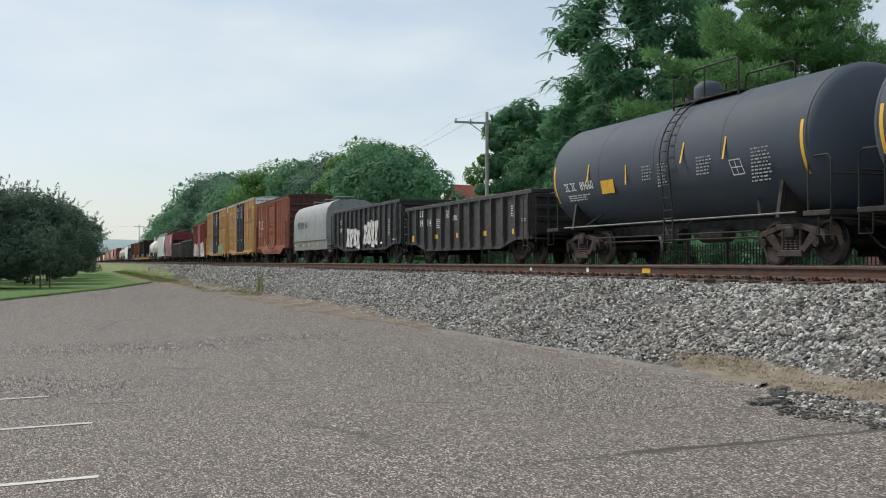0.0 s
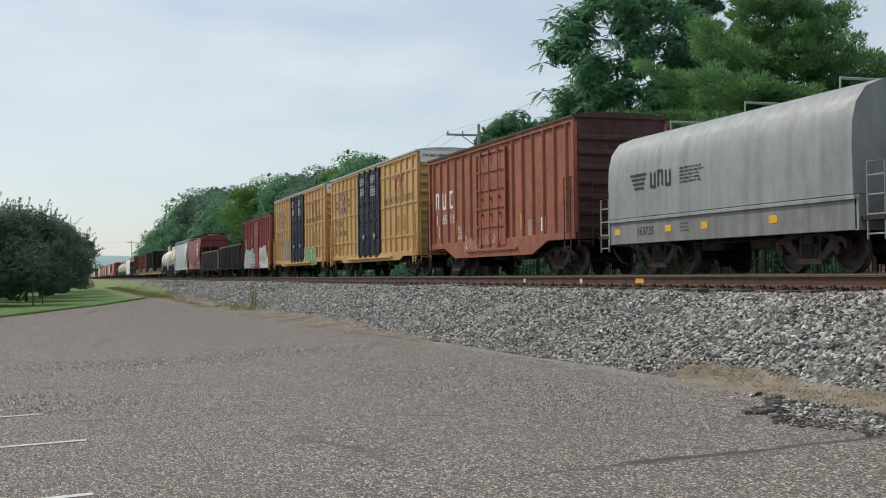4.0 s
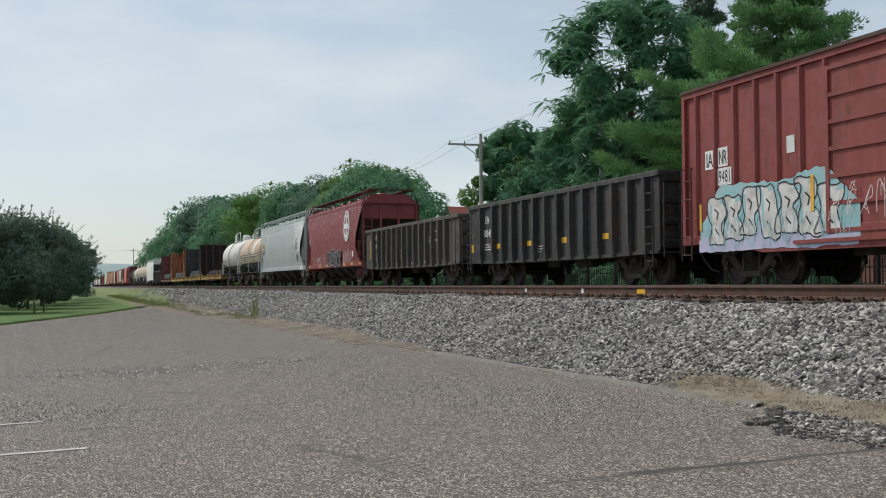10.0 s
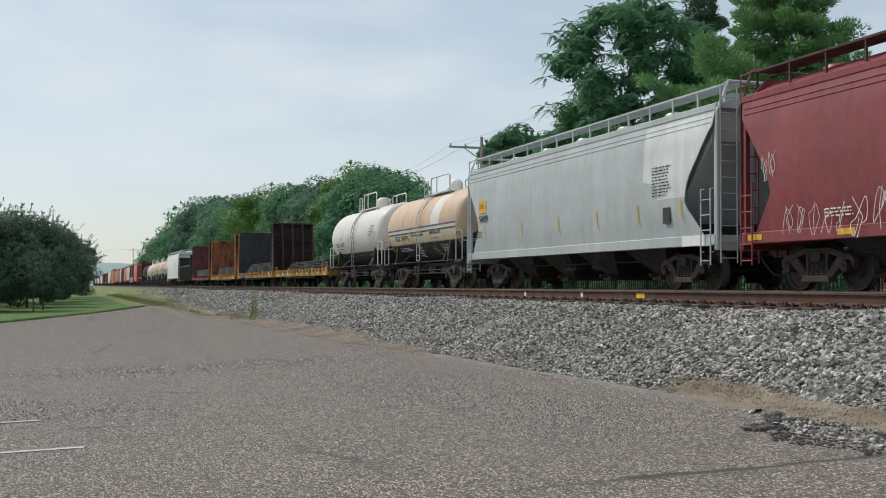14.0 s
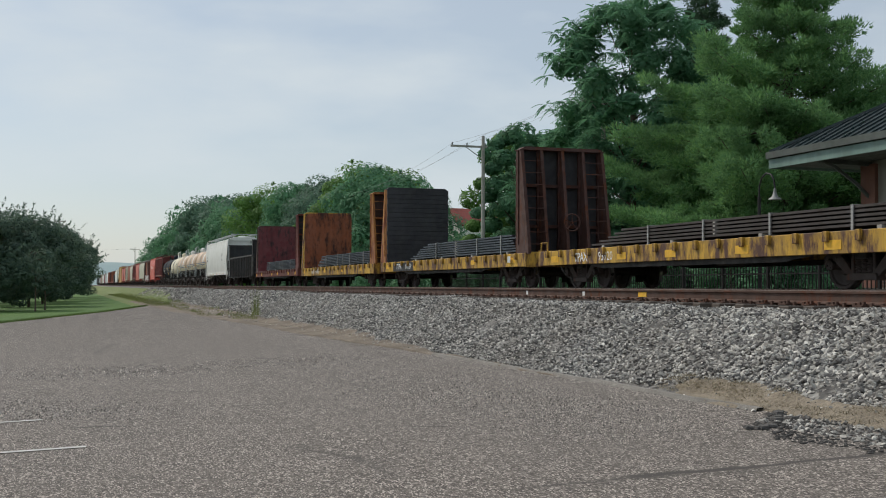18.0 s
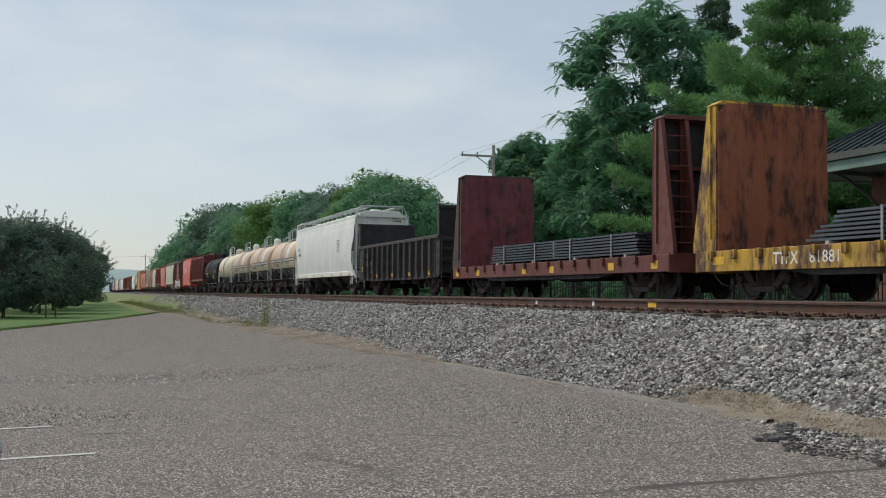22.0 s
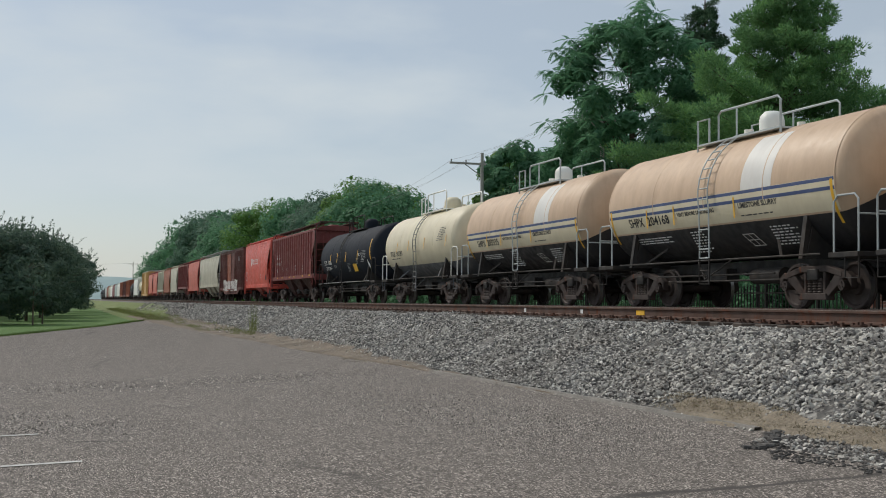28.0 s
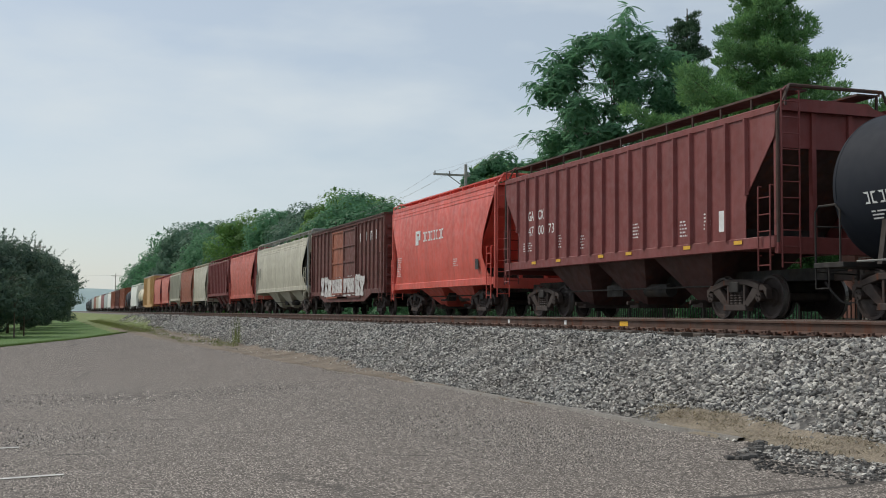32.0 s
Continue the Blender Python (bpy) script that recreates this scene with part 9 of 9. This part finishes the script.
    part("mirror_glass", G().prism([(-0.92, 1.025), (-0.935, 1.012), (-1.035, 1.012), (-1.065, 1.035), (-1.074, 1.095), (-1.06, 1.12), (-0.925, 1.12)], "x", 0.666, 0.673), MIRROR, ho_)
    part("mirror_arm", G().beam((0.74, -0.83, 0.95), (0.74, -0.95, 1.02), 0.07, 0.05), rubber, c)
    return c


parked_car(-1.325, 3.32, 90)

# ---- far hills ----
# distance haze is put into the hills' base colour
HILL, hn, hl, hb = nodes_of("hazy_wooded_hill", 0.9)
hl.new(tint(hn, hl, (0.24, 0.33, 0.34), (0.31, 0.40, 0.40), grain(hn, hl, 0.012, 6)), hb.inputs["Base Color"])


def hills(y, x0, x1, height, seed):
    g = G()
    n = 90
    pts = []
    for k in range(n + 1):
        x = x0 + (x1 - x0) * k / n
        z = height * (0.62 + 0.25 * math.sin(x * 0.004 + seed) + 0.12 * noise.noise((x * 0.0037, seed, 0.5)) + 0.12 * noise.noise((x * 0.008, seed, 1)) + 0.05 * noise.noise((x * 0.05, seed, 2)))
        pts += [(x, y, -3), (x, y + 200, max(2, z)), (x, y + 700, -3)]
    g.add(pts, [(k * 3 + j, k * 3 + 3 + j, k * 3 + 4 + j, k * 3 + 1 + j) for k in range(n) for j in (0, 1)])
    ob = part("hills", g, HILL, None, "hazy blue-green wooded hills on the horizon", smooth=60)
    return tagged(ob, category="hill", kind="structure")


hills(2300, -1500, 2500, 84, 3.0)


# ---- what moves ----
def motions():
    """The train rolls by at a steady speed; its wheels turn with it."""
    for ob, mid in TRAIN:
        walk(ob, [(t, pose(FAR, mid - CAR_SPEED * t, RAIL_Z)) for t in range(0, 33)])
    for k, dy in enumerate((-0.89, 0.89)):
        first = WHEELS[k][0]
        rows = [(f / FPS, pose(0, dy, WHEEL_R, math.degrees(CAR_SPEED * f / FPS / WHEEL_R) % 360)) for f in range(0, 32 * FPS + 1)]
        walk(first, rows)
        for w in WHEELS[k][1:]:
            w.rotation_mode = "QUATERNION"
            w.animation_data_create()
            w.animation_data.action = first.animation_data.action
            w.animation_data.action_slot = first.animation_data.action_slot


motions()
